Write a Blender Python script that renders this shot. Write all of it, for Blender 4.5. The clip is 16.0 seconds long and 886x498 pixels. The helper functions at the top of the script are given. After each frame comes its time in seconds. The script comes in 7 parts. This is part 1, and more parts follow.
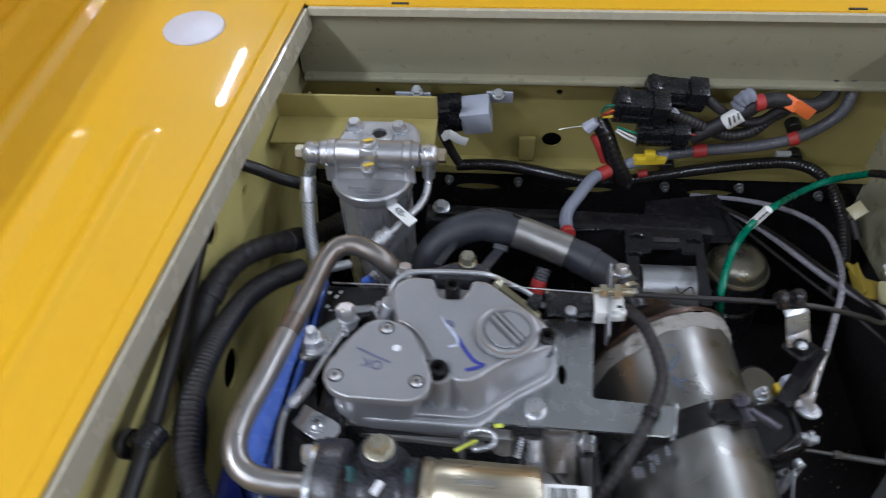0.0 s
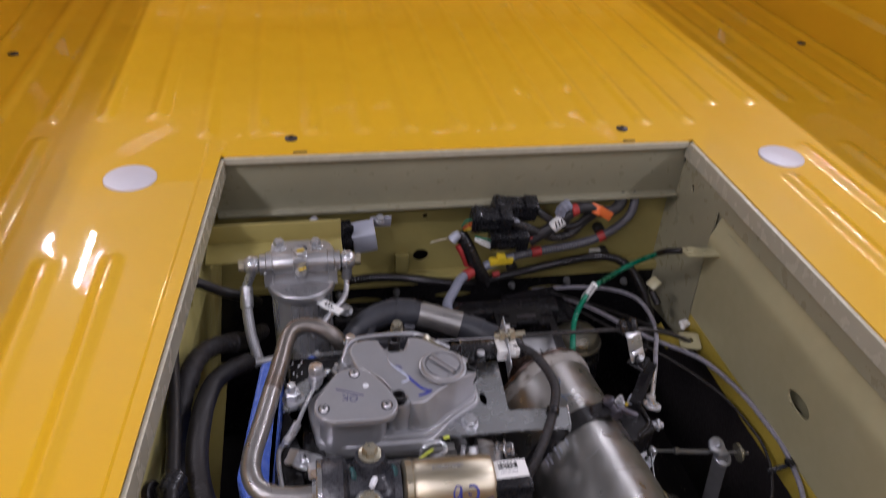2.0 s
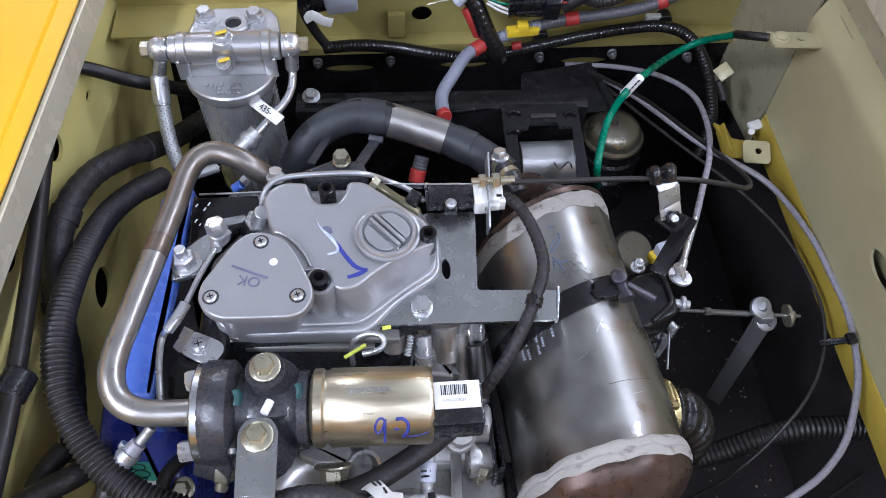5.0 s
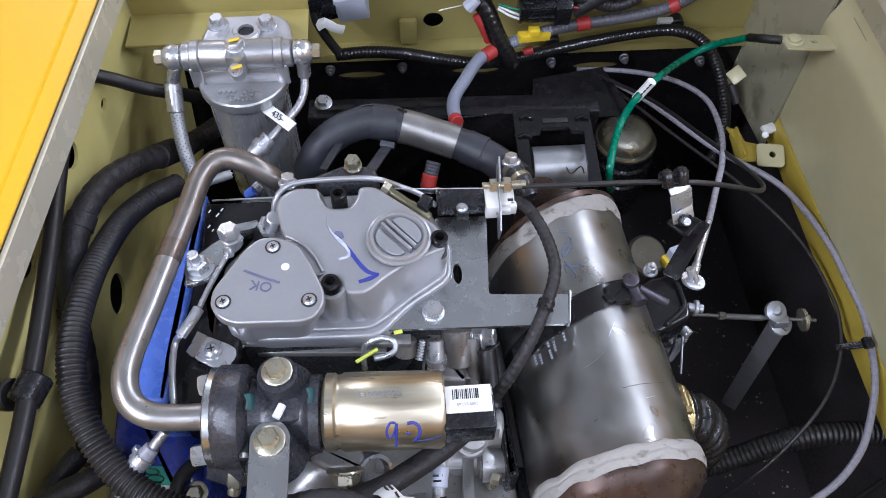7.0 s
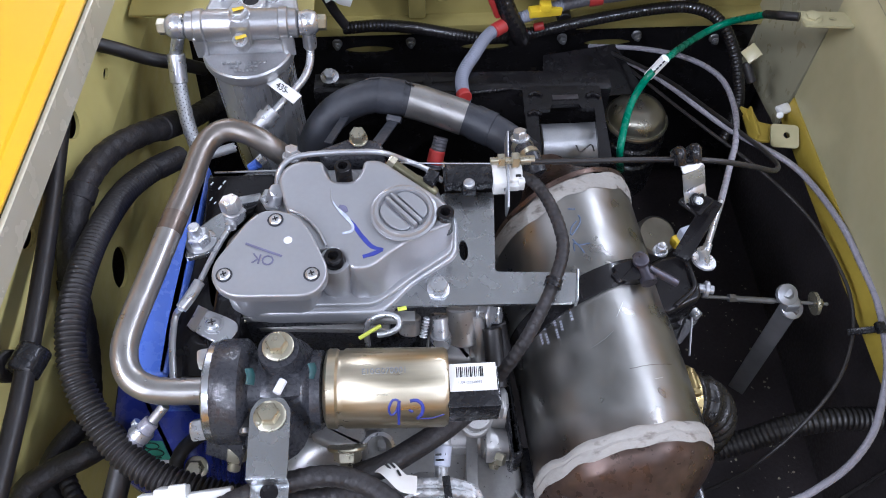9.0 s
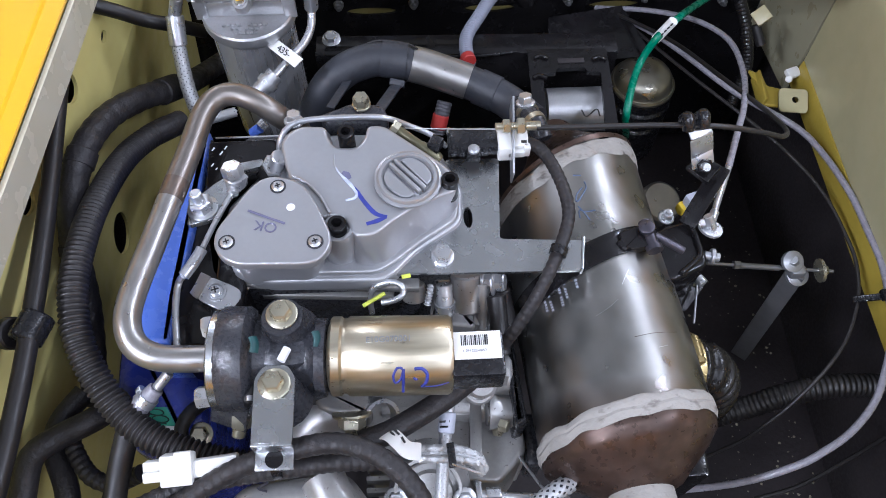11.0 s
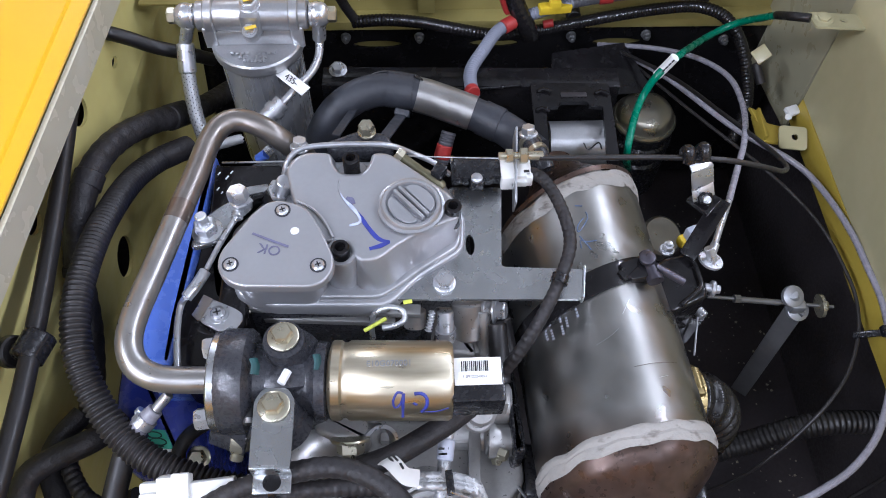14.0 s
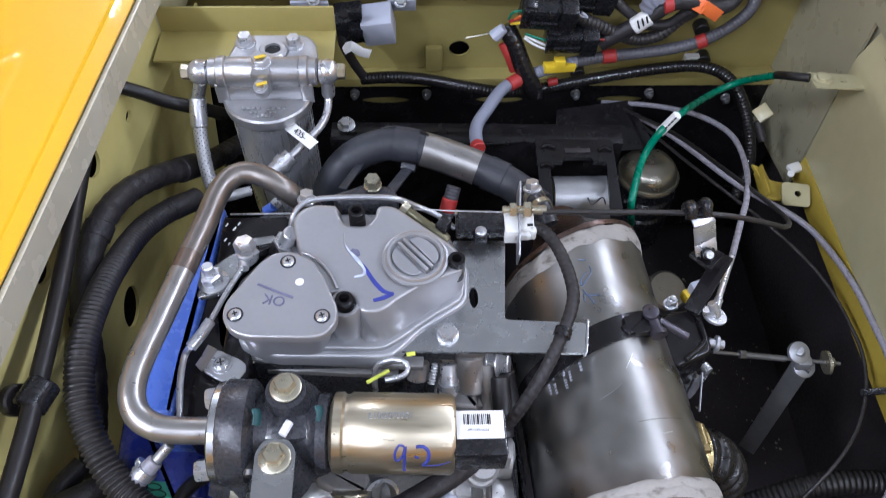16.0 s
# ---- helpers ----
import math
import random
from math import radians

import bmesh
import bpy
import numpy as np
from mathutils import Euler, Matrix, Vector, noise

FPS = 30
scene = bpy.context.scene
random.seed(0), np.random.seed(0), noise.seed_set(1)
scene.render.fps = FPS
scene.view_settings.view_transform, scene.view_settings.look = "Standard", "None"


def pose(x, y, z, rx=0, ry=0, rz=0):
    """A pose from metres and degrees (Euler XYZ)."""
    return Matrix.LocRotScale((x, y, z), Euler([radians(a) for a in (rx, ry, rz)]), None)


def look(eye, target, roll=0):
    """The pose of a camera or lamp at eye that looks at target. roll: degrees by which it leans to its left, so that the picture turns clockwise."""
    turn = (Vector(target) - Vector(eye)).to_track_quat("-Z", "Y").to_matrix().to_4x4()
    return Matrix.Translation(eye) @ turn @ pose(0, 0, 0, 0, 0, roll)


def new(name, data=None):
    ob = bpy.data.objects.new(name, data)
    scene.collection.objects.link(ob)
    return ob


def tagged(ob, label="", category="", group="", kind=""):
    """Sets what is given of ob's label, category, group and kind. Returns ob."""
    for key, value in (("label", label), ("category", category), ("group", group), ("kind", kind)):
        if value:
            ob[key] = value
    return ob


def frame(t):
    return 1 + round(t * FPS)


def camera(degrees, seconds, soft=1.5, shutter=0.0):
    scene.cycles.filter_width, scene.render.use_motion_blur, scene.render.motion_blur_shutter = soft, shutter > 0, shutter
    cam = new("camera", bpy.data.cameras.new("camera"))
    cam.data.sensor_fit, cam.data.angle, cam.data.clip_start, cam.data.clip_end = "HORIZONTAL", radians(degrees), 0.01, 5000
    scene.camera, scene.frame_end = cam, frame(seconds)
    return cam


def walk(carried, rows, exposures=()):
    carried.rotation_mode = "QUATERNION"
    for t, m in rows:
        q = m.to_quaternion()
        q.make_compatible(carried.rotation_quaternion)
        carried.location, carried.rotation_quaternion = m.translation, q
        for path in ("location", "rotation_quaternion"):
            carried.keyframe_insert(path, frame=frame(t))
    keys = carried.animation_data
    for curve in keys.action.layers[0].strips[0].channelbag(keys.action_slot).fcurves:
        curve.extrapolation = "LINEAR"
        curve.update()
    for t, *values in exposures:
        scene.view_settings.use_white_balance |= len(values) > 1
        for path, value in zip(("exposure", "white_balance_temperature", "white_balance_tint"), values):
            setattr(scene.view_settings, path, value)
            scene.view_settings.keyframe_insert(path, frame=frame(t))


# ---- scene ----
cam = camera(60.0, 16.0, soft=0.9, shutter=0.4)
PATH = [
    (0, (0.048, 0.013, 0.412), (-0.096, 1.357, -1.062), -2.5),
    (0.5, (-0.059, 0.024, 0.415), (-0.059, 1.467, -0.97), -5.0),
    (1, (-0.075, -0.073, 0.431), (0.174, 1.61, -0.62), -1.0),
    (1.5, (-0.061, -0.168, 0.484), (0.283, 1.53, -0.514), 2.4),
    (2, (-0.064, -0.18, 0.477), (0.291, 1.426, -0.662), 3.8),
    (2.5, (-0.049, -0.063, 0.458), (0.289, 1.33, -0.936), 4.9),
    (3, (0.019, 0.027, 0.445), (0.315, 1.309, -1.061), 5.8),
    (3.2, (0.037, 0.064, 0.434), (0.28, 1.288, -1.128), 6.1),
    (3.5, (0.06, 0.06, 0.414), (0.23, 1.177, -1.236), 5.4),
    (4, (0.057, 0.039, 0.42), (0.22, 1.115, -1.258), 5.0),
    (4.5, (0.053, 0.044, 0.411), (0.221, 1.11, -1.272), 5.2),
    (5, (0.057, 0.042, 0.412), (0.196, 1.112, -1.271), 3.4),
    (7.5, (0.059, 0.04, 0.411), (0.161, 1.13, -1.263), 1.5),
    (8, (0.058, 0.041, 0.408), (0.159, 1.119, -1.273), 1.9),
    (8.5, (0.058, 0.041, 0.409), (0.144, 1.109, -1.28), 1.4),
    (9, (0.06, 0.042, 0.4), (0.143, 1.093, -1.299), 1.5),
    (9.5, (0.06, 0.046, 0.397), (0.129, 1.049, -1.332), 1.1),
    (10, (0.058, 0.047, 0.395), (0.136, 1.031, -1.345), 1.6),
    (12.5, (0.059, 0.042, 0.403), (0.129, 1.003, -1.349), 1.4),
    (13, (0.058, 0.039, 0.404), (0.133, 1.033, -1.33), 1.8),
    (13.5, (0.056, 0.04, 0.398), (0.134, 1.063, -1.319), 2.1),
    (14, (0.057, 0.04, 0.397), (0.134, 1.089, -1.304), 2.3),
    (14.5, (0.057, 0.04, 0.398), (0.133, 1.102, -1.295), 2.4),
    (15, (0.057, 0.04, 0.398), (0.13, 1.111, -1.289), 2.3),
    (15.5, (0.059, 0.039, 0.4), (0.122, 1.119, -1.282), 2.1),
    (16, (0.059, 0.037, 0.4), (0.12, 1.203, -1.224), 1.8),
]
walk(cam, [(t, look(eye, target, roll)) for t, eye, target, roll in PATH], [(0, -0.5, 5350, 12), (0.8, -0.74, 5400, 17), (1.2, -0.84, 6000, 30), (1.9, -0.82, 5900, 27), (2.5, -0.68, 5450, 17), (3.0, -0.57, 5270, 16), (4.0, 0.07, 5270, 17), (8.0, 0.09, 5270, 17), (9.5, 0.13, 5270, 17), (12.5, 0.12, 5270, 17), (14.0, 0.08, 5270, 17), (16.0, 0.06, 5270, 17)])

# ---- world and lights ----
world = bpy.data.worlds.new("hall_air")
scene.world = world
world.use_nodes = True
world.node_tree.nodes["Background"].inputs["Color"].default_value = (0.9, 0.95, 1.0, 1)
world.node_tree.nodes["Background"].inputs["Strength"].default_value = 0.25


def tube_or_fill_lamp(x, y, z, length, width, watts, turn=0.0, tip=0.0):
    lamp = bpy.data.lights.new("tube_or_fill_lamp", "AREA")
    lamp.shape, lamp.size, lamp.size_y = "RECTANGLE", length, width
    lamp.energy, lamp.color = watts, (1.0, 0.97, 0.93)
    ob = new("tube_or_fill_lamp", lamp)
    ob.matrix_world = pose(x, y, z, tip, 0, turn)
    return ob


# two rows of tube lamps hang along the line on either side of the vehicle
for lx, lys, watts in ((-1.76, (-2.5, -0.7, 5.6, 7.4), 52.0), (2.50, (-2.5, -0.67, 1.17, 3.0, 4.85, 6.7), 33.0)):
    for ly in lys:
        for off in ((-0.055, 0.055) if lx < 0 else (0.0,)):
            tube_or_fill_lamp(lx + off, ly, 2.2, 0.035, 1.1, watts * (0.65 if lx < 0 else 1.3))
        # upward fill added above each tube, so that the ceiling brightens
        tube_or_fill_lamp(lx, ly, 2.24, 0.04, 1.1, watts * 0.4, 0, 180)
# one twin fitting further along
for lx in (-1.56, -1.30):
    tube_or_fill_lamp(lx, 3.72, 2.2, 0.025, 0.55, 13.0)
    # upward fill added here as well
    tube_or_fill_lamp(lx, 3.72, 2.24, 0.025, 0.55, 9.0, 0, 180)


# one more at the head of the line
tube_or_fill_lamp(0.40, 7.4, 2.2, 0.05, 1.1, 40.0)
# three unseen fill lamps added over the tailgate end to brighten the bay
for lx, ly in ((-0.7, -1.3), (1.1, -1.3), (0.2, -2.9)):
    tube_or_fill_lamp(lx, ly, 2.5, 1.25, 0.07, 14.0)


# ---- materials ----
def mat(name, base, rough=0.5, metal=0.0, vary=0.15, scale=20.0, fine=180.0, bump=0.08, coat=0.0, second=None, mix=0.0, rough_vary=0.12, spec=0.5, stretch=(1, 1, 1), bump_scale=None, coat_rough=0.05, dent=0.0, dent_scale=30.0):
    """A surface with blotches and fine grain in colour, gloss and relief."""
    m = bpy.data.materials.new(name)
    m.use_nodes = True
    n, l = m.node_tree.nodes, m.node_tree.links
    b = n["Principled BSDF"]
    b.inputs["Metallic"].default_value = metal
    b.inputs["Specular IOR Level"].default_value = spec
    b.inputs["Coat Weight"].default_value = coat
    b.inputs["Coat Roughness"].default_value = coat_rough
    co = n.new("ShaderNodeTexCoord")
    mp = n.new("ShaderNodeMapping")
    mp.inputs["Scale"].default_value = stretch
    l.new(co.outputs["Object"], mp.inputs["Vector"])
    big, small = n.new("ShaderNodeTexNoise"), n.new("ShaderNodeTexNoise")
    big.inputs["Scale"].default_value, big.inputs["Detail"].default_value = scale, 5
    small.inputs["Scale"].default_value, small.inputs["Detail"].default_value = fine, 3
    l.new(mp.outputs[0], big.inputs["Vector"]), l.new(mp.outputs[0], small.inputs["Vector"])
    ramp = n.new("ShaderNodeMapRange")
    ramp.inputs["From Min"].default_value, ramp.inputs["From Max"].default_value = 0.3, 0.7
    l.new(big.outputs["Fac"], ramp.inputs["Value"])
    mixer = n.new("ShaderNodeMix")
    mixer.data_type = "RGBA"
    lo = tuple(c * (1 - vary) for c in base) if second is None else second
    mixer.inputs["A"].default_value = (*lo, 1)
    mixer.inputs["B"].default_value = (*(min(1.0, c * (1 + vary * 0.6)) for c in base), 1)
    if second is not None:
        ramp.inputs["From Min"].default_value, ramp.inputs["From Max"].default_value = mix - 0.08, mix + 0.08
    l.new(ramp.outputs[0], mixer.inputs["Factor"])
    grain = n.new("ShaderNodeMix")
    grain.data_type, grain.blend_type = "RGBA", "OVERLAY"
    grain.inputs["Factor"].default_value = min(0.6, vary)
    l.new(mixer.outputs["Result"], grain.inputs["A"])
    grey = n.new("ShaderNodeRGBToBW")
    l.new(small.outputs["Color"], grey.inputs[0])
    l.new(grey.outputs[0], grain.inputs["B"])
    l.new(grain.outputs["Result"], b.inputs["Base Color"])
    rr = n.new("ShaderNodeMapRange")
    rr.inputs["From Min"].default_value, rr.inputs["From Max"].default_value = 0.3, 0.7
    rr.inputs["To Min"].default_value, rr.inputs["To Max"].default_value = max(0.02, rough - rough_vary), min(1.0, rough + rough_vary)
    l.new(small.outputs["Fac"], rr.inputs["Value"]), l.new(rr.outputs[0], b.inputs["Roughness"])
    if bump:
        bp = n.new("ShaderNodeBump")
        bp.inputs["Strength"].default_value, bp.inputs["Distance"].default_value = bump, 0.002
        l.new(small.outputs["Fac"], bp.inputs["Height"]), l.new(bp.outputs[0], b.inputs["Normal"])
        if dent:
            wide, db = n.new("ShaderNodeTexNoise"), n.new("ShaderNodeBump")
            wide.inputs["Scale"].default_value, wide.inputs["Detail"].default_value = dent_scale, 2
            l.new(mp.outputs[0], wide.inputs["Vector"])
            db.inputs["Strength"].default_value, db.inputs["Distance"].default_value = dent, 0.004
            l.new(wide.outputs["Fac"], db.inputs["Height"]), l.new(db.outputs[0], bp.inputs["Normal"])
    return m


M = dict(
    yellow=mat("yellow_gloss_paint", (0.755, 0.436, 0.006), 0.40, vary=0.04, scale=3, fine=25, bump=0.006, coat=1.0, rough_vary=0.05, coat_rough=0.030, spec=0.22, dent=0.06, dent_scale=7),
    plug=mat("white_plastic", (0.60, 0.59, 0.65), 0.32, vary=0.05, scale=30, bump=0.005, rough_vary=0.03),
    khaki=mat("khaki_primer", (0.43, 0.395, 0.225), 0.40, vary=0.08, scale=8, fine=70, bump=0.010, coat=0.3, dent=0.05, dent_scale=9),
    olive=mat("olive_yellow_primer", (0.345, 0.292, 0.095), 0.42, vary=0.10, scale=6, fine=70, bump=0.010, coat=0.3, dent=0.05, dent_scale=9),
    khakiyellow=mat("khaki_yellow_primer", (0.60, 0.53, 0.19), 0.42, vary=0.12, scale=7, fine=70, bump=0.010, coat=0.3, dent=0.07, dent_scale=9),
    farprimer=mat("pale_khaki_primer", (0.345, 0.325, 0.215), 0.34, vary=0.06, scale=7, fine=60, bump=0.008, coat=0.4, dent=0.05, dent_scale=9),
    greyprimer=mat("grey_khaki_primer", (0.275, 0.26, 0.175), 0.36, vary=0.07, scale=8, fine=70, bump=0.008, coat=0.35, dent=0.05, dent_scale=9),
    lip=mat("pale_grey_edge_paint", (0.53, 0.505, 0.385), 0.26, vary=0.012, scale=9, fine=60, bump=0.004, coat=0.5, rough_vary=0.05, dent=0.02, dent_scale=20),
    black=mat("black_chassis_paint", (0.0095, 0.0088, 0.0096), 0.20, vary=0.3, scale=14, fine=90, bump=0.03, spec=0.34, dent=0.24, dent_scale=34),
    blacktray=mat("dusty_black_sheet", (0.030, 0.025, 0.026), 0.55, vary=0.4, scale=9, fine=240, bump=0.15),
    rubber=mat("black_rubber", (0.013, 0.0115, 0.0115), 0.45, vary=0.25, scale=40, fine=300, bump=0.08),
    hoserubber=mat("blue_black_moulded_rubber", (0.029, 0.031, 0.038), 0.50, vary=0.35, scale=30, fine=260, bump=0.12, dent=0.6, dent_scale=26),
    conduit=mat("black_polymer_conduit", (0.021, 0.0185, 0.018), 0.46, vary=0.25, scale=40, fine=300, bump=0.02, spec=0.5, rough_vary=0.05),
    tape=mat("black_cloth_tape", (0.017, 0.015, 0.016), 0.55, vary=0.35, scale=60, fine=380, bump=0.35, dent=0.5, dent_scale=55),
    cast=mat("cast_aluminium", (0.46, 0.465, 0.475), 0.38, metal=0.8, vary=0.14, scale=40, fine=500, bump=0.10, rough_vary=0.08, dent=0.06, dent_scale=70),
    alloy=mat("bare_cast_alloy", (0.39, 0.385, 0.375), 0.37, metal=0.55, vary=0.18, scale=22, fine=320, bump=0.10, rough_vary=0.10, dent=0.14, dent_scale=50),
    satin=mat("satin_grey_steel", (0.42, 0.43, 0.45), 0.38, metal=0.75, vary=0.05, scale=30, fine=200, bump=0.01, rough_vary=0.04),
    coverpaint=mat("grey_painted_casting", (0.37, 0.375, 0.39), 0.33, metal=0.55, vary=0.06, scale=25, fine=300, bump=0.02, rough_vary=0.04, dent=0.04, dent_scale=45),
    zinc=mat("zinc_plated_steel", (0.56, 0.57, 0.59), 0.32, metal=0.8, vary=0.08, scale=35, fine=200, bump=0.010, rough_vary=0.08, dent=0.05, dent_scale=90),
    platesteel=mat("galvanised_sheet", (0.50, 0.515, 0.53), 0.26, metal=0.95, vary=0.04, scale=12, fine=90, bump=0.003, rough_vary=0.04, dent=0.05, dent_scale=14),
    gold=mat("yellow_passivated_steel", (0.44, 0.415, 0.315), 0.31, metal=0.82, vary=0.12, scale=60, fine=250, bump=0.01, rough_vary=0.06),
    olivesteel=mat("olive_passivated_steel", (0.17, 0.158, 0.095), 0.36, metal=0.6, vary=0.12, scale=40, fine=200, bump=0.01, rough_vary=0.06),
    brass=mat("bronze_plated_can", (0.49, 0.45, 0.345), 0.34, metal=0.92, vary=0.22, scale=9, fine=80, bump=0.008, stretch=(0.5, 5, 5), rough_vary=0.07, dent=0.04, dent_scale=14, second=(0.35, 0.30, 0.195), mix=0.46),
    pipe=mat("brushed_steel_pipe", (0.37, 0.36, 0.345), 0.33, metal=0.85, vary=0.18, scale=22, fine=110, bump=0.008, rough_vary=0.06),
    pipedark=mat("heat_darkened_pipe", (0.24, 0.22, 0.20), 0.36, metal=0.85, vary=0.25, scale=24, fine=110, bump=0.010, rough_vary=0.06),
    bowlsteel=mat("polished_filter_can", (0.57, 0.575, 0.59), 0.28, metal=0.66, vary=0.04, scale=20, fine=60, bump=0.003, stretch=(3, 3, 0.3), rough_vary=0.05),
    heatband=mat("heat_tinted_steel", (0.185, 0.152, 0.128), 0.40, metal=0.85, vary=0.3, scale=40, fine=120, bump=0.02),
    canister=mat("stainless_can", (0.31, 0.306, 0.292), 0.34, metal=0.97, vary=0.18, scale=12, fine=40, bump=0.006, rough_vary=0.12, dent=0.34, dent_scale=13),
    rust=mat("heat_browned_steel", (0.100, 0.066, 0.052), 0.34, metal=0.6, vary=0.55, scale=24, fine=150, bump=0.10, dent=0.15, dent_scale=30),
    seal=mat("white_sealant", (0.30, 0.285, 0.26), 0.8, vary=0.15, scale=85, fine=240, bump=0.4, second=(0.10, 0.082, 0.070), mix=0.36, stretch=(1, 1.6, 1)),
    blue=mat("blue_enamel", (0.070, 0.132, 0.47), 0.28, vary=0.06, scale=9, fine=120, bump=0.01, coat=0.5),
    blueshaded=mat("shaded_blue_enamel", (0.022, 0.035, 0.26), 0.26, vary=0.08, scale=9, fine=120, bump=0.01, coat=0.4),
    stickergreen=mat("printed_green", (0.06, 0.36, 0.24), 0.4, vary=0.06, scale=40, fine=200, bump=0.01),
    inkgreen=mat("dark_green_ink", (0.006, 0.05, 0.035), 0.45, vary=0.1, scale=40, bump=0.0),
    castblack=mat("black_cast_iron_paint", (0.034, 0.035, 0.041), 0.30, vary=0.14, scale=40, fine=420, bump=0.16, dent=0.18, dent_scale=120),
    braid=mat("braided_steel", (0.50, 0.51, 0.52), 0.48, metal=0.55, vary=0.08, scale=100, fine=300, bump=0.0, rough_vary=0.05),
    plasticblack=mat("black_plastic", (0.012, 0.012, 0.014), 0.26, vary=0.15, scale=40, fine=300, bump=0.04),
    plasticwhite=mat("natural_white_plastic", (0.72, 0.72, 0.69), 0.4, vary=0.05, scale=40, fine=200, bump=0.03),
    plasticgrey=mat("lilac_grey_plastic", (0.40, 0.42, 0.49), 0.4, vary=0.05, scale=40, fine=200, bump=0.03),
    leversteel=mat("dull_grey_steel", (0.27, 0.27, 0.275), 0.42, metal=0.8, vary=0.15, scale=18, fine=120, bump=0.01, rough_vary=0.06),
    lidsteel=mat("dull_pressed_lid", (0.42, 0.40, 0.33), 0.30, metal=0.85, vary=0.08, scale=9, fine=60, bump=0.004, rough_vary=0.04),
    darkhose=mat("dark_grey_sleeve", (0.075, 0.073, 0.082), 0.45, vary=0.12, scale=30, fine=200, bump=0.03),
    greyhose=mat("grey_corrugated_sleeve", (0.20, 0.21, 0.26), 0.5, vary=0.1, scale=40, fine=200, bump=0.05),
    red=mat("red_tape", (0.36, 0.03, 0.025), 0.5, vary=0.15, scale=40, fine=200, bump=0.05),
    orange=mat("orange_tape", (0.75, 0.16, 0.03), 0.5, vary=0.1, scale=40, fine=200, bump=0.05),
    yellowclip=mat("yellow_plastic", (0.70, 0.50, 0.02), 0.4, vary=0.1, scale=40, fine=200, bump=0.03),
    green=mat("green_tube", (0.006, 0.17, 0.095), 0.28, vary=0.03, scale=30, fine=120, bump=0.004),
    greycable=mat("grey_cable_jacket", (0.25, 0.24, 0.27), 0.30, vary=0.03, scale=40, fine=200, bump=0.005),
    teal=mat("teal_paint", (0.012, 0.07, 0.075), 0.5, vary=0.3, scale=80, bump=0.05),
    brightyellow=mat("bright_khaki_yellow", (0.44, 0.33, 0.045), 0.40, vary=0.1, scale=10, bump=0.02),
    paper=mat("white_label_paper", (0.78, 0.78, 0.76), 0.6, vary=0.04, scale=60, fine=300, bump=0.02),
    ink=mat("black_ink", (0.02, 0.02, 0.02), 0.6, vary=0.05, bump=0.0),
    marker=mat("blue_marker_ink", (0.035, 0.047, 0.29), 0.5, vary=0.35, scale=120, bump=0.0),
    fadedink=mat("faded_blue_ink", (0.13, 0.13, 0.21), 0.5, vary=0.2, scale=80, bump=0.0),
    slateink=mat("slate_blue_ink", (0.085, 0.12, 0.20), 0.5, vary=0.3, scale=120, bump=0.0),
    clampbrass=mat("yellow_passivated_band", (0.36, 0.28, 0.125), 0.34, metal=0.85, vary=0.25, scale=60, fine=300, bump=0.05),
    conduitgloss=mat("glossy_black_conduit", (0.011, 0.010, 0.0105), 0.20, vary=0.2, scale=40, fine=300, bump=0.02, spec=0.55, rough_vary=0.05),
    bellowrubber=mat("glossy_black_bellows", (0.010, 0.009, 0.009), 0.30, vary=0.2, scale=40, fine=200, bump=0.03, spec=0.35),
    palemark=mat("smeared_pale_blue_mark", (0.50, 0.54, 0.66), 0.5, vary=0.25, scale=160, bump=0.0),
    whitemark=mat("white_paint_mark", (0.8, 0.82, 0.85), 0.5, vary=0.1, scale=80, bump=0.0),
    limemark=mat("lime_paint_mark", (0.60, 0.66, 0.08), 0.5, vary=0.2, scale=80, bump=0.0),
    yellowmark=mat("yellow_paint_mark", (0.72, 0.52, 0.03), 0.5, vary=0.2, scale=80, bump=0.0),
    screwblue=mat("blued_screw", (0.085, 0.080, 0.098), 0.38, metal=0.7, vary=0.2, scale=60, bump=0.05),
    concrete=mat("hall_concrete", (0.30, 0.30, 0.29), 0.6, vary=0.15, scale=2, fine=30, bump=0.1),
    hallwall=mat("hall_wall_paint", (0.55, 0.55, 0.53), 0.8, vary=0.05, scale=1, fine=20, bump=0.02),
)


# heat tint of the silencer shell towards its near seam
nt = M["canister"].node_tree
tint, split, place, rag = nt.nodes.new("ShaderNodeMix"), nt.nodes.new("ShaderNodeSeparateXYZ"), nt.nodes.new("ShaderNodeTexCoord"), nt.nodes.new("ShaderNodeMapRange")
tint.data_type = "RGBA"
tint.inputs["B"].default_value = (0.13, 0.085, 0.06, 1)
rag.inputs["From Min"].default_value, rag.inputs["From Max"].default_value, rag.inputs["To Max"].default_value = -0.100, -0.119, 0.6
wave, add = nt.nodes.new("ShaderNodeTexNoise"), nt.nodes.new("ShaderNodeMath")
wave.inputs["Scale"].default_value = 30
add.operation, add.inputs[2].default_value = "MULTIPLY_ADD", -0.012
nt.links.new(place.outputs["Object"], split.inputs[0]), nt.links.new(place.outputs["Object"], wave.inputs["Vector"])
nt.links.new(wave.outputs["Fac"], add.inputs[0]), nt.links.new(split.outputs["Y"], add.inputs[2])
add.inputs[1].default_value = -0.016
nt.links.new(add.outputs[0], rag.inputs["Value"]), nt.links.new(rag.outputs[0], tint.inputs["Factor"])
shader = nt.nodes["Principled BSDF"]
nt.links.new(shader.inputs["Base Color"].links[0].from_socket, tint.inputs["A"])
nt.links.new(tint.outputs["Result"], shader.inputs["Base Color"])


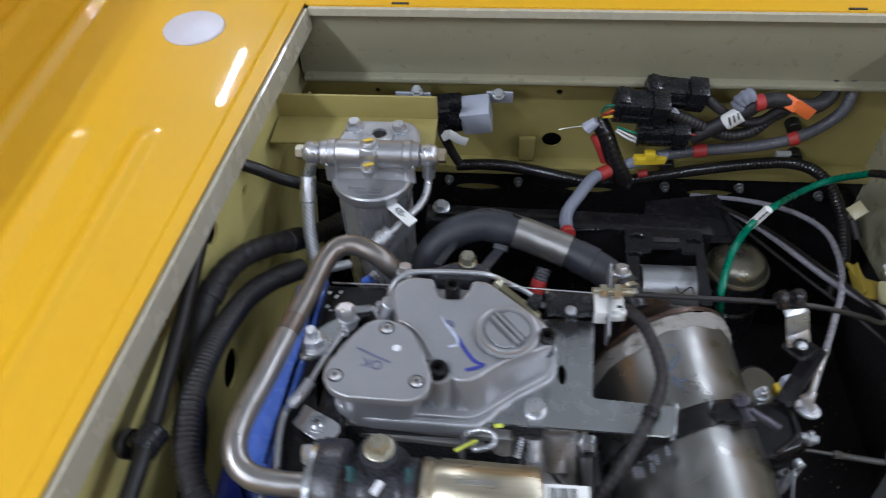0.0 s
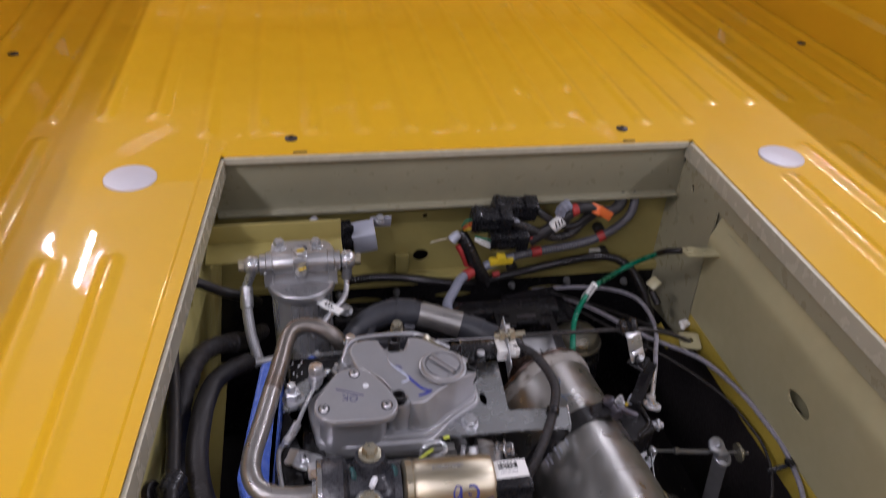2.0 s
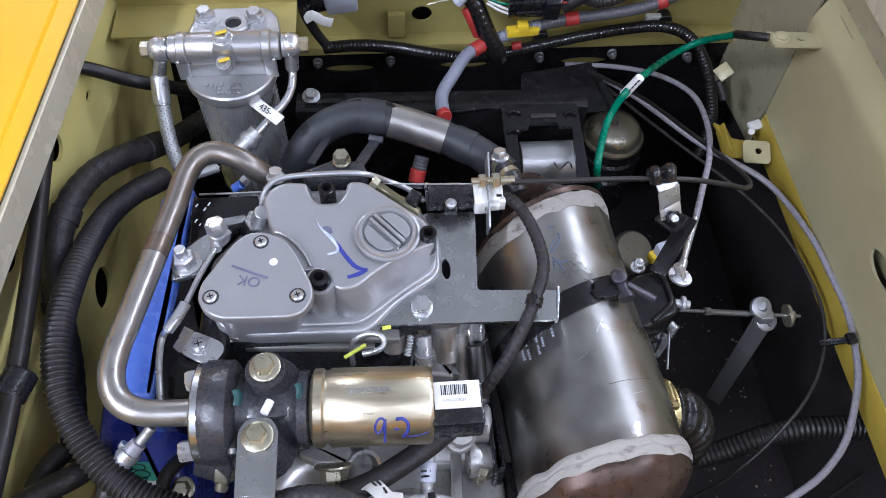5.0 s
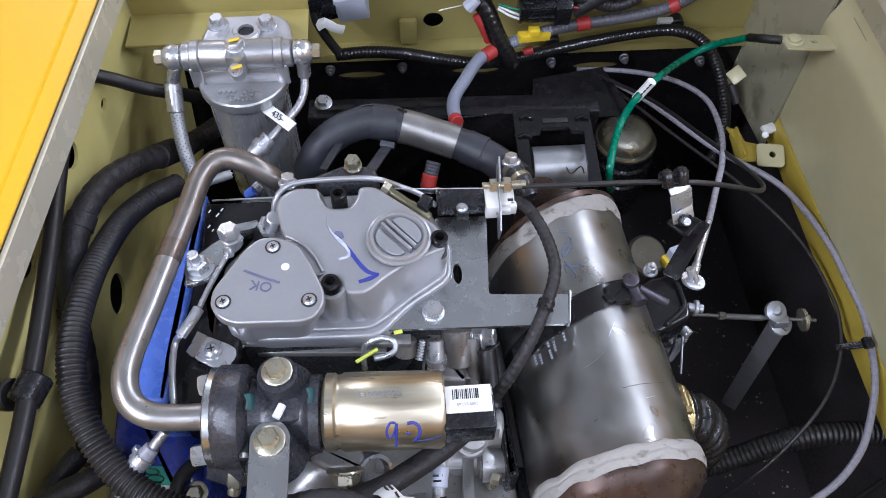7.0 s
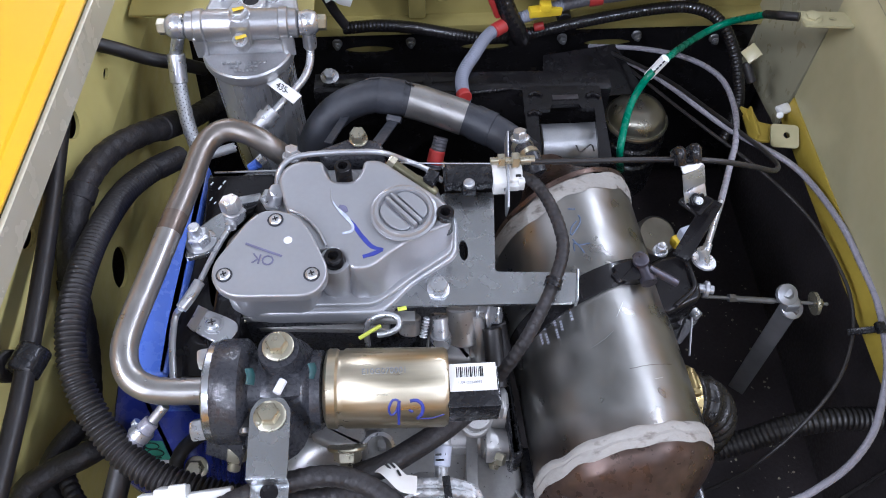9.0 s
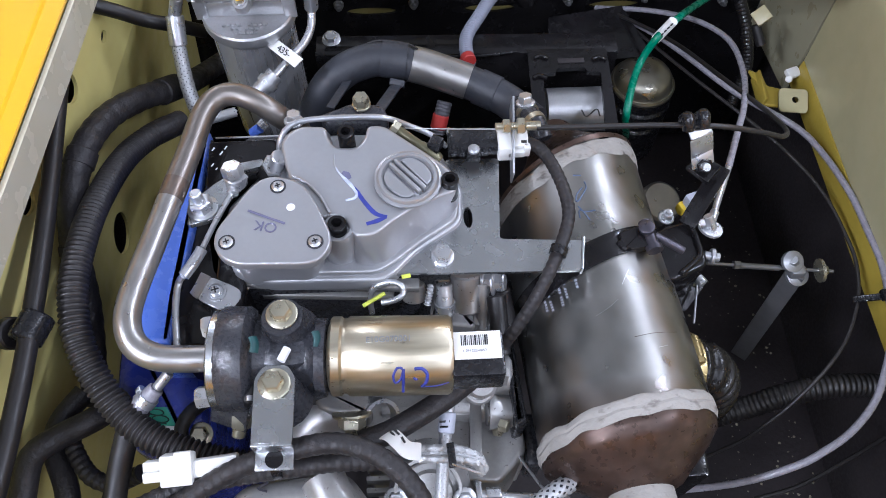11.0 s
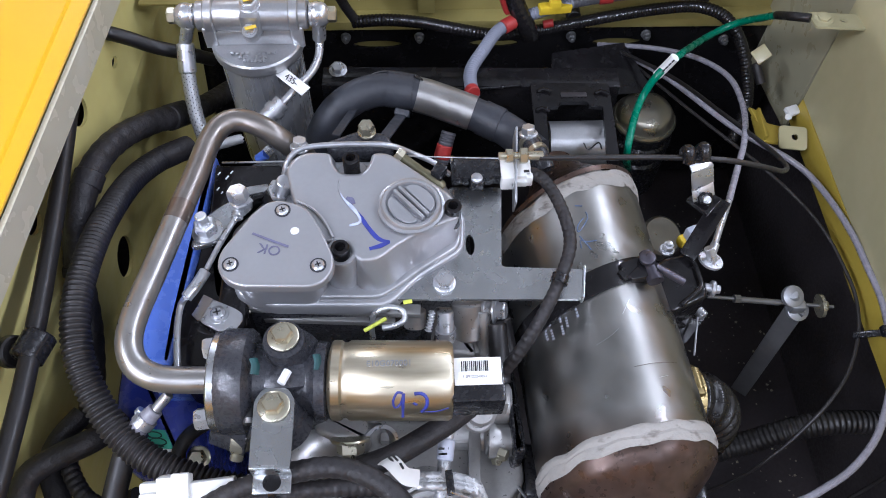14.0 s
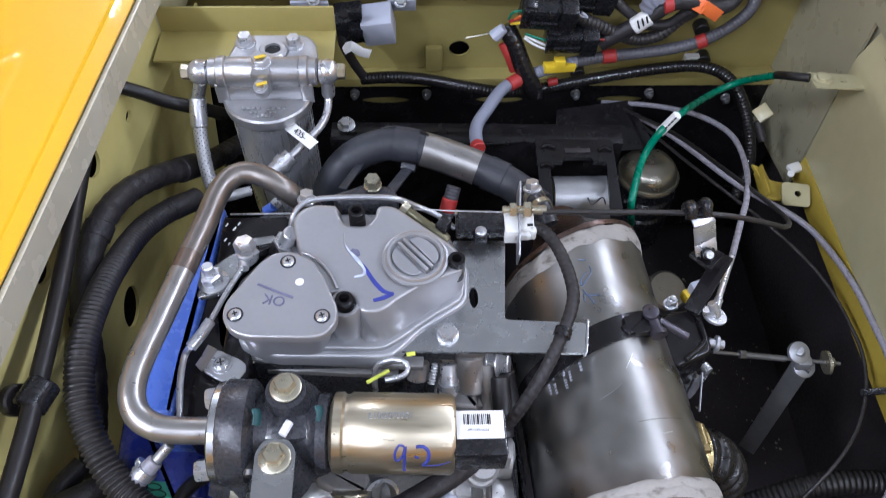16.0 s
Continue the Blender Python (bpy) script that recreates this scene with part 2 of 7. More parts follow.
# ---- shapes ----
def joined(*bms):
    out = bmesh.new()
    for bm in bms:
        me = bpy.data.meshes.new("tmp")
        bm.to_mesh(me)
        out.from_mesh(me)
        bpy.data.meshes.remove(me)
        bm.free()
    return out


def box(c, s, bevel=0.001, turn=(0, 0, 0)):
    bm = bmesh.new()
    bmesh.ops.create_cube(bm, size=1.0)
    bmesh.ops.scale(bm, vec=s, verts=bm.verts)
    if bevel:
        bmesh.ops.bevel(bm, geom=bm.edges[:], offset=min(bevel, min(s) * 0.45), segments=2, affect="EDGES", profile=0.5)
    bmesh.ops.transform(bm, matrix=pose(*c, *turn), verts=bm.verts)
    return bm


def to_axis(p, d):
    q = Vector(d).to_track_quat("Z", "Y")
    return Matrix.Translation(p) @ q.to_matrix().to_4x4()


def lathe(profile, p, d=(0, 0, 1), seg=28, caps=True):
    """Turns (radius, height) pairs round the axis d through p."""
    bm = bmesh.new()
    rings = []
    for r, h in profile:
        rings.append([bm.verts.new((r * math.cos(2 * math.pi * i / seg), r * math.sin(2 * math.pi * i / seg), h)) for i in range(seg)])
    for a, b in zip(rings, rings[1:]):
        for i in range(seg):
            bm.faces.new((a[i], a[(i + 1) % seg], b[(i + 1) % seg], b[i]))
    if caps:
        bm.faces.new(rings[0][::-1])
        bm.faces.new(rings[-1])
    bmesh.ops.recalc_face_normals(bm, faces=bm.faces)
    bmesh.ops.transform(bm, matrix=to_axis(p, d), verts=bm.verts)
    return bm


def spline(pts, step=0.004):
    """A smooth line through the points, in even steps."""
    P = [Vector(p) for p in pts]
    if len(P) == 2:
        n = max(1, int((P[1] - P[0]).length / step))
        return [P[0].lerp(P[1], i / n) for i in range(n + 1)]
    P = [P[0] * 2 - P[1]] + P + [P[-1] * 2 - P[-2]]
    out = []
    for a, b, c, d in zip(P, P[1:], P[2:], P[3:]):
        n = max(2, int((c - b).length / step))
        for i in range(n):
            t = i / n
            out.append(0.5 * ((2 * b) + (c - a) * t + (2 * a - 5 * b + 4 * c - d) * t * t + (3 * b - a - 3 * c + d) * t ** 3))
    out.append(P[-2].copy())
    return out


def tube(pts, r, seg=10, step=0.005, rib=0.0, pitch=0.004, caps=True, flat=1.0, weave=False):
    """A hose or wire along a smooth line; rib and pitch make it corrugated."""
    line = spline(pts, (pitch / 4 if weave else pitch / 8) if rib else step)
    bm = bmesh.new()
    t0 = (line[1] - line[0]).normalized()
    up = t0.orthogonal().normalized()
    rings = []
    run = 0.0
    for i, p in enumerate(line):
        t = (line[min(i + 1, len(line) - 1)] - line[max(i - 1, 0)]).normalized()
        up = (up - t * up.dot(t)).normalized()
        side = t.cross(up)
        if i:
            run += (p - line[i - 1]).length
        rad = r - rib * abs(math.cos(math.pi * run / pitch)) ** 2.5
        row = []
        for k in range(seg):
            a = 2 * math.pi * k / seg
            q = r - (rib if (int(run / pitch * 2) + k) % 2 else 0.0) if weave else rad
            row.append(bm.verts.new(p + (up * math.cos(a) * flat + side * math.sin(a)) * q))
        rings.append(row)
    for a, b in zip(rings, rings[1:]):
        for k in range(seg):
            bm.faces.new((a[k], a[(k + 1) % seg], b[(k + 1) % seg], b[k]))
    if caps:
        bm.faces.new(rings[0][::-1])
        bm.faces.new(rings[-1])
    bmesh.ops.recalc_face_normals(bm, faces=bm.faces)
    return bm


def braided(pts, r, strands=9, fill=0.8):
    """Bright strands wound both ways round a smooth line, one over the other."""
    line = spline(pts, 0.0012)
    t0 = (line[1] - line[0]).normalized()
    up = t0.orthogonal().normalized()
    stations, run = [], 0.0
    for i, p in enumerate(line):
        t = (line[min(i + 1, len(line) - 1)] - line[max(i - 1, 0)]).normalized()
        up = (up - t * up.dot(t)).normalized()
        run += (p - line[i - 1]).length if i else 0.0
        stations.append((p, up.copy(), t.cross(up), t, run))
    bm = bmesh.new()
    turn = 2 * math.pi / (2 * math.pi * r * 0.95)
    w = math.pi * r / strands * fill
    for way in (-1, 1):
        for k in range(strands):
            rows = []
            for p, u, s, t, run in stations:
                a = way * run * turn + 2 * math.pi * k / strands
                lift = 0.00022 * math.sin(run * turn * strands + way * math.pi / 2 + math.pi * k)
                out = u * math.cos(a) + s * math.sin(a)
                side = (t.cross(out) * way + t * 0.8).normalized().cross(out)
                c = p + out * (r + lift)
                rows.append([bm.verts.new(c + side * w - out * w * 0.16), bm.verts.new(c + out * w * 0.1), bm.verts.new(c - side * w - out * w * 0.16)])
            for a, b in zip(rows, rows[1:]):
                for j in (0, 1):
                    bm.faces.new((a[j], a[j + 1], b[j + 1], b[j]))
    return bm


def sheet(outer, holes=(), thick=0.002, m=None, bevel=0.0):
    """A plate from an outline and round or oval holes (u, v, ru, rv) in its own plane, given thickness away from +z."""
    bm = bmesh.new()
    loops = [outer] + [[(u + ru * math.cos(2 * math.pi * i / 20), v + rv * math.sin(2 * math.pi * i / 20)) for i in range(20)] for u, v, ru, rv in holes]
    edges = []
    for loop in loops:
        vs = [bm.verts.new((x, y, 0)) for x, y in loop]
        edges += [bm.edges.new((a, b)) for a, b in zip(vs, vs[1:] + vs[:1])]
    bmesh.ops.triangle_fill(bm, use_beauty=True, use_dissolve=False, edges=edges)
    bmesh.ops.recalc_face_normals(bm, faces=bm.faces)
    if bm.faces and sum(f.normal.z for f in bm.faces) < 0:
        bmesh.ops.reverse_faces(bm, faces=bm.faces)
    got = bmesh.ops.extrude_face_region(bm, geom=bm.faces[:])
    bmesh.ops.translate(bm, vec=(0, 0, -thick), verts=[g for g in got["geom"] if isinstance(g, bmesh.types.BMVert)])
    bmesh.ops.recalc_face_normals(bm, faces=bm.faces)
    if m is not None:
        bmesh.ops.transform(bm, matrix=m, verts=bm.verts)
    return bm


def hold_flat(bm, bevel):
    """A narrow border round the top, so that it stays flat beside its rounded edge."""
    top = max((f for f in bm.faces if abs(f.normal.z) > 0.99), key=lambda f: f.calc_center_median().z)
    bmesh.ops.inset_individual(bm, faces=[top], thickness=min(0.0012, bevel * 0.3))


def prism(outline, z0, z1, bevel=0.0, segs=3):
    """An outline in plan raised from z0 to z1, with its top edge rounded."""
    bm = bmesh.new()
    vs = [bm.verts.new((p[0], p[1], z1)) for p in outline]
    top = bm.faces.new(vs)
    if top.normal.z < 0:
        top.normal_flip()
    bm.normal_update()
    got = bmesh.ops.extrude_face_region(bm, geom=[top])
    low = [g for g in got["geom"] if isinstance(g, bmesh.types.BMVert)]
    for v in low:
        v.co.z = z0
    bm.normal_update()
    bmesh.ops.recalc_face_normals(bm, faces=bm.faces)
    if bevel:
        tops = [e for e in bm.edges if all(abs(v.co.z - z1) < 1e-6 for v in e.verts)]
        bmesh.ops.bevel(bm, geom=tops, offset=bevel, segments=segs, affect="EDGES", profile=0.5)
        hold_flat(bm, bevel)
    return bm


def loft(low, high, bevel=0.0):
    """A raised casting whose foot and top are two outlines with as many corners."""
    bm = bmesh.new()
    A, B = [bm.verts.new(p) for p in low], [bm.verts.new(p) for p in high]
    top = bm.faces.new(B)
    n = len(A)
    for i in range(n):
        bm.faces.new((A[i], A[(i + 1) % n], B[(i + 1) % n], B[i]))
    bm.faces.new(A[::-1])
    bmesh.ops.recalc_face_normals(bm, faces=bm.faces)
    if bevel:
        bmesh.ops.bevel(bm, geom=list(top.edges), offset=bevel, segments=3, affect="EDGES", profile=0.5)
        hold_flat(bm, bevel)
    return bm


def rounded(outline, r, n=5):
    """The outline with its corners rounded by r."""
    out = []
    P = [Vector((p[0], p[1])) for p in outline]
    for i, p in enumerate(P):
        a, b = P[i - 1] - p, P[(i + 1) % len(P)] - p
        k = min(r, a.length * 0.45, b.length * 0.45)
        s, e = p + a.normalized() * k, p + b.normalized() * k
        for j in range(n + 1):
            t = j / n
            out.append(tuple(s * (1 - t) ** 2 + p * 2 * t * (1 - t) + e * t * t))
    return out


def hexbolt(p, d=(0, 0, 1), af=0.012, h=0.006, flange=0.0, tip=0.0):
    """A hexagon head on an optional washer, with an optional stud tip."""
    r = af / math.sqrt(3)
    bms = []
    z = 0.0
    if flange:
        bms.append(lathe([(flange, 0), (flange, 0.0014), (flange * 0.9, 0.002)], (0, 0, 0), seg=20))
        z = 0.002
    head = lathe([(r, z), (r, z + h * 0.85), (r * 0.86, z + h)], (0, 0, 0), seg=6)
    bms.append(head)
    if tip:
        bms.append(lathe([(af * 0.3, z + h), (af * 0.3, z + h + tip * 0.9), (af * 0.24, z + h + tip)], (0, 0, 0), seg=12))
    bm = joined(*bms)
    bmesh.ops.transform(bm, matrix=to_axis(p, d), verts=bm.verts)
    return bm


def ball(p, r, seg=12):
    bm = bmesh.new()
    bmesh.ops.create_uvsphere(bm, u_segments=seg, v_segments=seg // 2 + 2, radius=r)
    bmesh.ops.translate(bm, vec=p, verts=bm.verts)
    return bm


def bar(a, b, w, t, up=(0, 0, 1), bevel=0.0006):
    """A flat bar from a to b, w wide and t thick, its broad side towards up."""
    a, b = Vector(a), Vector(b)
    x = (b - a).normalized()
    y = Vector(up).cross(x).normalized()
    z = x.cross(y)
    m = Matrix((x, y, z)).transposed().to_4x4()
    m.translation = (a + b) / 2
    bm = box((0, 0, 0), ((b - a).length, w, t), bevel)
    bmesh.ops.transform(bm, matrix=m, verts=bm.verts)
    return bm


def rod(a, b, r, seg=16, r2=None):
    """A round rod from a to b with softened ends."""
    a, b = Vector(a), Vector(b)
    n = (b - a).length
    r2 = r if r2 is None else r2
    e = min(r, r2) * 0.12
    return lathe([(r - e, 0), (r, e), (r2, n - e), (r2 - e, n)], a, b - a, seg)


def ring(p, d, r, t, w, seg=36):
    """A flat hoop of radius r, t thick and w wide, round d."""
    return lathe([(r, -w / 2), (r + t, -w / 2), (r + t, w / 2), (r, w / 2), (r, -w / 2)], p, d, seg, caps=False)


def moved(p, dx=0.0, dy=0.0, dz=0.0):
    return (p[0] + dx, p[1] + dy, p[2] + dz)


def thing(name, at, label, category, group="", kind=""):
    ob = new(name)
    ob.empty_display_size = 0.02
    ob.location = at
    return tagged(ob, label, category, group, kind)


def mesh_of(name, bm, material, smooth=38):
    me = bpy.data.meshes.new(name)
    bm.to_mesh(me)
    bm.free()
    me.materials.append(M[material])
    me.shade_smooth()
    me.set_sharp_from_angle(angle=radians(smooth))
    return me


def part(name, bm, material, parent, label="", smooth=38):
    """One mesh, in world coordinates, as a part of parent."""
    root = parent
    while root.parent:
        root = root.parent
    bmesh.ops.translate(bm, vec=-root.location, verts=bm.verts)
    ob = new(name, mesh_of(name, bm, material, smooth))
    ob.parent = parent
    if label:
        ob["label"] = label
    return ob


def solo(name, bm, material, label, category, group="", kind="", smooth=38):
    """A thing or a piece of the setting that is one mesh."""
    return tagged(new(name, mesh_of(name, bm, material, smooth)), label, category, group, kind)


# ---- the cargo bed ----
LEFT, RIGHT, FAR, NEAR = -0.162, 0.490, 0.726, -0.42


def left_edge(y):
    return LEFT - 0.085 * (FAR - y) if y < FAR else LEFT


RIB0, RIB = 0.3709, 0.0693


def ease(u):
    u = max(0.0, min(1.0, u))
    return u * u * (3 - 2 * u)


def bed_height(x, y):
    """Long beads pressed into the floor with rounded ends, clear of the hatch and the two plugs, and a joggle along the hatch edge."""
    k = round((x - RIB0) / RIB)
    c = RIB0 + RIB * k
    off = (x - c) / 0.017
    bead = 0.0
    if abs(off) < 1:
        shape = 0.5 + 0.5 * math.cos(math.pi * off)
        inner = -0.215 < c < 0.53
        start = 0.772 if inner else 0.835
        run = ease((y - start) / 0.022) * ease((1.425 - y) / 0.03)
        if not inner:
            stop = (0.522 if c > -0.36 else 0.80) if c < 0 else (0.628 if c < 0.6 else 0.71)
            run = max(run, ease((stop - y) / 0.022))
        bead = 0.0036 * shape * run
    wave = 0.00003 * math.sin(x * 2 * math.pi / 0.083 + 0.8 * math.sin(y * 5)) + 0.00010 * math.sin(y * 2 * math.pi / 0.33 + x * 7)
    edge = max(0.0, min(1.0, (max(LEFT - x, x - RIGHT, y - FAR) - 0.015) / 0.05))
    joggle = 0.0016 * ease((x - (LEFT - 0.021)) / 0.005) if x < LEFT + 0.001 and NEAR < y < FAR + 0.04 else 0.0
    return bead + wave * edge + joggle


def bed_sheet():
    xs = sorted(set([round(-0.531 + 0.0034 * i, 4) for i in range(432)] + [LEFT - 0.021, LEFT - 0.0185, LEFT - 0.016, LEFT, RIGHT]))
    xs = [x for x in xs if x in (LEFT, RIGHT, LEFT - 0.0185) or min(abs(x - LEFT), abs(x - RIGHT), abs(x - LEFT + 0.0185)) > 0.002]
    ys = sorted(set([round(-0.9 + 0.04 * i, 4) for i in range(60)] + [round(c + 0.0045 * i, 4) for c in (0.497, 0.603, 0.686, 0.768, 0.794, 0.832, 1.394) for i in range(7)] + [FAR, NEAR, 1.462]))
    ys = [y for y in ys if y in (FAR, NEAR) or min(abs(y - FAR), abs(y - NEAR)) > 0.002]
    ys = [y for y in ys if y <= 1.462]
    bm = bmesh.new()
    grid = {}
    for i, x in enumerate(xs):
        for j, y in enumerate(ys):
            w = max(0.0, 1 - abs(x - LEFT) / 0.13) if x <= LEFT else 0.0
            dx = (left_edge(y) - LEFT) * w if NEAR - 0.001 <= y <= FAR + 0.001 else 0.0
            grid[i, j] = (x + dx, y, bed_height(x, y))
    verts = {}
    for i in range(len(xs) - 1):
        for j in range(len(ys) - 1):
            if xs[i] >= LEFT - 1e-6 and xs[i + 1] <= RIGHT + 1e-6 and ys[j] >= NEAR - 1e-6 and ys[j + 1] <= FAR + 1e-6:
                continue
            f = []
            for a, b in ((i, j), (i + 1, j), (i + 1, j + 1), (i, j + 1)):
                if (a, b) not in verts:
                    verts[a, b] = bm.verts.new(grid[a, b])
                f.append(verts[a, b])
            bm.faces.new(f)
    got = bmesh.ops.extrude_face_region(bm, geom=bm.faces[:])
    bmesh.ops.translate(bm, vec=(0, 0, -0.002), verts=[g for g in got["geom"] if isinstance(g, bmesh.types.BMVert)])
    bmesh.ops.recalc_face_normals(bm, faces=bm.faces)
    return bm


solo("floor", bed_sheet(), "yellow", "glossy yellow ribbed steel cargo bed floor with an engine hatch cut through it", "bed floor", kind="structure", smooth=25)


def bed_board(x, sign):
    """A side board of the bed: a sill at its foot and a pressed panel above it."""
    prof = [(0, 0), (0, 0.070), (0.010, 0.078), (0.010, 0.14), (0.016, 0.15), (0.016, 0.25), (0.006, 0.265), (0.006, 0.318), (0.03, 0.318), (0.03, 0)]
    bm = bmesh.new()
    a = [bm.verts.new((x + sign * u, -0.9, v)) for u, v in prof]
    b = [bm.verts.new((x + sign * u, 1.462, v)) for u, v in prof]
    for i in range(len(prof)):
        k = (i + 1) % len(prof)
        bm.faces.new((a[i], a[k], b[k], b[i]))
    bm.faces.new(a), bm.faces.new(b)
    bmesh.ops.recalc_face_normals(bm, faces=bm.faces)
    return bm


solo("wall_west", bed_board(-0.532, -1), "yellow", "glossy yellow pressed steel side board of the bed", "side board", kind="structure")
solo("wall_east", bed_board(0.936, 1), "yellow", "glossy yellow pressed steel side board of the bed", "side board", kind="structure")


def headboard():
    frame_face = sheet([(-0.58, -0.02), (0.98, -0.02), (0.98, 0.45), (-0.58, 0.45)], (), 0.02, Matrix.Translation((0, 1.462, 0)) @ pose(0, 0, 0, 90))
    step = box((0.20, 1.4595, 0.030), (1.462, 0.005, 0.056), 0.0045)
    panel = box((0.20, 1.4585, 0.25), (1.33, 0.007, 0.33), 0.004)
    return joined(frame_face, step, panel)


solo("wall_north", headboard(), "yellow", "glossy yellow headboard with a shallow pressed panel", "headboard", kind="structure")
solo("wall_south", box((0.2, -0.915, 0.2), (1.45, 0.03, 0.4), 0.004), "yellow", "plain yellow tailgate of the bed", "tailgate", kind="structure")

for px, py, r in ((-0.265, 0.677, 0.031), (0.595, 0.666, 0.031)):
    solo("bed_plug", lathe([(r, 0.0), (r, 0.0012), (r * 0.96, 0.0024), (r * 0.6, 0.0034), (0.0005, 0.0038)], (px, py, 0.0), seg=32), "plug",
         "round white plastic plug in the yellow bed floor", "plug", "bed plugs")
for px, py in ((-0.073, 0.769), (0.399, 0.767), (0.895, 1.103), (-0.500, 1.096)):
    sc = thing("bed_screw", (px, py, 0), "small blued screw in the yellow bed floor", "screw", "bed screws")
    part("head", lathe([(0.0085, 0.0), (0.0085, 0.0015), (0.006, 0.0028), (0.003, 0.003)], (px, py, 0.0), seg=16), "screwblue", sc)
    part("socket", lathe([(0.003, 0.003), (0.003, 0.0034)], (px, py, 0.0), seg=6), "black", sc)

# dark strips added below the side seams, standing in for the shade there
solo("seam_shade_west", box((-0.53, 0.28, -0.02), (0.06, 2.36, 0.02), 0.002), "blacktray", "dark strip added under the bed's side seam as its shade", "sill", kind="structure")
solo("seam_shade_east", box((0.934, 0.28, -0.02), (0.06, 2.36, 0.02), 0.002), "blacktray", "dark strip added under the bed's side seam as its shade", "sill", kind="structure")
for px, py in ((-0.062, 0.7295), (0.395, 0.7295)):
    solo("edge_slot", box((px, py, 0.0004), (0.018, 0.003, 0.0016), 0.0005), "blacktray", "small dark slot at the hatch edge", "slot", "edge slots")
for sx, px in ((1, -0.528), (-1, 0.932)):
    hg = thing("board_hinge", (px, 1.42, 0.05), "small zinc latch in the bed's corner", "latch", "corner latches")
    part("plate", box((px + sx * 0.006, 1.43, 0.10), (0.006, 0.03, 0.05), 0.001), "zinc", hg)
    part("pin", rod((px + sx * 0.012, 1.432, 0.075), (px + sx * 0.012, 1.432, 0.128), 0.006), "zinc", hg)

# ---- the hatch's edges and the bay's walls ----
def strip(a, b, depth, thick, inward):
    """A downturned lip under the edge from a to b."""
    a, b = Vector(a), Vector(b)
    n = Vector(inward).normalized()
    bm = bmesh.new()
    cs = []
    for p in (a, b):
        cs.append([bm.verts.new(p + n * u + Vector((0, 0, v))) for u, v in ((0, -0.002), (thick, -0.002), (thick, -depth), (0, -depth))])
    for i in range(4):
        k = (i + 1) % 4
        bm.faces.new((cs[0][i], cs[0][k], cs[1][k], cs[1][i]))
    bm.faces.new(cs[0]), bm.faces.new(cs[1])
    bmesh.ops.recalc_face_normals(bm, faces=bm.faces)
    return bm


solo("trim_west", strip((left_edge(NEAR), NEAR, 0), (left_edge(FAR), FAR, 0), 0.028, 0.004, (1, 0, 0)), "lip",
     "pale grey downturned lip along the hatch edge", "hatch lip", kind="structure")
solo("trim_east", strip((RIGHT, NEAR, 0), (RIGHT, FAR, 0), 0.026, 0.006, (-1, 0, 0)), "lip",
     "pale grey downturned lip along the hatch edge", "hatch lip", kind="structure")
solo("trim_north", strip((LEFT, FAR, 0), (RIGHT, FAR, 0), 0.010, 0.005, (0, -1, 0)), "lip",
     "pale grey downturned lip along the hatch edge", "hatch lip", kind="structure")
solo("trim_south", strip((left_edge(NEAR), NEAR, 0), (RIGHT, NEAR, 0), 0.05, 0.004, (0, 1, 0)), "lip",
     "pale grey downturned lip along the hatch edge", "hatch lip", kind="structure")

XZ = pose(0, 0, 0, 90)
# cross rail under the far edge
rail = joined(box((0.155, FAR + 0.012, -0.047), (0.67, 0.018, 0.086), 0.004), box((0.155, FAR + 0.001, -0.087), (0.66, 0.020, 0.006), 0.002))
solo("beam_north", rail, "greyprimer", "grey primed cross rail under the bed floor", "cross rail", kind="structure")
# back wall of the bay
back_holes = [(0.108, -0.193, 0.012, 0.011), (0.112, -0.123, 0.004, 0.004), (-0.10, -0.125, 0.003, 0.003), (0.25, -0.105, 0.004, 0.003), (0.345, -0.165, 0.006, 0.006)]
solo("wall_back", sheet([(-0.24, -0.09), (0.51, -0.09), (0.51, -0.2225), (-0.24, -0.2225)], back_holes, 0.003, Matrix.Translation((0, 0.752, 0)) @ XZ), "olive",
     "olive yellow primed back wall of the engine bay", "bay wall", kind="structure")
solo("ledge_back", joined(box((0.135, 0.744, -0.2235), (0.74, 0.022, 0.004), 0.0015), box((0.135, 0.7335, -0.228), (0.74, 0.003, 0.012), 0.001)), "olive",
     "olive yellow flange along the foot of the back wall", "flange", kind="structure")
solo("wall_back_low", sheet([(-0.26, -0.2275), (0.53, -0.2275), (0.53, -0.52), (-0.26, -0.52)], [(0.02, -0.262, 0.03, 0.006), (0.16, -0.262, 0.03, 0.006), (0.31, -0.262, 0.03, 0.006)], 0.003, Matrix.Translation((0, 0.738, 0)) @ XZ), "black",
     "black painted lower back panel with slots", "panel", kind="structure")
solo("panel_stay", box((0.20, 0.7455, -0.262), (0.46, 0.003, 0.018), 0.0005), "olive", "olive strip seen through the panel slots", "strip", kind="structure")
YZ = Matrix(((0, 0, -1, 0), (1, 0, 0, 0), (0, 1, 0, 0), (0, 0, 0, 1)))
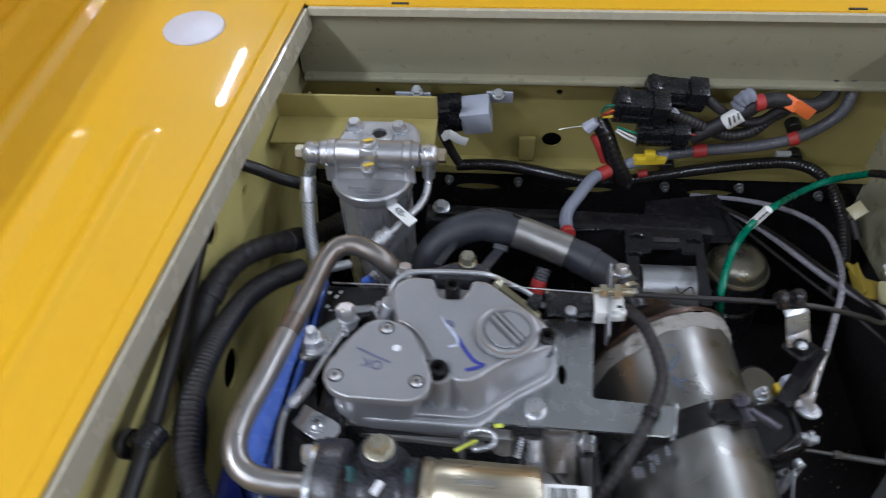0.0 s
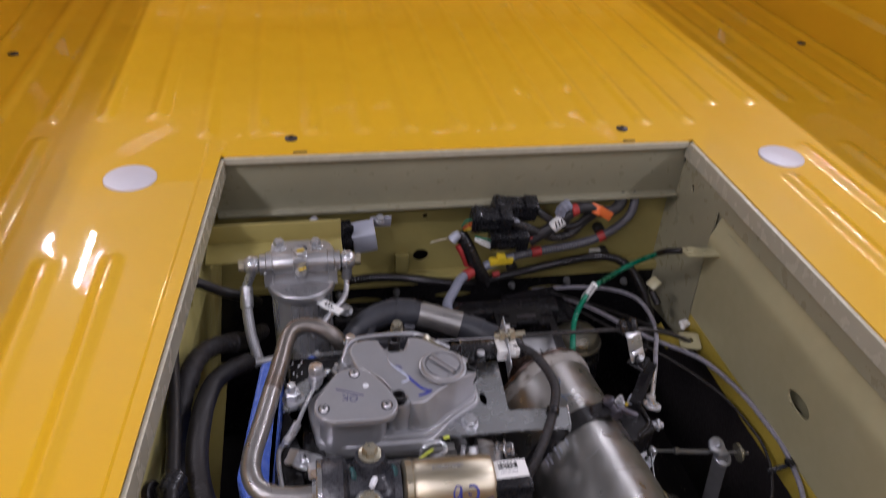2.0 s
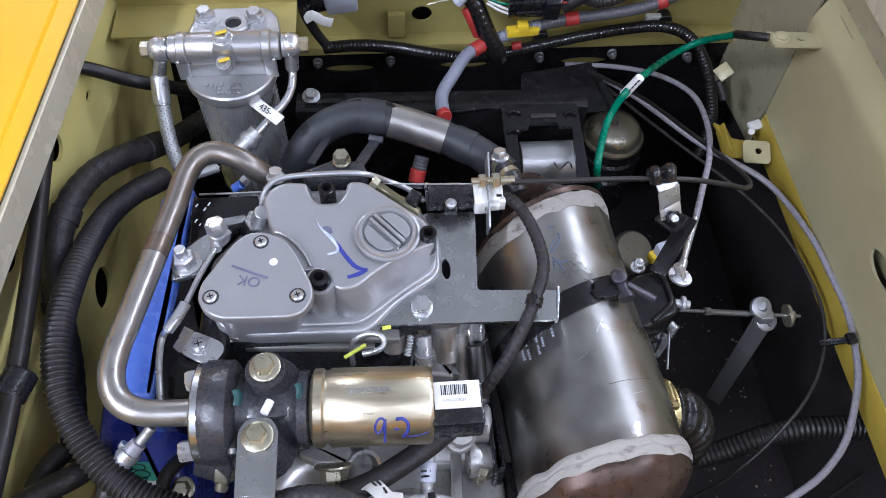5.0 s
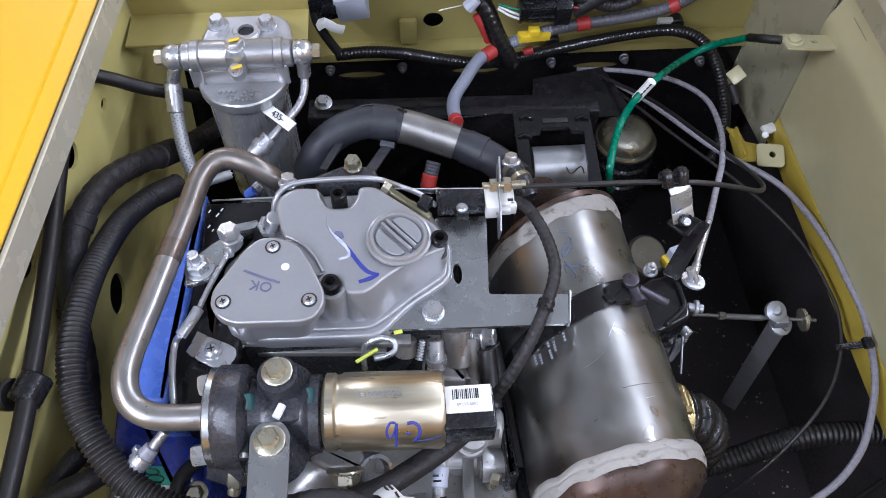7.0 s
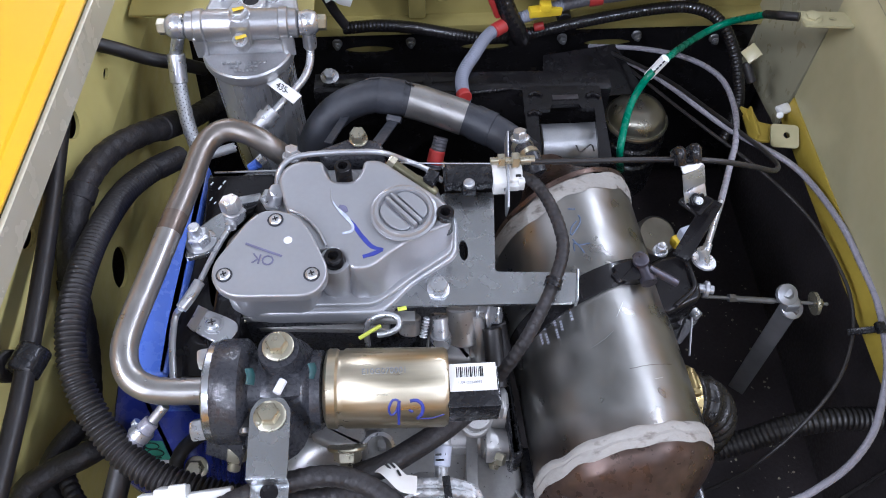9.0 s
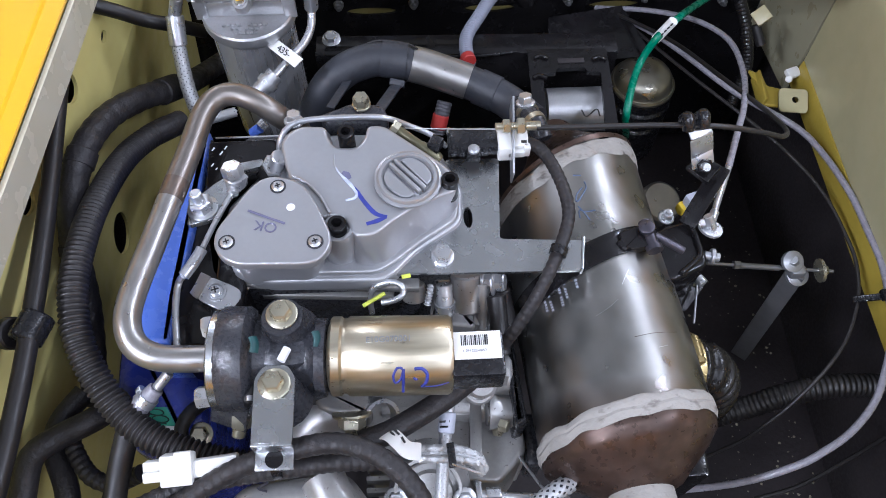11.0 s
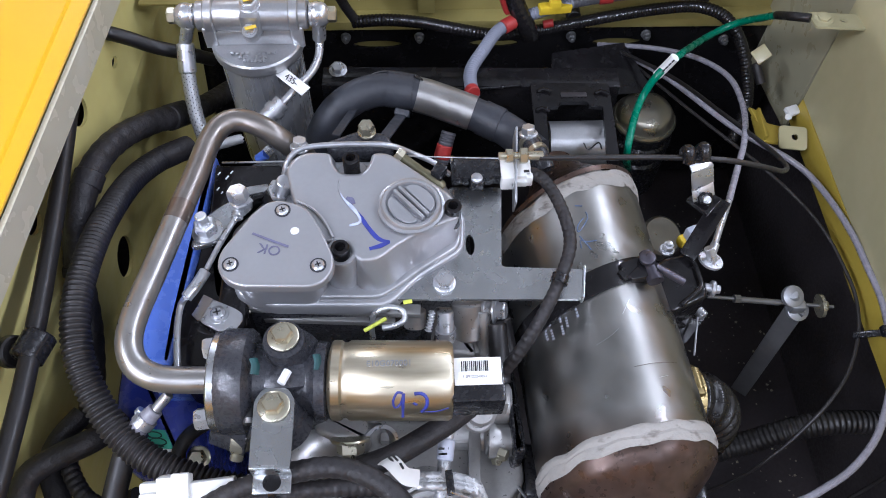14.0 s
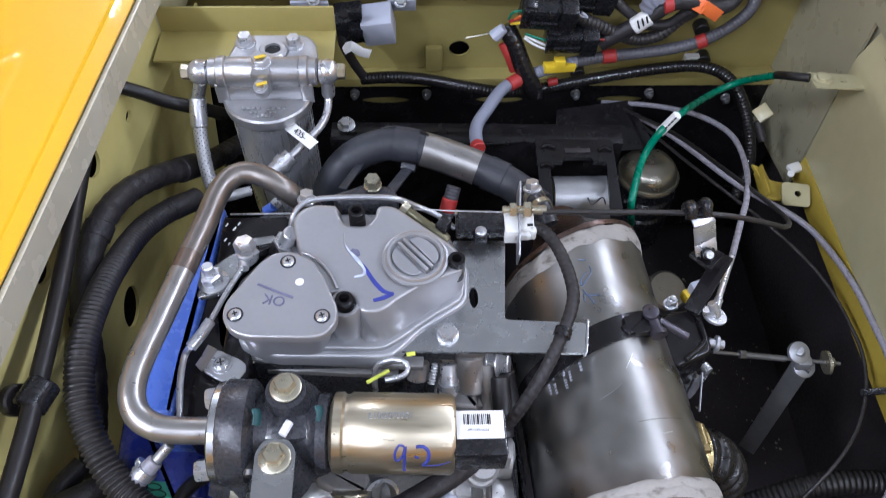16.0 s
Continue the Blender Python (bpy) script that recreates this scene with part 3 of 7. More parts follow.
# right side: an upper flange, a far panel and a recessed near panel with a crease
solo("flange_east", sheet([(-0.42, -0.026), (0.726, -0.026), (0.726, -0.052), (-0.42, -0.052)], (), 0.003, Matrix.Translation((RIGHT - 0.002, 0, 0)) @ YZ), "farprimer",
     "grey primed upright flange under the hatch edge", "flange", kind="structure")
solo("wall_east_far", sheet([(0.6185, -0.040), (0.752, -0.040), (0.752, -0.30), (0.6105, -0.28)], [(0.69, -0.06, 0.004, 0.006)], 0.003, Matrix.Translation((0.489, 0, 0)) @ YZ), "farprimer",
     "grey khaki primed far side panel of the bay", "bay wall", kind="structure")
def bend(profile, y0, y1, thick):
    """A bent sheet with this section in x and z, from y0 to y1 at each station; thickness goes towards +x."""
    bm = bmesh.new()
    rows = []
    for x, z, end in profile:
        rows.append([bm.verts.new((x, y0, z)), bm.verts.new((x, end, z)), bm.verts.new((x + thick, y0, z)), bm.verts.new((x + thick, end, z))])
    for a, b in zip(rows, rows[1:]):
        for u, v in ((0, 1), (1, 3), (3, 2), (2, 0)):
            bm.faces.new((a[u], a[v], b[v], b[u]))
    bmesh.ops.recalc_face_normals(bm, faces=bm.faces)
    return bm


solo("wall_east_near", joined(
    sheet([(-0.42, -0.100), (0.6095, -0.100), (0.601, -0.218), (-0.42, -0.218)], [(0.354, -0.150, 0.022, 0.011), (0.10, -0.15, 0.02, 0.01)], 0.003, Matrix.Translation((0.484, 0, 0)) @ YZ),
    bend([(0.484, -0.100, 0.6095), (0.4841, -0.094, 0.610), (0.4846, -0.0895, 0.6105), (0.4856, -0.0855, 0.611), (0.4872, -0.0815, 0.6112), (0.4890, -0.0775, 0.6115), (0.4985, -0.052, 0.6130)], -0.42, 0.61, 0.003)), "khaki",
     "khaki primed near side panel with a rounded crease and oval holes", "bay wall", kind="structure", smooth=50)
# foot coloured yellower than the wall for the light bounced onto it
solo("foot_east", joined(bar((0.4845, -0.42, -0.236), (0.4845, 0.601, -0.236), 0.004, 0.034, (0.05, 0, 1)), bar((0.488, -0.42, -0.2525), (0.488, 0.56, -0.2525), 0.010, 0.003)), "brightyellow",
     "foot of the side wall with bounced yellow light in its colour", "flange", kind="structure")
# black strip added so that the open seam shows as a shaded gap
solo("gap_shade_east", box((0.512, 0.60, -0.16), (0.012, 0.06, 0.24), 0.001), "blacktray", "dark strip added behind the panel seam as its shade", "bay wall", kind="structure")
solo("seam_patch", box((0.4985, 0.612, -0.062), (0.004, 0.040, 0.048), 0.001), "farprimer", "khaki plate behind the head of the panel seam", "bay wall", kind="structure")
solo("panel_slit", bar((0.4905, 0.583, -0.0655), (0.4905, 0.552, -0.0655), 0.0007, 0.0006, (-0.9, 0, 0.4), 0), "greyprimer", "short dark slit pressed in the side panel", "slit", kind="structure")
solo("wall_east_inner", box((0.516, 0.26, -0.155), (0.004, 0.50, 0.14), 0.001), "khaki", "khaki inner skin behind the oval holes", "bay wall", kind="structure")
# left side
def hole(p, ru, rv):
    return (p[1], p[2], ru, rv)


WEST = Matrix.Translation((left_edge(0) - 0.010, 0, 0)) @ Matrix.Rotation(radians(-4.86), 4, "Z") @ Matrix(((0, 0, 1, 0), (1, 0, 0, 0), (0, 1, 0, 0), (0, 0, 0, 1)))
FOLD = -0.110
LEAN, UNDER = (Matrix.Translation((0, FOLD, 0)) @ Matrix.Rotation(radians(a), 4, "X") @ Matrix.Translation((0, -FOLD, 0)) for a in (-4, 6.5))
fold_line = tube([(-0.42, FOLD, -0.0042), (0.634, FOLD, -0.0042)], 0.0042, 20)
bmesh.ops.transform(fold_line, matrix=WEST, verts=fold_line.verts)
solo("wall_west_bay", joined(
    sheet([(-0.42, FOLD), (0.634, FOLD), (0.634, -0.02), (-0.42, -0.02)], [hole((-0.2, 0.4544, -0.0578), 0.012, 0.012), hole((-0.195, 0.5266, -0.0768), 0.006, 0.004), hole((-0.205, 0.3497, -0.0553), 0.010, 0.009)], 0.003, WEST @ LEAN),
    sheet([(-0.42, FOLD), (0.728, FOLD), (0.728, -0.37), (-0.42, -0.37)], [hole((-0.21, 0.4197, -0.2200), 0.017, 0.026)], 0.003, WEST @ UNDER), fold_line), "khakiyellow",
     "khaki primed side wall of the engine bay with a fold and round holes", "bay wall", kind="structure", smooth=50)
solo("wall_west_corner", sheet([(0.638, -0.03), (0.750, -0.03), (0.750, -0.112), (0.638, -0.112)], (), 0.003, WEST @ Matrix.Translation((0, 0, -0.012))), "khaki",
     "khaki primed corner panel behind the side wall's end", "bay wall", kind="structure")
solo("ledge_west", box((-0.205, 0.15, -0.333), (0.04, 1.1, 0.005), 0.001), "olive", "olive yellow flange along the foot of the side wall", "flange", kind="structure")
solo("tray", box((0.13, 0.16, -0.565), (0.86, 1.27, 0.01), 0.002), "blacktray", "dusty black underbody sheet below the engine", "undertray", kind="structure")

# black panels added round the bay to block light, so its holes look dark
solo("light_block_west", box((-0.30, 0.16, -0.30), (0.01, 1.27, 0.54), 0.002), "blacktray", "added black panel beside the bay, blocking outside light", "body skin", kind="structure")
solo("light_block_east", box((0.56, 0.16, -0.30), (0.01, 1.27, 0.54), 0.002), "blacktray", "added black panel beside the bay, blocking outside light", "body skin", kind="structure")
solo("light_block_north", box((0.13, 0.80, -0.30), (0.87, 0.01, 0.54), 0.002), "blacktray", "added black panel behind the bay, blocking outside light", "body skin", kind="structure")
solo("light_block_south", box((0.13, -0.48, -0.30), (0.87, 0.01, 0.54), 0.002), "blacktray", "added black panel in front of the bay, blocking outside light", "body skin", kind="structure")

# the hall round the vehicle
solo("ground", box((0.2, 2, -0.9), (24, 24, 0.1), 0), "concrete", "smooth grey concrete hall floor", "hall floor", kind="structure")
solo("ceiling", box((0.2, 2, 4.05), (24, 24, 0.1), 0), "hallwall", "pale hall ceiling with tube lamps below it", "ceiling", kind="structure")
for i, (c, s) in enumerate((((0.2, 14, 1.6), (24, 0.1, 5)), ((0.2, -10, 1.6), (24, 0.1, 5)), ((12.2, 2, 1.6), (0.1, 24, 5)), ((-11.8, 2, 1.6), (0.1, 24, 5)))):
    solo("hall_wall_%d" % (i + 1), box(c, s, 0), "hallwall", "plain pale hall wall", "wall", kind="structure")

# ---- engine ----
engine = thing("engine", (0.03, 0.33, -0.54), "small grey single-cylinder diesel engine standing in the open bay", "engine")
cover_top = [(-0.0232, 0.3753, -0.022), (-0.0145, 0.3797, -0.022), (0.0012, 0.3785, -0.022), (0.0026, 0.3700, -0.022), (0.0080, 0.3602, -0.022), (0.0232, 0.3598, -0.022), (0.0284, 0.3690, -0.022), (0.0298, 0.3780, -0.022), (0.0411, 0.3776, -0.022), (0.0815, 0.3425, -0.022), (0.0880, 0.3326, -0.022), (0.0872, 0.3217, -0.022), (0.0805, 0.3201, -0.022), (0.0618, 0.3125, -0.022), (0.0452, 0.3016, -0.022), (0.038, 0.2949, -0.022), (0.0308, 0.2913, -0.022), (0.0208, 0.2915, -0.022), (0.0177, 0.2988, -0.022), (0.0143, 0.3052, -0.022), (0.0066, 0.3076, -0.022), (-0.0002, 0.3056, -0.022), (-0.0132, 0.3102, -0.022), (-0.0249, 0.3488, -0.022), (-0.0287, 0.3656, -0.022)]
cover_foot = [(-0.0335, 0.3988, -0.058), (-0.0212, 0.4028, -0.058), (-0.0003, 0.402, -0.058), (0.0016, 0.3935, -0.058), (0.0070, 0.3840, -0.058), (0.0222, 0.3836, -0.058), (0.0280, 0.3925, -0.058), (0.0302, 0.4019, -0.058), (0.0423, 0.4011, -0.058), (0.0874, 0.3627, -0.058), (0.0915, 0.3480, -0.058), (0.0903, 0.3318, -0.058), (0.0868, 0.3234, -0.058), (0.0655, 0.3075, -0.058), (0.0541, 0.2997, -0.058), (0.0449, 0.2911, -0.058), (0.0403, 0.2877, -0.058), (0.0335, 0.2849, -0.058), (0.0214, 0.2839, -0.058), (0.0108, 0.2841, -0.058), (-0.005, 0.2832, -0.058), (-0.0238, 0.285, -0.058), (-0.0402, 0.3019, -0.058), (-0.0375, 0.3678, -0.058), (-0.039, 0.3883, -0.058)]
for i in range(19, 24):
    cover_foot[i] = (cover_top[i][0], cover_top[i][1], -0.057)
part("cover_base", prism(rounded([(-0.0374, 0.3786, -0.052), (-0.0263, 0.396, -0.052), (0.0446, 0.3947, -0.052), (0.0925, 0.3451, -0.052), (0.0892, 0.3197, -0.052), (0.0654, 0.3039, -0.052), (0.045, 0.2878, -0.052), (0.0338, 0.2808, -0.052), (0.0069, 0.2815, -0.052), (-0.0413, 0.2826, -0.052), (-0.0582, 0.3032, -0.052)], 0.006), -0.0585, -0.0525, 0.002), "coverpaint", engine)
part("screw_boss", lathe([(0.0115, -0.056), (0.0108, -0.0245), (0.0100, -0.0228), (0.0078, -0.0228), (0.0074, -0.026)], ((0.0105, 0.2984, -0.026)[0], (0.0105, 0.2984, -0.026)[1], 0.0), seg=24), "coverpaint", engine)
cover = part("valve_cover", loft(*([(x, y, line[0][2]) for x, y in rounded(line, 0.0052, 4)] for line in (cover_foot, cover_top)), 0.0020), "coverpaint", engine, "grey painted valve cover with blue marker strokes")
base_line = [(-0.0362, 0.3816, -0.056), (-0.029, 0.3971, -0.056), (0.0779, 0.3846, -0.056), (0.0945, 0.3480, -0.056), (0.0932, 0.3235, -0.056), (0.0895, 0.3168, -0.056), (0.0603, 0.2975, -0.056), (0.0449, 0.2814, -0.056), (0.0366, 0.2765, -0.056), (-0.038, 0.2783, -0.056), (-0.0631, 0.2883, -0.056), (-0.0704, 0.3379, -0.056)]
part("cover_flange", prism(rounded(base_line, 0.006), -0.068, -0.0565, 0.003), "coverpaint", engine, "bright machined rim of the cover")
round_line = [(-0.0286, 0.3329, -0.012), (-0.0166, 0.3291, -0.012), (-0.0106, 0.325, -0.012), (-0.0027, 0.3121, -0.012), (0.0076, 0.2887, -0.012), (0.0076, 0.2786, -0.012), (0.0014, 0.27, -0.012), (-0.007, 0.2674, -0.012), (-0.0485, 0.2688, -0.012), (-0.0586, 0.2737, -0.012), (-0.0642, 0.2834, -0.012), (-0.0633, 0.294, -0.012), (-0.0452, 0.3239, -0.012), (-0.0372, 0.3313, -0.012)]
side_cover = part("round_cover", prism(rounded(round_line, 0.006, 3), -0.0185, -0.012, 0.0016), "coverpaint", engine, "rounded three-cornered grey cover plate")
neck_line = [(-0.0309, 0.3378, -0.022), (-0.0194, 0.3339, -0.022), (-0.0136, 0.3301, -0.022), (-0.0063, 0.3179, -0.022), (0.0034, 0.2957, -0.022), (0.0035, 0.2861, -0.022), (-0.0021, 0.2776, -0.022), (-0.0101, 0.2754, -0.022), (-0.05, 0.2768, -0.022), (-0.0595, 0.2814, -0.022), (-0.0648, 0.2906, -0.022), (-0.0638, 0.3006, -0.022), (-0.0468, 0.329, -0.022), (-0.0389, 0.3361, -0.022)]
mid = (sum(p[0] for p in neck_line) / len(neck_line), sum(p[1] for p in neck_line) / len(neck_line))
neck_line = [(mid[0] + (p[0] - mid[0]) * 0.87, mid[1] + (p[1] - mid[1]) * 0.87) for p in neck_line]
part("cover_neck", prism(rounded(neck_line, 0.006, 3), -0.062, -0.019), "coverpaint", engine)
for p in ((-0.0265, 0.324, -0.012), (-0.0557, 0.2844, -0.012), (-0.0019, 0.2824, -0.012)):
    part("screw_seat", lathe([(0.0052, 0.0), (0.0052, 0.0004)], p, seg=20), "castblack", side_cover)
    part("screw", lathe([(0.0040, 0.0004), (0.0040, 0.0008), (0.0028, 0.0018)], p, seg=16), "zinc", side_cover)
    part("cross_slot", joined(*(box((p[0], p[1], p[2] + 0.0019), (0.0036, 0.0009, 0.0004), 0, (0, 0, a)) for a in (20, 110))), "ink", side_cover)
part("screw_pocket", lathe([(0.0122, -0.045), (0.0122, -0.0385), (0.0112, -0.0375), (0.0005, -0.0375)], (0.0155, 0.3722, 0.0), seg=28), "coverpaint", engine, "flat seat in the cover's notch")
for p in ((0.0155, 0.3700, -0.026), (0.0105, 0.2984, -0.026), (0.0836, 0.3285, -0.026)):
    part("cap_screw", joined(lathe([(0.0058, -0.011), (0.0058, 0.009), (0.0051, 0.0096), (0.0034, 0.0096)], p, seg=24, caps=False), lathe([(0.0034, 0.0096), (0.0030, 0.0090), (0.0030, 0.0045), (0.0002, 0.0045)], p, seg=6, caps=False)), "black", cover, "black socket-head cap screw")
oc = (0.0562, 0.3309, -0.02)
cap = part("oil_cap", lathe([(0.0222, 0), (0.0222, 0.0016), (0.0205, 0.0022), (0.0200, 0.0034), (0.0190, 0.0044), (0.0172, 0.0044), (0.0165, 0.0034), (0.0160, 0.0012), (0.0005, 0.0012)], oc, seg=48), "coverpaint", cover, "round grey oil filler cap with a raised grip bar")
GRIP = Matrix.Translation(oc) @ Matrix.Rotation(radians(40), 4, "Z")
for sx in (-1, 1):
    moon = [(sx * (0.0052 + 0.0095 * math.sin(radians(a)) ** 0.7), -0.0128 * math.cos(radians(a))) for a in range(0, 181, 15)]
    pad = prism(rounded(moon, 0.001, 2), 0.0010, 0.0036, 0.0008)
    bmesh.ops.transform(pad, matrix=GRIP, verts=pad.verts)
    part("pad", pad, "coverpaint", cap)
for off in (-0.0021, 0.0021):
    ridge = box((off, 0, 0.0034), (0.0026, 0.0300, 0.0052), 0.0010)
    bmesh.ops.transform(ridge, matrix=GRIP, verts=ridge.verts)
    part("grip", ridge, "coverpaint", cap)
part("head_block", box((-0.004, 0.352, -0.125), (0.132, 0.135, 0.09), 0.006), "castblack", engine, "black painted cylinder head")
part("crankcase", box((0.02, 0.35, -0.335), (0.18, 0.20, 0.29), 0.02), "castblack", engine)
plate_out = [(0.0838, 0.3745, -0.06), (0.1227, 0.3737, -0.06), (0.1175, 0.3061, -0.06), (0.1746, 0.3025, -0.06), (0.1699, 0.2792, -0.06), (0.044, 0.2827, -0.06), (0.0402, 0.2923, -0.06), (0.08, 0.3277, -0.06)]
slot = (0.0968, 0.3245, -0.0595)
part("bracket_plate", sheet([(p[0], p[1]) for p in rounded(plate_out, 0.003, 3)], [(slot[0], slot[1], 0.0032, 0.0085)], 0.0025, Matrix.Translation((0, 0, -0.0595))), "platesteel", engine, "bright galvanised bracket plate")
part("plate_lip", bar((0.1754, 0.3057, -0.064), (0.1708, 0.2804, -0.064), 0.0022, 0.010), "platesteel", engine)
# bright satin arc laid along the cover's seam as its highlight
part("seam_highlight", tube([(-0.0191, 0.3378, -0.0205), (-0.0098, 0.3322, -0.0205), (-0.0008, 0.3212, -0.0205), (0.0053, 0.3079, -0.0205)], 0.0011, 6), "satin", cover)
part("plate_bolt", hexbolt((0.0775, 0.2942, -0.0595), (0, -0.05, 1), 0.0115, 0.006, 0.0078), "zinc", engine)

# ---- exhaust gas valve and its pipe ----
ep = thing("exhaust_pipe", (-0.1153, 0.3069, -0.05), "bent brushed steel exhaust pipe, heat tinted", "pipe")
part("pipe", tube([(-0.0242, 0.4175, -0.075), (-0.0365, 0.4087, -0.045), (-0.0494, 0.4125, -0.034), (-0.0646, 0.4169, -0.03), (-0.0773, 0.4138, -0.03), (-0.0856, 0.3992, -0.03), (-0.0916, 0.369, -0.03), (-0.0991, 0.3351, -0.03)], 0.0083, 20, 0.003), "pipedark", ep, "heat darkened upper bend")
part("pipe", tube([(-0.0991, 0.3351, -0.03), (-0.1076, 0.295, -0.03), (-0.1159, 0.2615, -0.032), (-0.1171, 0.2433, -0.034), (-0.1121, 0.2304, -0.037), (-0.1011, 0.2237, -0.04), (-0.0872, 0.2224, -0.043), (-0.064, 0.2226, -0.045)], 0.0083, 20, 0.003), "pipe", ep)
part("band", tube([(-0.0972, 0.3434, -0.03), (-0.0988, 0.336, -0.03), (-0.1004, 0.3288, -0.03)], 0.00845, 20), "heatband", ep, "brown heat band")
egr = thing("exhaust_valve", (0.02, 0.215, -0.09), "exhaust valve with black cast body and bronze solenoid can", "valve")
ax = (-0.0645, 0.2234, -0.047)
bx = (0.0791, 0.2197, -0.05)
axis = (Vector(bx) - Vector(ax)).normalized()
part("end_flange", joined(lathe([(0.0305, 0), (0.0315, 0.001), (0.0315, 0.006)], (-0.0661, 0.2244, -0.052), axis, 28)), "platesteel", egr, "bare steel end flange")
part("gasket", lathe([(0.0318, 0), (0.0318, 0.0016)], (-0.0606, 0.2242, -0.052), axis, 28), "rust", egr)
body = part("body", joined(lathe([(0.031, 0), (0.0325, 0.002), (0.0325, 0.017), (0.030, 0.020), (0.024, 0.022), (0.0215, 0.030), (0.0205, 0.052), (0.0225, 0.056), (0.0245, 0.058), (0.0245, 0.064), (0.020, 0.066)], (-0.062, 0.2246, -0.052), axis, 32),
            lathe([(0.020, -0.026), (0.0135, -0.008), (0.0125, -0.002), (0.0122, 0.0)], (-0.0214, 0.2371, -0.021), (0, 0, 1), 22), lathe([(0.020, -0.022), (0.0135, -0.008), (0.0125, -0.002), (0.0122, 0.0)], (-0.026, 0.1988, -0.0335), (0, 0, 1), 22), box((-0.0225, 0.2215, -0.042), (0.034, 0.026, 0.024), 0.0105)), "castblack", egr, "black cast iron valve body")
part("bolt", hexbolt((-0.0213, 0.2381, -0.02), (0, 0, 1), 0.0112, 0.0065, 0.0095), "gold", egr, "yellow passivated flange bolt")
part("bolt", hexbolt((-0.0256, 0.199, -0.0305), (0, 0, 1), 0.0112, 0.0065, 0.0095), "gold", egr, "yellow passivated flange bolt")
can = part("solenoid_can", lathe([(0.018, -0.002), (0.0235, 0.0), (0.0245, 0.001), (0.0245, 0.006), (0.0232, 0.0075), (0.0232, 0.0095), (0.0246, 0.0115), (0.0246, 0.0715), (0.023, 0.0740), (0.012, 0.0742)], (0.0051, 0.2224, -0.05), axis, 40), "brass", egr, "bronze tinted solenoid can")
pc = (0.0941, 0.2179, -0.034)
plug = part("plug", box((pc[0], pc[1] - 0.004, pc[2] - 0.013), (0.032, 0.028, 0.025), 0.002), "plasticblack", egr, "black connector housing")
part("sticker", box((pc[0], pc[1] + 0.001, pc[2]), (0.0285, 0.0175, 0.0008), 0), "paper", plug, "white bar code sticker")
sp = (-0.0257, 0.1992, -0.031)
stay = part("stay", joined(sheet(rounded([(-0.0115, -0.036), (0.0115, -0.036), (0.0118, 0.004), (0.007, 0.0115), (-0.007, 0.0115), (-0.0118, 0.004)], 0.003, 3), (), 0.0022, Matrix.Translation(sp)), box((sp[0], sp[1] - 0.0352, sp[2] - 0.006), (0.023, 0.0022, 0.014), 0.0006), box((sp[0], sp[1] - 0.0405, sp[2] - 0.0125), (0.022, 0.012, 0.0022), 0.0006)), "platesteel", egr, "bent zinc plated stay")
part("stay_hole", lathe([(0.0052, 0), (0.0052, 0.0004)], (sp[0], sp[1] - 0.0405, sp[2] - 0.0112), seg=20), "black", stay)

# ---- silencer ----
silencer = thing("silencer", (0.20, 0.30, -0.30), "stainless catalytic silencer can with white sealant bands", "silencer")
c0, c1 = Vector((0.1875, 0.42, -0.15)), Vector((0.2005, 0.20, -0.135))
d = (c1 - c0).normalized()
R = 0.0622
SIDE = d.cross(Vector((0, 0, 1))).normalized()
SIDE = SIDE if SIDE.x > 0 else -SIDE
UP = SIDE.cross(d) if SIDE.cross(d).z > 0 else d.cross(SIDE)


def barrel(stations, seg=56, wobble=0.0, caps=False):
    """A shell round the silencer's axis; each station has its distance along it, its slant to the side and its radius."""
    bm = bmesh.new()
    rings = []
    for h, slant, r in stations:
        row = []
        for i in range(seg):
            a = 2 * math.pi * i / seg
            k = h + slant * math.cos(a) + wobble * noise.noise(Vector((h * 90, math.cos(a) * 4, math.sin(a) * 4)))
            row.append(bm.verts.new(c0 + d * k + (SIDE * math.cos(a) + UP * math.sin(a)) * r))
        rings.append(row)
    for p, q in zip(rings, rings[1:]):
        for i in range(seg):
            bm.faces.new((p[i], p[(i + 1) % seg], q[(i + 1) % seg], q[i]))
    if caps:
        bm.faces.new(rings[0]), bm.faces.new(rings[-1])
    bmesh.ops.recalc_face_normals(bm, faces=bm.faces)
    return bm


part("shell", barrel([(0.019, -0.022, R), (0.08, -0.016, R), (0.16, -0.01, R), (0.241, -0.006, R)]), "canister", silencer, "dull stainless steel shell")
part("far_cone", barrel([(-0.045, 0.0, 0.020), (-0.022, -0.01, R * 0.45), (0.006, -0.022, R * 0.80), (0.012, -0.022, R * 0.95), (0.016, -0.022, R + 0.0012), (0.021, -0.022, R + 0.0012)]), "rust", silencer, "heat browned rolled rim and far cone")
part("near_cone", barrel([(0.241, -0.006, R), (0.247, -0.006, R * 0.985), (0.254, -0.005, R * 0.88), (0.272, 0, 0.030), (0.276, 0, 0.021)]), "rust", silencer, "heat browned end cone")
part("sealant", barrel([(0.2295, -0.006, R + 0.0002), (0.2310, -0.006, R + 0.0016), (0.2340, -0.006, R + 0.0020), (0.2355, -0.006, R + 0.0012), (0.2375, -0.006, R + 0.0020), (0.2420, -0.006, R + 0.0003)], 110, 0.003), "seal", silencer, "flaking white sealant band")
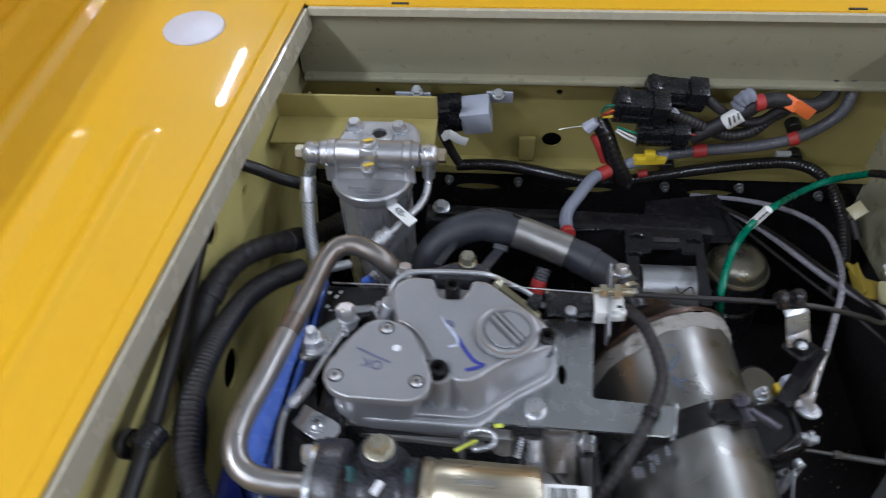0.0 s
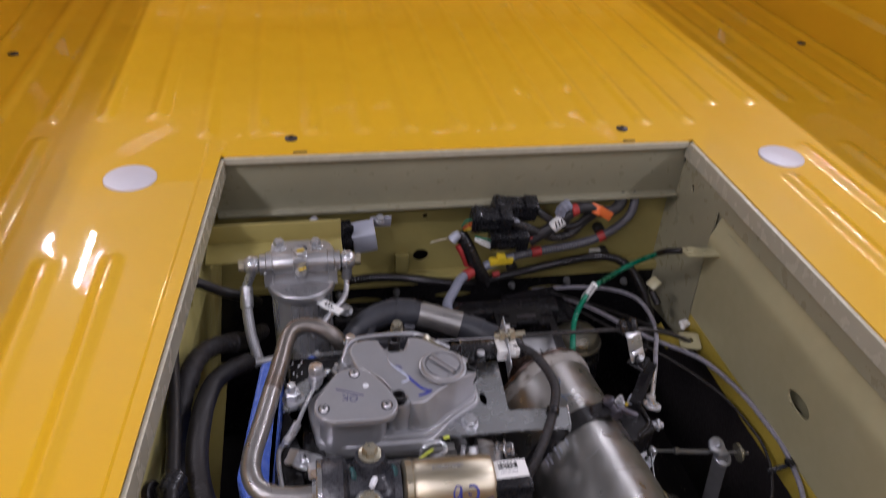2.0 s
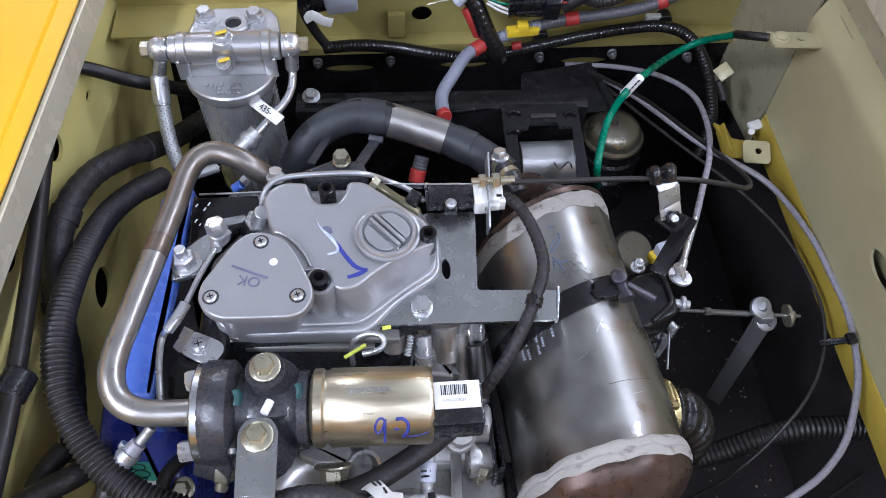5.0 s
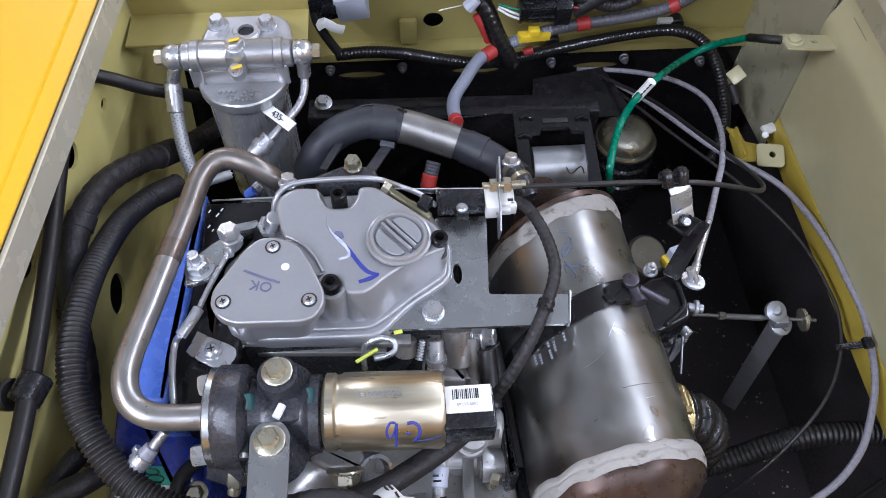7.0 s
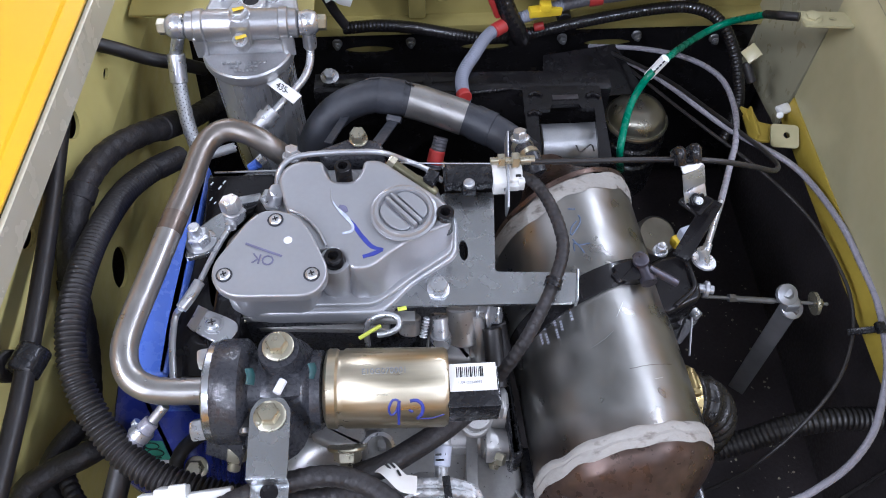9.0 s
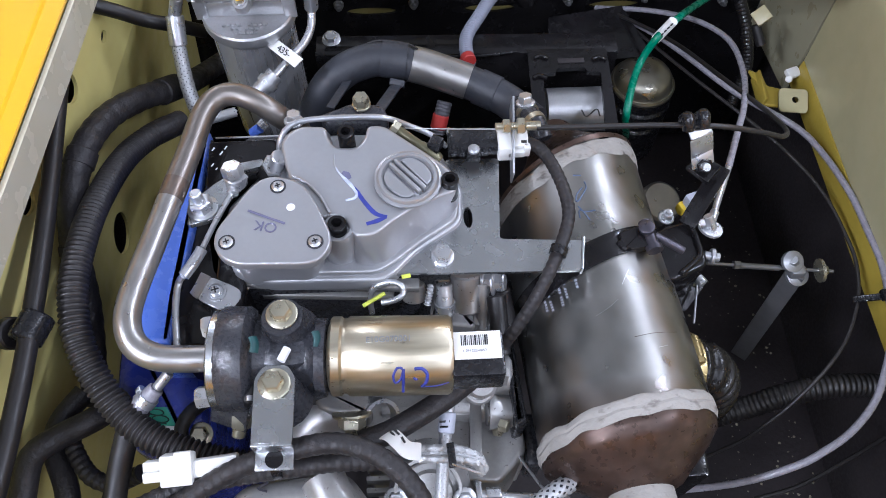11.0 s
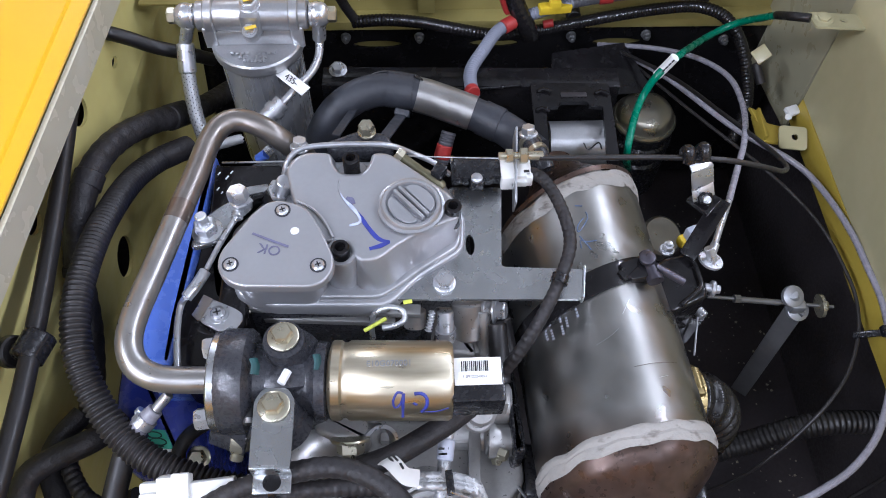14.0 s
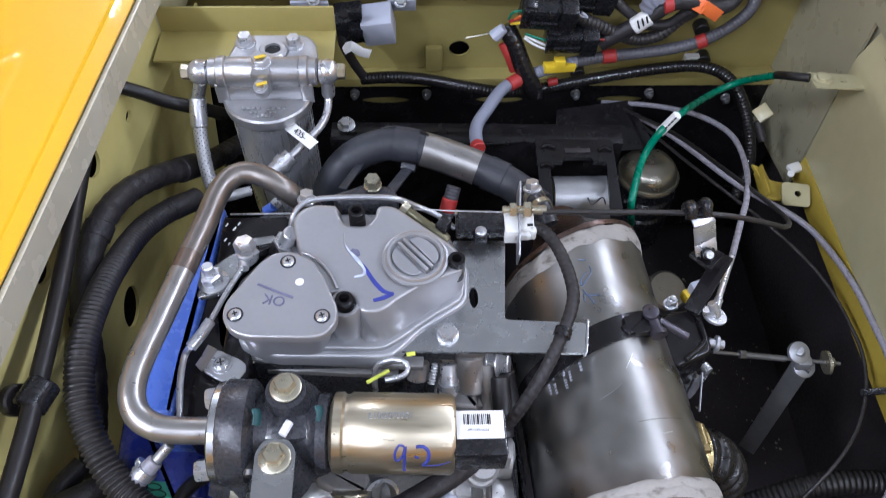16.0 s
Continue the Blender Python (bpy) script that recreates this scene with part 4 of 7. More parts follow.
part("sealant", barrel([(0.0205, -0.022, R + 0.0002), (0.0225, -0.022, R + 0.0018), (0.0300, -0.022, R + 0.0020), (0.0345, -0.022, R + 0.0014), (0.0375, -0.022, R + 0.0002)], 110, 0.0045), "seal", silencer, "flaking white sealant band")

# ---- fuel filter ----
ff = thing("fuel_filter", (-0.07, 0.535, -0.21), "cast aluminium fuel filter hung from a khaki bracket", "fuel filter")
fx, fy = -0.0695, 0.5345
part("bowl", lathe([(0.028, -0.205), (0.0345, -0.20), (0.0345, -0.070), (0.036, -0.067)], (fx, fy, 0), seg=36), "bowlsteel", ff, "plain aluminium filter bowl")
part("head", lathe([(0.036, -0.071), (0.0375, -0.069), (0.0385, -0.066), (0.0385, -0.059), (0.0372, -0.0575), (0.036, -0.0582), (0.001, -0.0578)], (fx, fy, 0), seg=40), "cast", ff)
part("port_bar", lathe([(0.010, -0.045), (0.0115, -0.044), (0.0115, -0.03), (0.0125, -0.028), (0.0125, 0.028), (0.0115, 0.03), (0.0115, 0.044), (0.010, 0.045)], (fx, fy, -0.0365), (1, 0, 0), 24), "cast", ff)
part("web", box((fx, fy + 0.002, -0.052), (0.066, 0.026, 0.016), 0.003), "cast", ff)
part("lug", prism(rounded([(fx - 0.042, fy + 0.02), (fx + 0.044, fy + 0.02), (fx + 0.038, fy + 0.056), (fx + 0.028, fy + 0.066), (fx - 0.022, fy + 0.066), (fx - 0.033, fy + 0.056)], 0.008), -0.062, -0.050, 0.003), "cast", ff)
part("boss_ring", lathe([(0.0125, -0.006), (0.0125, 0.0), (0.011, 0.0016), (0.0072, 0.0016), (0.0065, -0.002)], (fx + 0.002, fy + 0.040, -0.0466), seg=24, caps=False), "cast", ff)
for p in ((-0.0935, 0.588, -0.050), (-0.0505, 0.585, -0.050)):
    part("bolt", hexbolt(p, (0, 0, 1), 0.011, 0.007, 0.009), "zinc", ff)
part("bleed_screw", hexbolt((fx, fy - 0.002, -0.0250), (0, -0.15, 1), 0.013, 0.006, 0.0085), "zinc", ff)
for sx in (-1, 1):
    part("banjo", joined(ball((fx + sx * 0.053, fy, -0.0365), 0.0105, 16), ring((fx + sx * 0.0475, fy, -0.0365), (1, 0, 0), 0.0085, 0.0012, 0.002)), "zinc", ff, "zinc plated banjo union")
    part("banjo_head", hexbolt((fx + sx * 0.0615, fy, -0.0365), (sx, 0, 0), 0.0115, 0.0065), "gold", ff, "pale gold banjo bolt head")
fb = thing("filter_bracket", (-0.093, 0.63, -0.07), "khaki yellow sheet bracket carrying the fuel filter", "bracket")
part("face", box((-0.099, 0.630, -0.058), (0.163, 0.003, 0.030), 0.001), "olive", fb)
part("shelf", box((-0.099, 0.608, -0.0705), (0.163, 0.042, 0.003), 0.001), "olive", fb)

# ---- blue fan cowl ----
cowl = thing("fan_cowl", (-0.2207, 0.4928, -0.36), "blue enamelled fan cowl beside the engine", "fan cowl")
# the drum takes a darker copy of the cowl's blue, shade included
part("volute", prism(rounded([(-0.1620, 0.290), (-0.1000, 0.285), (-0.0960, 0.245), (-0.0905, 0.186), (-0.1300, 0.186), (-0.1520, 0.205), (-0.1600, 0.240)], 0.018, 8), -0.36, -0.130, 0.012, 6), "blueshaded", cowl, "lower drum of the cowl, its blue deepened for shade")
part("shroud", prism(rounded([(-0.0905, 0.414), (-0.0912, 0.365), (-0.0938, 0.3235), (-0.0968, 0.2988), (-0.1000, 0.2800), (-0.1005, 0.2425), (-0.1248, 0.2431), (-0.1324, 0.2653), (-0.1135, 0.4057)], 0.004, 4), -0.36, -0.0645, 0.0035, 4), "blue", cowl, "glossy rolled upper edge of the cowl")

# ---- small fittings on the engine ----
part("fuel_line", tube([(-0.0341, 0.3708, -0.045), (-0.031, 0.3769, -0.032), (-0.024, 0.3857, -0.028), (-0.0105, 0.3892, -0.027), (0.0213, 0.3902, -0.027), (0.042, 0.3918, -0.031), (0.0582, 0.3936, -0.043), (0.0739, 0.391, -0.051), (0.0855, 0.3838, -0.057)], 0.0021, 12), "satin", engine, "thin satin grey fuel line")
part("union", joined(rod((-0.0304, 0.361, -0.03), (-0.0367, 0.3624, -0.045), 0.0056), hexbolt((-0.0372, 0.3648, -0.047), (0, -0.3, 0.9), 0.014, 0.006)), "zinc", engine)
part("union_boot", rod((-0.041, 0.3661, -0.05), (-0.0452, 0.3619, -0.058), 0.0065), "rubber", engine)
part("union_bolt", hexbolt((-0.0245, 0.4015, -0.044), (0.1, 0.2, 1), 0.0095, 0.006, 0.0072), "zinc", engine)
part("stud_nut", hexbolt((0.0244, 0.4138, -0.042), (0, -0.1, 1), 0.0105, 0.0075, 0.0068), "gold", engine, "pale gold bolt on the manifold")
part("manifold_flange", prism(rounded([(-0.0074, 0.4082, -0.045), (0.0195, 0.4197, -0.045), (0.0406, 0.415, -0.045), (0.0448, 0.4003, -0.045), (-0.0007, 0.3985, -0.045)], 0.006), -0.075, -0.045, 0.003), "castblack", engine)
part("link_rod", lathe([(0.0030, 0.0), (0.0036, 0.001), (0.0036, 0.020), (0.0043, 0.021), (0.0043, 0.036), (0.0034, 0.038)], (0.0492, 0.3818, -0.031), Vector((0.0804, 0.3640, -0.045)) - Vector((0.0496, 0.3818, -0.030)), 16), "olivesteel", engine, "olive passivated governor link")
part("link_bolt", hexbolt((0.0506, 0.3810, -0.0315), Vector((-0.0308, 0.0178, 0.015)), 0.0095, 0.0055), "gold", engine, "pale capped end of the link")
part("link_clip", box((0.0763, 0.3718, -0.0375), (0.0085, 0.0105, 0.009), 0.001, (0, 0, -30)), "plasticblack", engine)
part("wire_clip", bar((-0.0814, 0.3939, -0.05), (-0.0272, 0.3908, -0.046), 0.0014, 0.0014), "zinc", engine)
part("stop_wire", tube([(0.0531, 0.3861, -0.036), (0.0854, 0.3824, -0.034), (0.1216, 0.3799, -0.033)], 0.0005, 6), "satin", engine)
sensor = part("sensor", joined(box((0.1045, 0.3800, -0.0475), (0.034, 0.017, 0.010), 0.0012), box((0.1000, 0.3880, -0.0465), (0.026, 0.004, 0.007), 0.0008), box((0.1035, 0.3705, -0.0485), (0.010, 0.010, 0.008), 0.0015), box((0.0885, 0.3800, -0.0475), (0.006, 0.020, 0.008), 0.001), box((0.0960, 0.3735, -0.0475), (0.005, 0.006, 0.009), 0.0008), box((0.1120, 0.3735, -0.0475), (0.005, 0.006, 0.009), 0.0008)), "plasticblack", engine, "black sensor housing")
part("tie_loop", tube([(0.0905, 0.3890, -0.046), (0.0865, 0.3895, -0.043), (0.0858, 0.3845, -0.042)], 0.0013, 8), "platesteel", sensor)
part("screw", joined(lathe([(0.0042, 0), (0.0042, 0.0020), (0.0030, 0.0030)], (0.1035, 0.3708, -0.0446), seg=18), hexbolt((0.1035, 0.3708, -0.0420), (0, 0, 1), 0.004, 0.0010)), "satin", sensor)
wplug = part("white_plug", joined(box((0.1260, 0.3775, -0.0475), (0.010, 0.020, 0.014), 0.0012), box((0.1365, 0.3780, -0.0475), (0.013, 0.015, 0.012), 0.0010), box((0.1415, 0.3710, -0.0465), (0.005, 0.005, 0.010), 0.0008), box((0.1340, 0.3695, -0.0480), (0.012, 0.004, 0.006), 0.0008)), "plasticwhite", engine, "white plastic wiring plug")
part("slot", box((0.1395, 0.3745, -0.0413), (0.004, 0.0022, 0.0004), 0), "ink", wplug)
part("upright_tab", bar((0.1302, 0.3520, -0.054), (0.1338, 0.4080, -0.038), 0.0016, 0.022), "satin", engine, "upright tab of the bracket plate")
part("adjuster", joined(rod((0.1190, 0.3822, -0.033), (0.1510, 0.3818, -0.033), 0.0027), hexbolt((0.1245, 0.3822, -0.033), (1, 0, 0), 0.0090, 0.0050), hexbolt((0.1345, 0.3820, -0.033), (1, 0, 0), 0.0105, 0.0055), rod((0.1400, 0.3820, -0.033), (0.1510, 0.3818, -0.033), 0.0034)), "gold", engine, "yellow passivated cable adjuster")
part("banjo_bolt", joined(hexbolt((-0.0597, 0.3458, -0.028), (-0.1, 0.3, 1), 0.0125, 0.008), rod((-0.0597, 0.3458, -0.028), (-0.061, 0.3468, -0.04), 0.007)), "zinc", engine)
part("banjo_clip", bar((-0.0571, 0.3425, -0.03), (-0.0523, 0.3471, -0.03), 0.006, 0.002), "zinc", engine)
part("stud_plate", prism(rounded([(-0.092, 0.3157, -0.042), (-0.0902, 0.3361, -0.042), (-0.0757, 0.3499, -0.042), (-0.0582, 0.3616, -0.042), (-0.0533, 0.3509, -0.042), (-0.0705, 0.3311, -0.042), (-0.0731, 0.3206, -0.042)], 0.004), -0.046, -0.042, 0.001), "platesteel", engine)
part("stud", hexbolt((-0.0816, 0.3285, -0.042), (-0.08, 0.08, 1), 0.0135, 0.008, 0.0105, 0.008), "zinc", engine, "zinc nut and washer on a stud")
part("return_line", tube([(-0.0618, 0.3462, -0.036), (-0.0614, 0.3380, -0.036), (-0.0663, 0.3262, -0.036), (-0.0720, 0.3129, -0.037), (-0.0783, 0.2970, -0.039)], 0.0019, 12, 0.003), "zinc", engine, "thin steel return line")
part("return_line", tube([(-0.0892, 0.2790, -0.042), (-0.0940, 0.2800, -0.050), (-0.0962, 0.2751, -0.053), (-0.0957, 0.2586, -0.054), (-0.0931, 0.2383, -0.056), (-0.0920, 0.2300, -0.060)], 0.0023, 12, 0.003), "zinc", engine, "thin steel return line")
part("line_ferrule", joined(rod((-0.0617, 0.3440, -0.036), (-0.0616, 0.3355, -0.036), 0.0034), ring((-0.0616, 0.3365, -0.036), (0, 1, 0), 0.0032, 0.0007, 0.0022)), "zinc", engine)
part("line_sleeve", tube([(-0.0790, 0.2966, -0.040), (-0.0837, 0.2872, -0.041), (-0.0894, 0.2784, -0.042)], 0.0038, 16, 0.003), "zinc", engine, "pressed steel sleeve")
part("line_tab", joined(prism(rounded([(-0.0788, 0.2890), (-0.0628, 0.2814), (-0.0579, 0.2775), (-0.0575, 0.2716), (-0.0621, 0.2649), (-0.0696, 0.2632), (-0.0863, 0.2729)], 0.0025, 4), -0.0665, -0.0645, 0.0006), loft([(-0.0788, 0.2890, -0.0665), (-0.0863, 0.2729, -0.0665), (-0.0972, 0.2830, -0.0735), (-0.0918, 0.2984, -0.0735)], [(-0.0788, 0.2890, -0.0645), (-0.0863, 0.2729, -0.0645), (-0.0969, 0.2837, -0.0715), (-0.0915, 0.2986, -0.0715)])), "zinc", engine, "folded zinc plated tab")
part("tab_screw", lathe([(0.0068, 0), (0.0068, 0.0010), (0.0052, 0.0011), (0.0050, 0.0028), (0.0034, 0.0042)], (-0.0740, 0.2772, -0.0645), seg=22), "zinc", engine, "cross-head screw")
part("side_tin", prism(rounded([(-0.0950, 0.4080), (-0.0880, 0.4080), (-0.0840, 0.3400), (-0.0800, 0.3160), (-0.0760, 0.2956), (-0.0670, 0.2902), (-0.0760, 0.2730), (-0.0740, 0.2420), (-0.1020, 0.2420), (-0.1020, 0.2780), (-0.0985, 0.2980), (-0.0960, 0.3235)], 0.003), -0.150, -0.0690, 0.002, 3), "black", engine, "glossy black tin beside the cylinder")
part("cross_slot", joined(*(box((-0.0740, 0.2772, -0.0602), (0.0050, 0.0010, 0.0004), 0, (0, 0, a)) for a in (15, 105))), "ink", engine)
part("base_bolt", hexbolt((-0.0605, 0.2909, -0.074), (0, -0.3, 1), 0.012, 0.006, 0.009), "gold", engine)
part("base_rail", bar((-0.0746, 0.2899, -0.074), (0.061, 0.2805, -0.074), 0.008, 0.006), "alloy", engine)
part("base_rail", bar((-0.0483, 0.2873, -0.09), (0.0431, 0.2815, -0.09), 0.006, 0.006), "alloy", engine)
part("rail_boss", rod((0.0572, 0.2875, -0.085), (0.0569, 0.2792, -0.095), 0.008), "alloy", engine)
part("dip_handle", tube([(0.0277, 0.2665, -0.085), (0.0276, 0.2709, -0.072), (0.0302, 0.2749, -0.064), (0.0402, 0.2772, -0.06), (0.0492, 0.2741, -0.06), (0.0499, 0.2683, -0.062), (0.0438, 0.2653, -0.064), (0.0355, 0.2648, -0.066)], 0.0021, 10), "zinc", engine, "bent wire dipstick handle")
part("dip_tip", rod((0.0234, 0.2611, -0.062), (0.0381, 0.2679, -0.058), 0.0014, 10), "limemark", engine, "yellow green paint on the dipstick")
part("spring", tube([(0.0691, 0.2787, -0.07), (0.0658, 0.2683, -0.08)], 0.0028, 8, rib=0.0012, pitch=0.0022), "zinc", engine)
part("spigot", joined(rod((0.0778, 0.281, -0.075), (0.0783, 0.2641, -0.09), 0.0058), ring((0.078, 0.2695, -0.085), (0, -0.5, -1), 0.0058, 0.0015, 0.006)), "zinc", engine)
part("side_casting", joined(rod((0.0957, 0.3012, -0.1), (0.0965, 0.2811, -0.12), 0.012), box((0.0995, 0.2833, -0.135), (0.050, 0.03, 0.03), 0.005), rod((0.0702, 0.2374, -0.13), (0.1236, 0.2357, -0.135), 0.016), rod((0.1065, 0.294, -0.1), (0.1085, 0.2528, -0.15), 0.006)), "alloy", engine, "bare alloy side casting")
part("side_bolt", hexbolt((0.1146, 0.2929, -0.1), (1, -0.2, 0.3), 0.012, 0.007, 0.01), "zinc", engine)
part("side_bolt", hexbolt((0.1125, 0.2805, -0.11), (1, -0.2, 0.3), 0.010, 0.007), "zinc", engine)
part("side_boot", rod((0.1159, 0.2824, -0.1), (0.1181, 0.245, -0.12), 0.007), "rubber", engine)
part("lower_bolt", hexbolt((0.1133, 0.1971, -0.13), (0.8, -0.4, 0.3), 0.008, 0.006), "gold", engine)
part("side_wall_plate", joined(prism(rounded([(-0.0855, 0.3909, -0.05), (-0.038, 0.391, -0.05), (-0.0364, 0.3695, -0.05), (-0.0594, 0.3576, -0.05), (-0.084, 0.3484, -0.05)], 0.003), -0.10, -0.050, 0.001)), "black", engine, "black plate flecked with white paint")
part("front_block", box((-0.066, 0.285, -0.10), (0.02, 0.05, 0.07), 0.003), "black", engine)
part("lug_plate", bar((-0.0613, 0.3651, -0.048), (-0.0457, 0.3711, -0.052), 0.007, 0.004), "platesteel", engine)

for p, s in (((-0.076, 0.38, -0.0495), 0.0016), ((-0.0733, 0.3699, -0.0495), 0.0011), ((-0.0781, 0.3665, -0.0495), 0.0010), ((-0.0733, 0.3846, -0.0495), 0.0014), ((-0.0821, 0.3837, -0.0495), 0.0014), ((-0.0813, 0.37, -0.0495), 0.0014)):
    part("paint_fleck", bar(moved(p, -s * 0.5, -s, 0), moved(p, s * 0.6, s, 0), s * 0.8, 0.0005), "whitemark", engine)

# marker strokes and dabs
def dab(name, pts, r, material, parent, label="", z=0.0):
    bm = tube([(p[0], p[1], p[2] + z) for p in pts], r, 6, 0.002, flat=1.0)
    for v in bm.verts:
        v.co.z = pts[0][2] + z + (v.co.z - pts[0][2] - z) * 0.05 if abs(pts[0][2] - pts[-1][2]) < 1e-4 else v.co.z
    return part(name, bm, material, parent, label)


def stroke(name, pts, material, parent, label="", thick=0.0004):
    """A flat mark of changing width: each point has its place and the half width there."""
    line = spline([Vector((p[0], p[1], p[3])) for p in pts], 0.0012)
    bm = bmesh.new()
    rows = []
    n = len(line) - 1
    for i, p in enumerate(line):
        t = (line[min(i + 1, n)] - line[max(i - 1, 0)]).normalized()
        f = i / n * (len(pts) - 1)
        k = min(int(f), len(pts) - 2)
        w = pts[k][2] + (pts[k + 1][2] - pts[k][2]) * (f - k)
        w *= 1 + 0.22 * noise.noise(p * 900)
        s = Vector((-t.y, t.x, 0)) * w
        rows.append([bm.verts.new(p + s), bm.verts.new(p - s), bm.verts.new(p + s - Vector((0, 0, thick))), bm.verts.new(p - s - Vector((0, 0, thick)))])
    for a, b in zip(rows, rows[1:]):
        for u, v in ((0, 1), (2, 0), (1, 3)):
            bm.faces.new((a[u], a[v], b[v], b[u]))
    bm.faces.new((rows[0][0], rows[0][2], rows[0][3], rows[0][1]))
    bm.faces.new((rows[-1][0], rows[-1][1], rows[-1][3], rows[-1][2]))
    bmesh.ops.recalc_face_normals(bm, faces=bm.faces)
    return part(name, bm, material, parent, label)


stroke("marker_stroke", [(0.0131, 0.3400, 0.0011, -0.0216), (0.0160, 0.3386, 0.0021, -0.0216), (0.0183, 0.3350, 0.0011, -0.0216)], "fadedink", cover)
stroke("marker_stroke", [(0.0200, 0.3290, 0.0008, -0.0217), (0.0224, 0.3255, 0.0013, -0.0217), (0.0274, 0.3166, 0.0014, -0.0217), (0.0337, 0.3080, 0.0015, -0.0217), (0.0384, 0.3053, 0.0014, -0.0217), (0.0420, 0.3044, 0.0011, -0.0217)], "marker", cover)
stroke("marker_stroke", [(0.0415, 0.3042, 0.0010, -0.0215), (0.0351, 0.3014, 0.0015, -0.0215), (0.0288, 0.2996, 0.0011, -0.0215)], "marker", cover)
stroke("paint_stroke", [(0.0089, 0.3441, 0.0003, -0.0214), (0.0116, 0.3388, 0.0007, -0.0214), (0.0183, 0.3304, 0.0014, -0.0214), (0.0222, 0.3238, 0.0009, -0.0214), (0.0217, 0.3196, 0.0009, -0.0214), (0.0156, 0.3178, 0.0008, -0.0214)], "palemark", cover)
part("cast_rim", tube([(0.0078, 0.3548, -0.0222), (0.0075, 0.3480, -0.0222), (0.0095, 0.3413, -0.0222)], 0.0006, 6), "satin", cover)
dab("marker_stroke", [(-0.0442, 0.3067, -0.0115), (-0.0325, 0.3013, -0.0115), (-0.0208, 0.2961, -0.0115)], 0.0009, "fadedink", side_cover)
part("white_dot", lathe([(0.0028, 0.0), (0.0026, 0.0003)], (-0.0178, 0.3081, -0.0119), seg=16), "whitemark", side_cover)

# writing on the round cover, solenoid and sticker
def writing(text, p, size, turn, material, parent, name, extra=0.0002):
    cu = bpy.data.curves.new("letters", "FONT")
    cu.body, cu.size, cu.align_x, cu.align_y, cu.extrude = text, size, "CENTER", "CENTER", extra
    tmp = bpy.data.objects.new("letters", cu)
    scene.collection.objects.link(tmp)
    dg = bpy.context.evaluated_depsgraph_get()
    me = bpy.data.meshes.new_from_object(tmp.evaluated_get(dg))
    bpy.data.objects.remove(tmp)
    bm = bmesh.new()
    bm.from_mesh(me)
    bpy.data.meshes.remove(me)
    bmesh.ops.transform(bm, matrix=Matrix.Translation(p) @ turn.to_4x4(), verts=bm.verts)
    return part(name, bm, material, parent)


writing("OK", (-0.0327, 0.2948, -0.0117), 0.010, Matrix.Rotation(radians(168), 3, "Z"), "fadedink", side_cover, "handwriting")

# ---- exhaust valve details ----
for p in ((-0.0628, 0.2398, -0.035), (-0.0682, 0.2024, -0.055)):
    part("flange_bolt", hexbolt(p, (-1, -0.1, 0.0), 0.012, 0.009, 0.0), "zinc", egr)
part("pipe_nut", lathe([(0.0125, 0), (0.0125, 0.009), (0.011, 0.011)], (-0.0693, 0.2229, -0.0455), axis, 6), "zinc", egr)
part("stud_nut", joined(hexbolt((-0.0530, 0.1960, -0.070), (-0.1, -0.75, -0.65), 0.0125, 0.010), rod((-0.0540, 0.1900, -0.075), (-0.0560, 0.1835, -0.080), 0.0042, 14)), "gold", egr, "nut on a stud below the flange")
part("slot", joined(box((-0.0424, 0.1985, -0.0415), (0.0065, 0.0130, 0.006), 0.0028), ), "ink", egr, "dark slot cast in the body")
part("slot_stud", rod((-0.0418, 0.1962, -0.0400), (-0.0416, 0.1930, -0.0405), 0.0022, 12), "zinc", egr)
part("outlet_neck", joined(rod((-0.0357, 0.2213, -0.05), (-0.038, 0.21, -0.09), 0.017), rod((-0.0116, 0.2228, -0.05), (-0.0104, 0.2205, -0.1), 0.014)), "castblack", egr)
for p in ((-0.0364, 0.2209, -0.0185), (-0.0017, 0.2268, -0.0285)):
    part("paint_dab", tube([moved(p, -0.001, 0.003, 0.0005), moved(p, 0.0005, -0.001, 0.0), moved(p, 0.0, -0.006, -0.0015)], 0.0030, 9, 0.001, flat=0.45), "teal", egr, "dull teal paint dab")
part("paint_dab", rod((-0.0224, 0.2123, -0.0285), (-0.0187, 0.2204, -0.0285), 0.0027, 8), "whitemark", egr, "white paint dab")
part("flange_leg", joined(bar((-0.0505, 0.2164, -0.05), (-0.0583, 0.1964, -0.08), 0.024, 0.022), bar((-0.0394, 0.2214, -0.045), (-0.0437, 0.2032, -0.066), 0.014, 0.020)), "castblack", egr)
CANX = (Vector((0.0051, 0.2224, -0.05)), axis)
cy = CANX[0].lerp(CANX[0] + axis, 0.037)
writing("E10G070001", tuple(cy + Vector((-0.001, 0.0005, 0.0250))), 0.0052, Matrix.Rotation(radians(0), 3, "X"), "satin", can, "stamped_number", 0.0005)
def on_can(*uv):
    """Places on the can's round side: metres along it, degrees over towards the front."""
    return [cy + axis * u + Vector((0, -math.sin(radians(v)), math.cos(radians(v)))) * 0.0242 for u, v in uv]


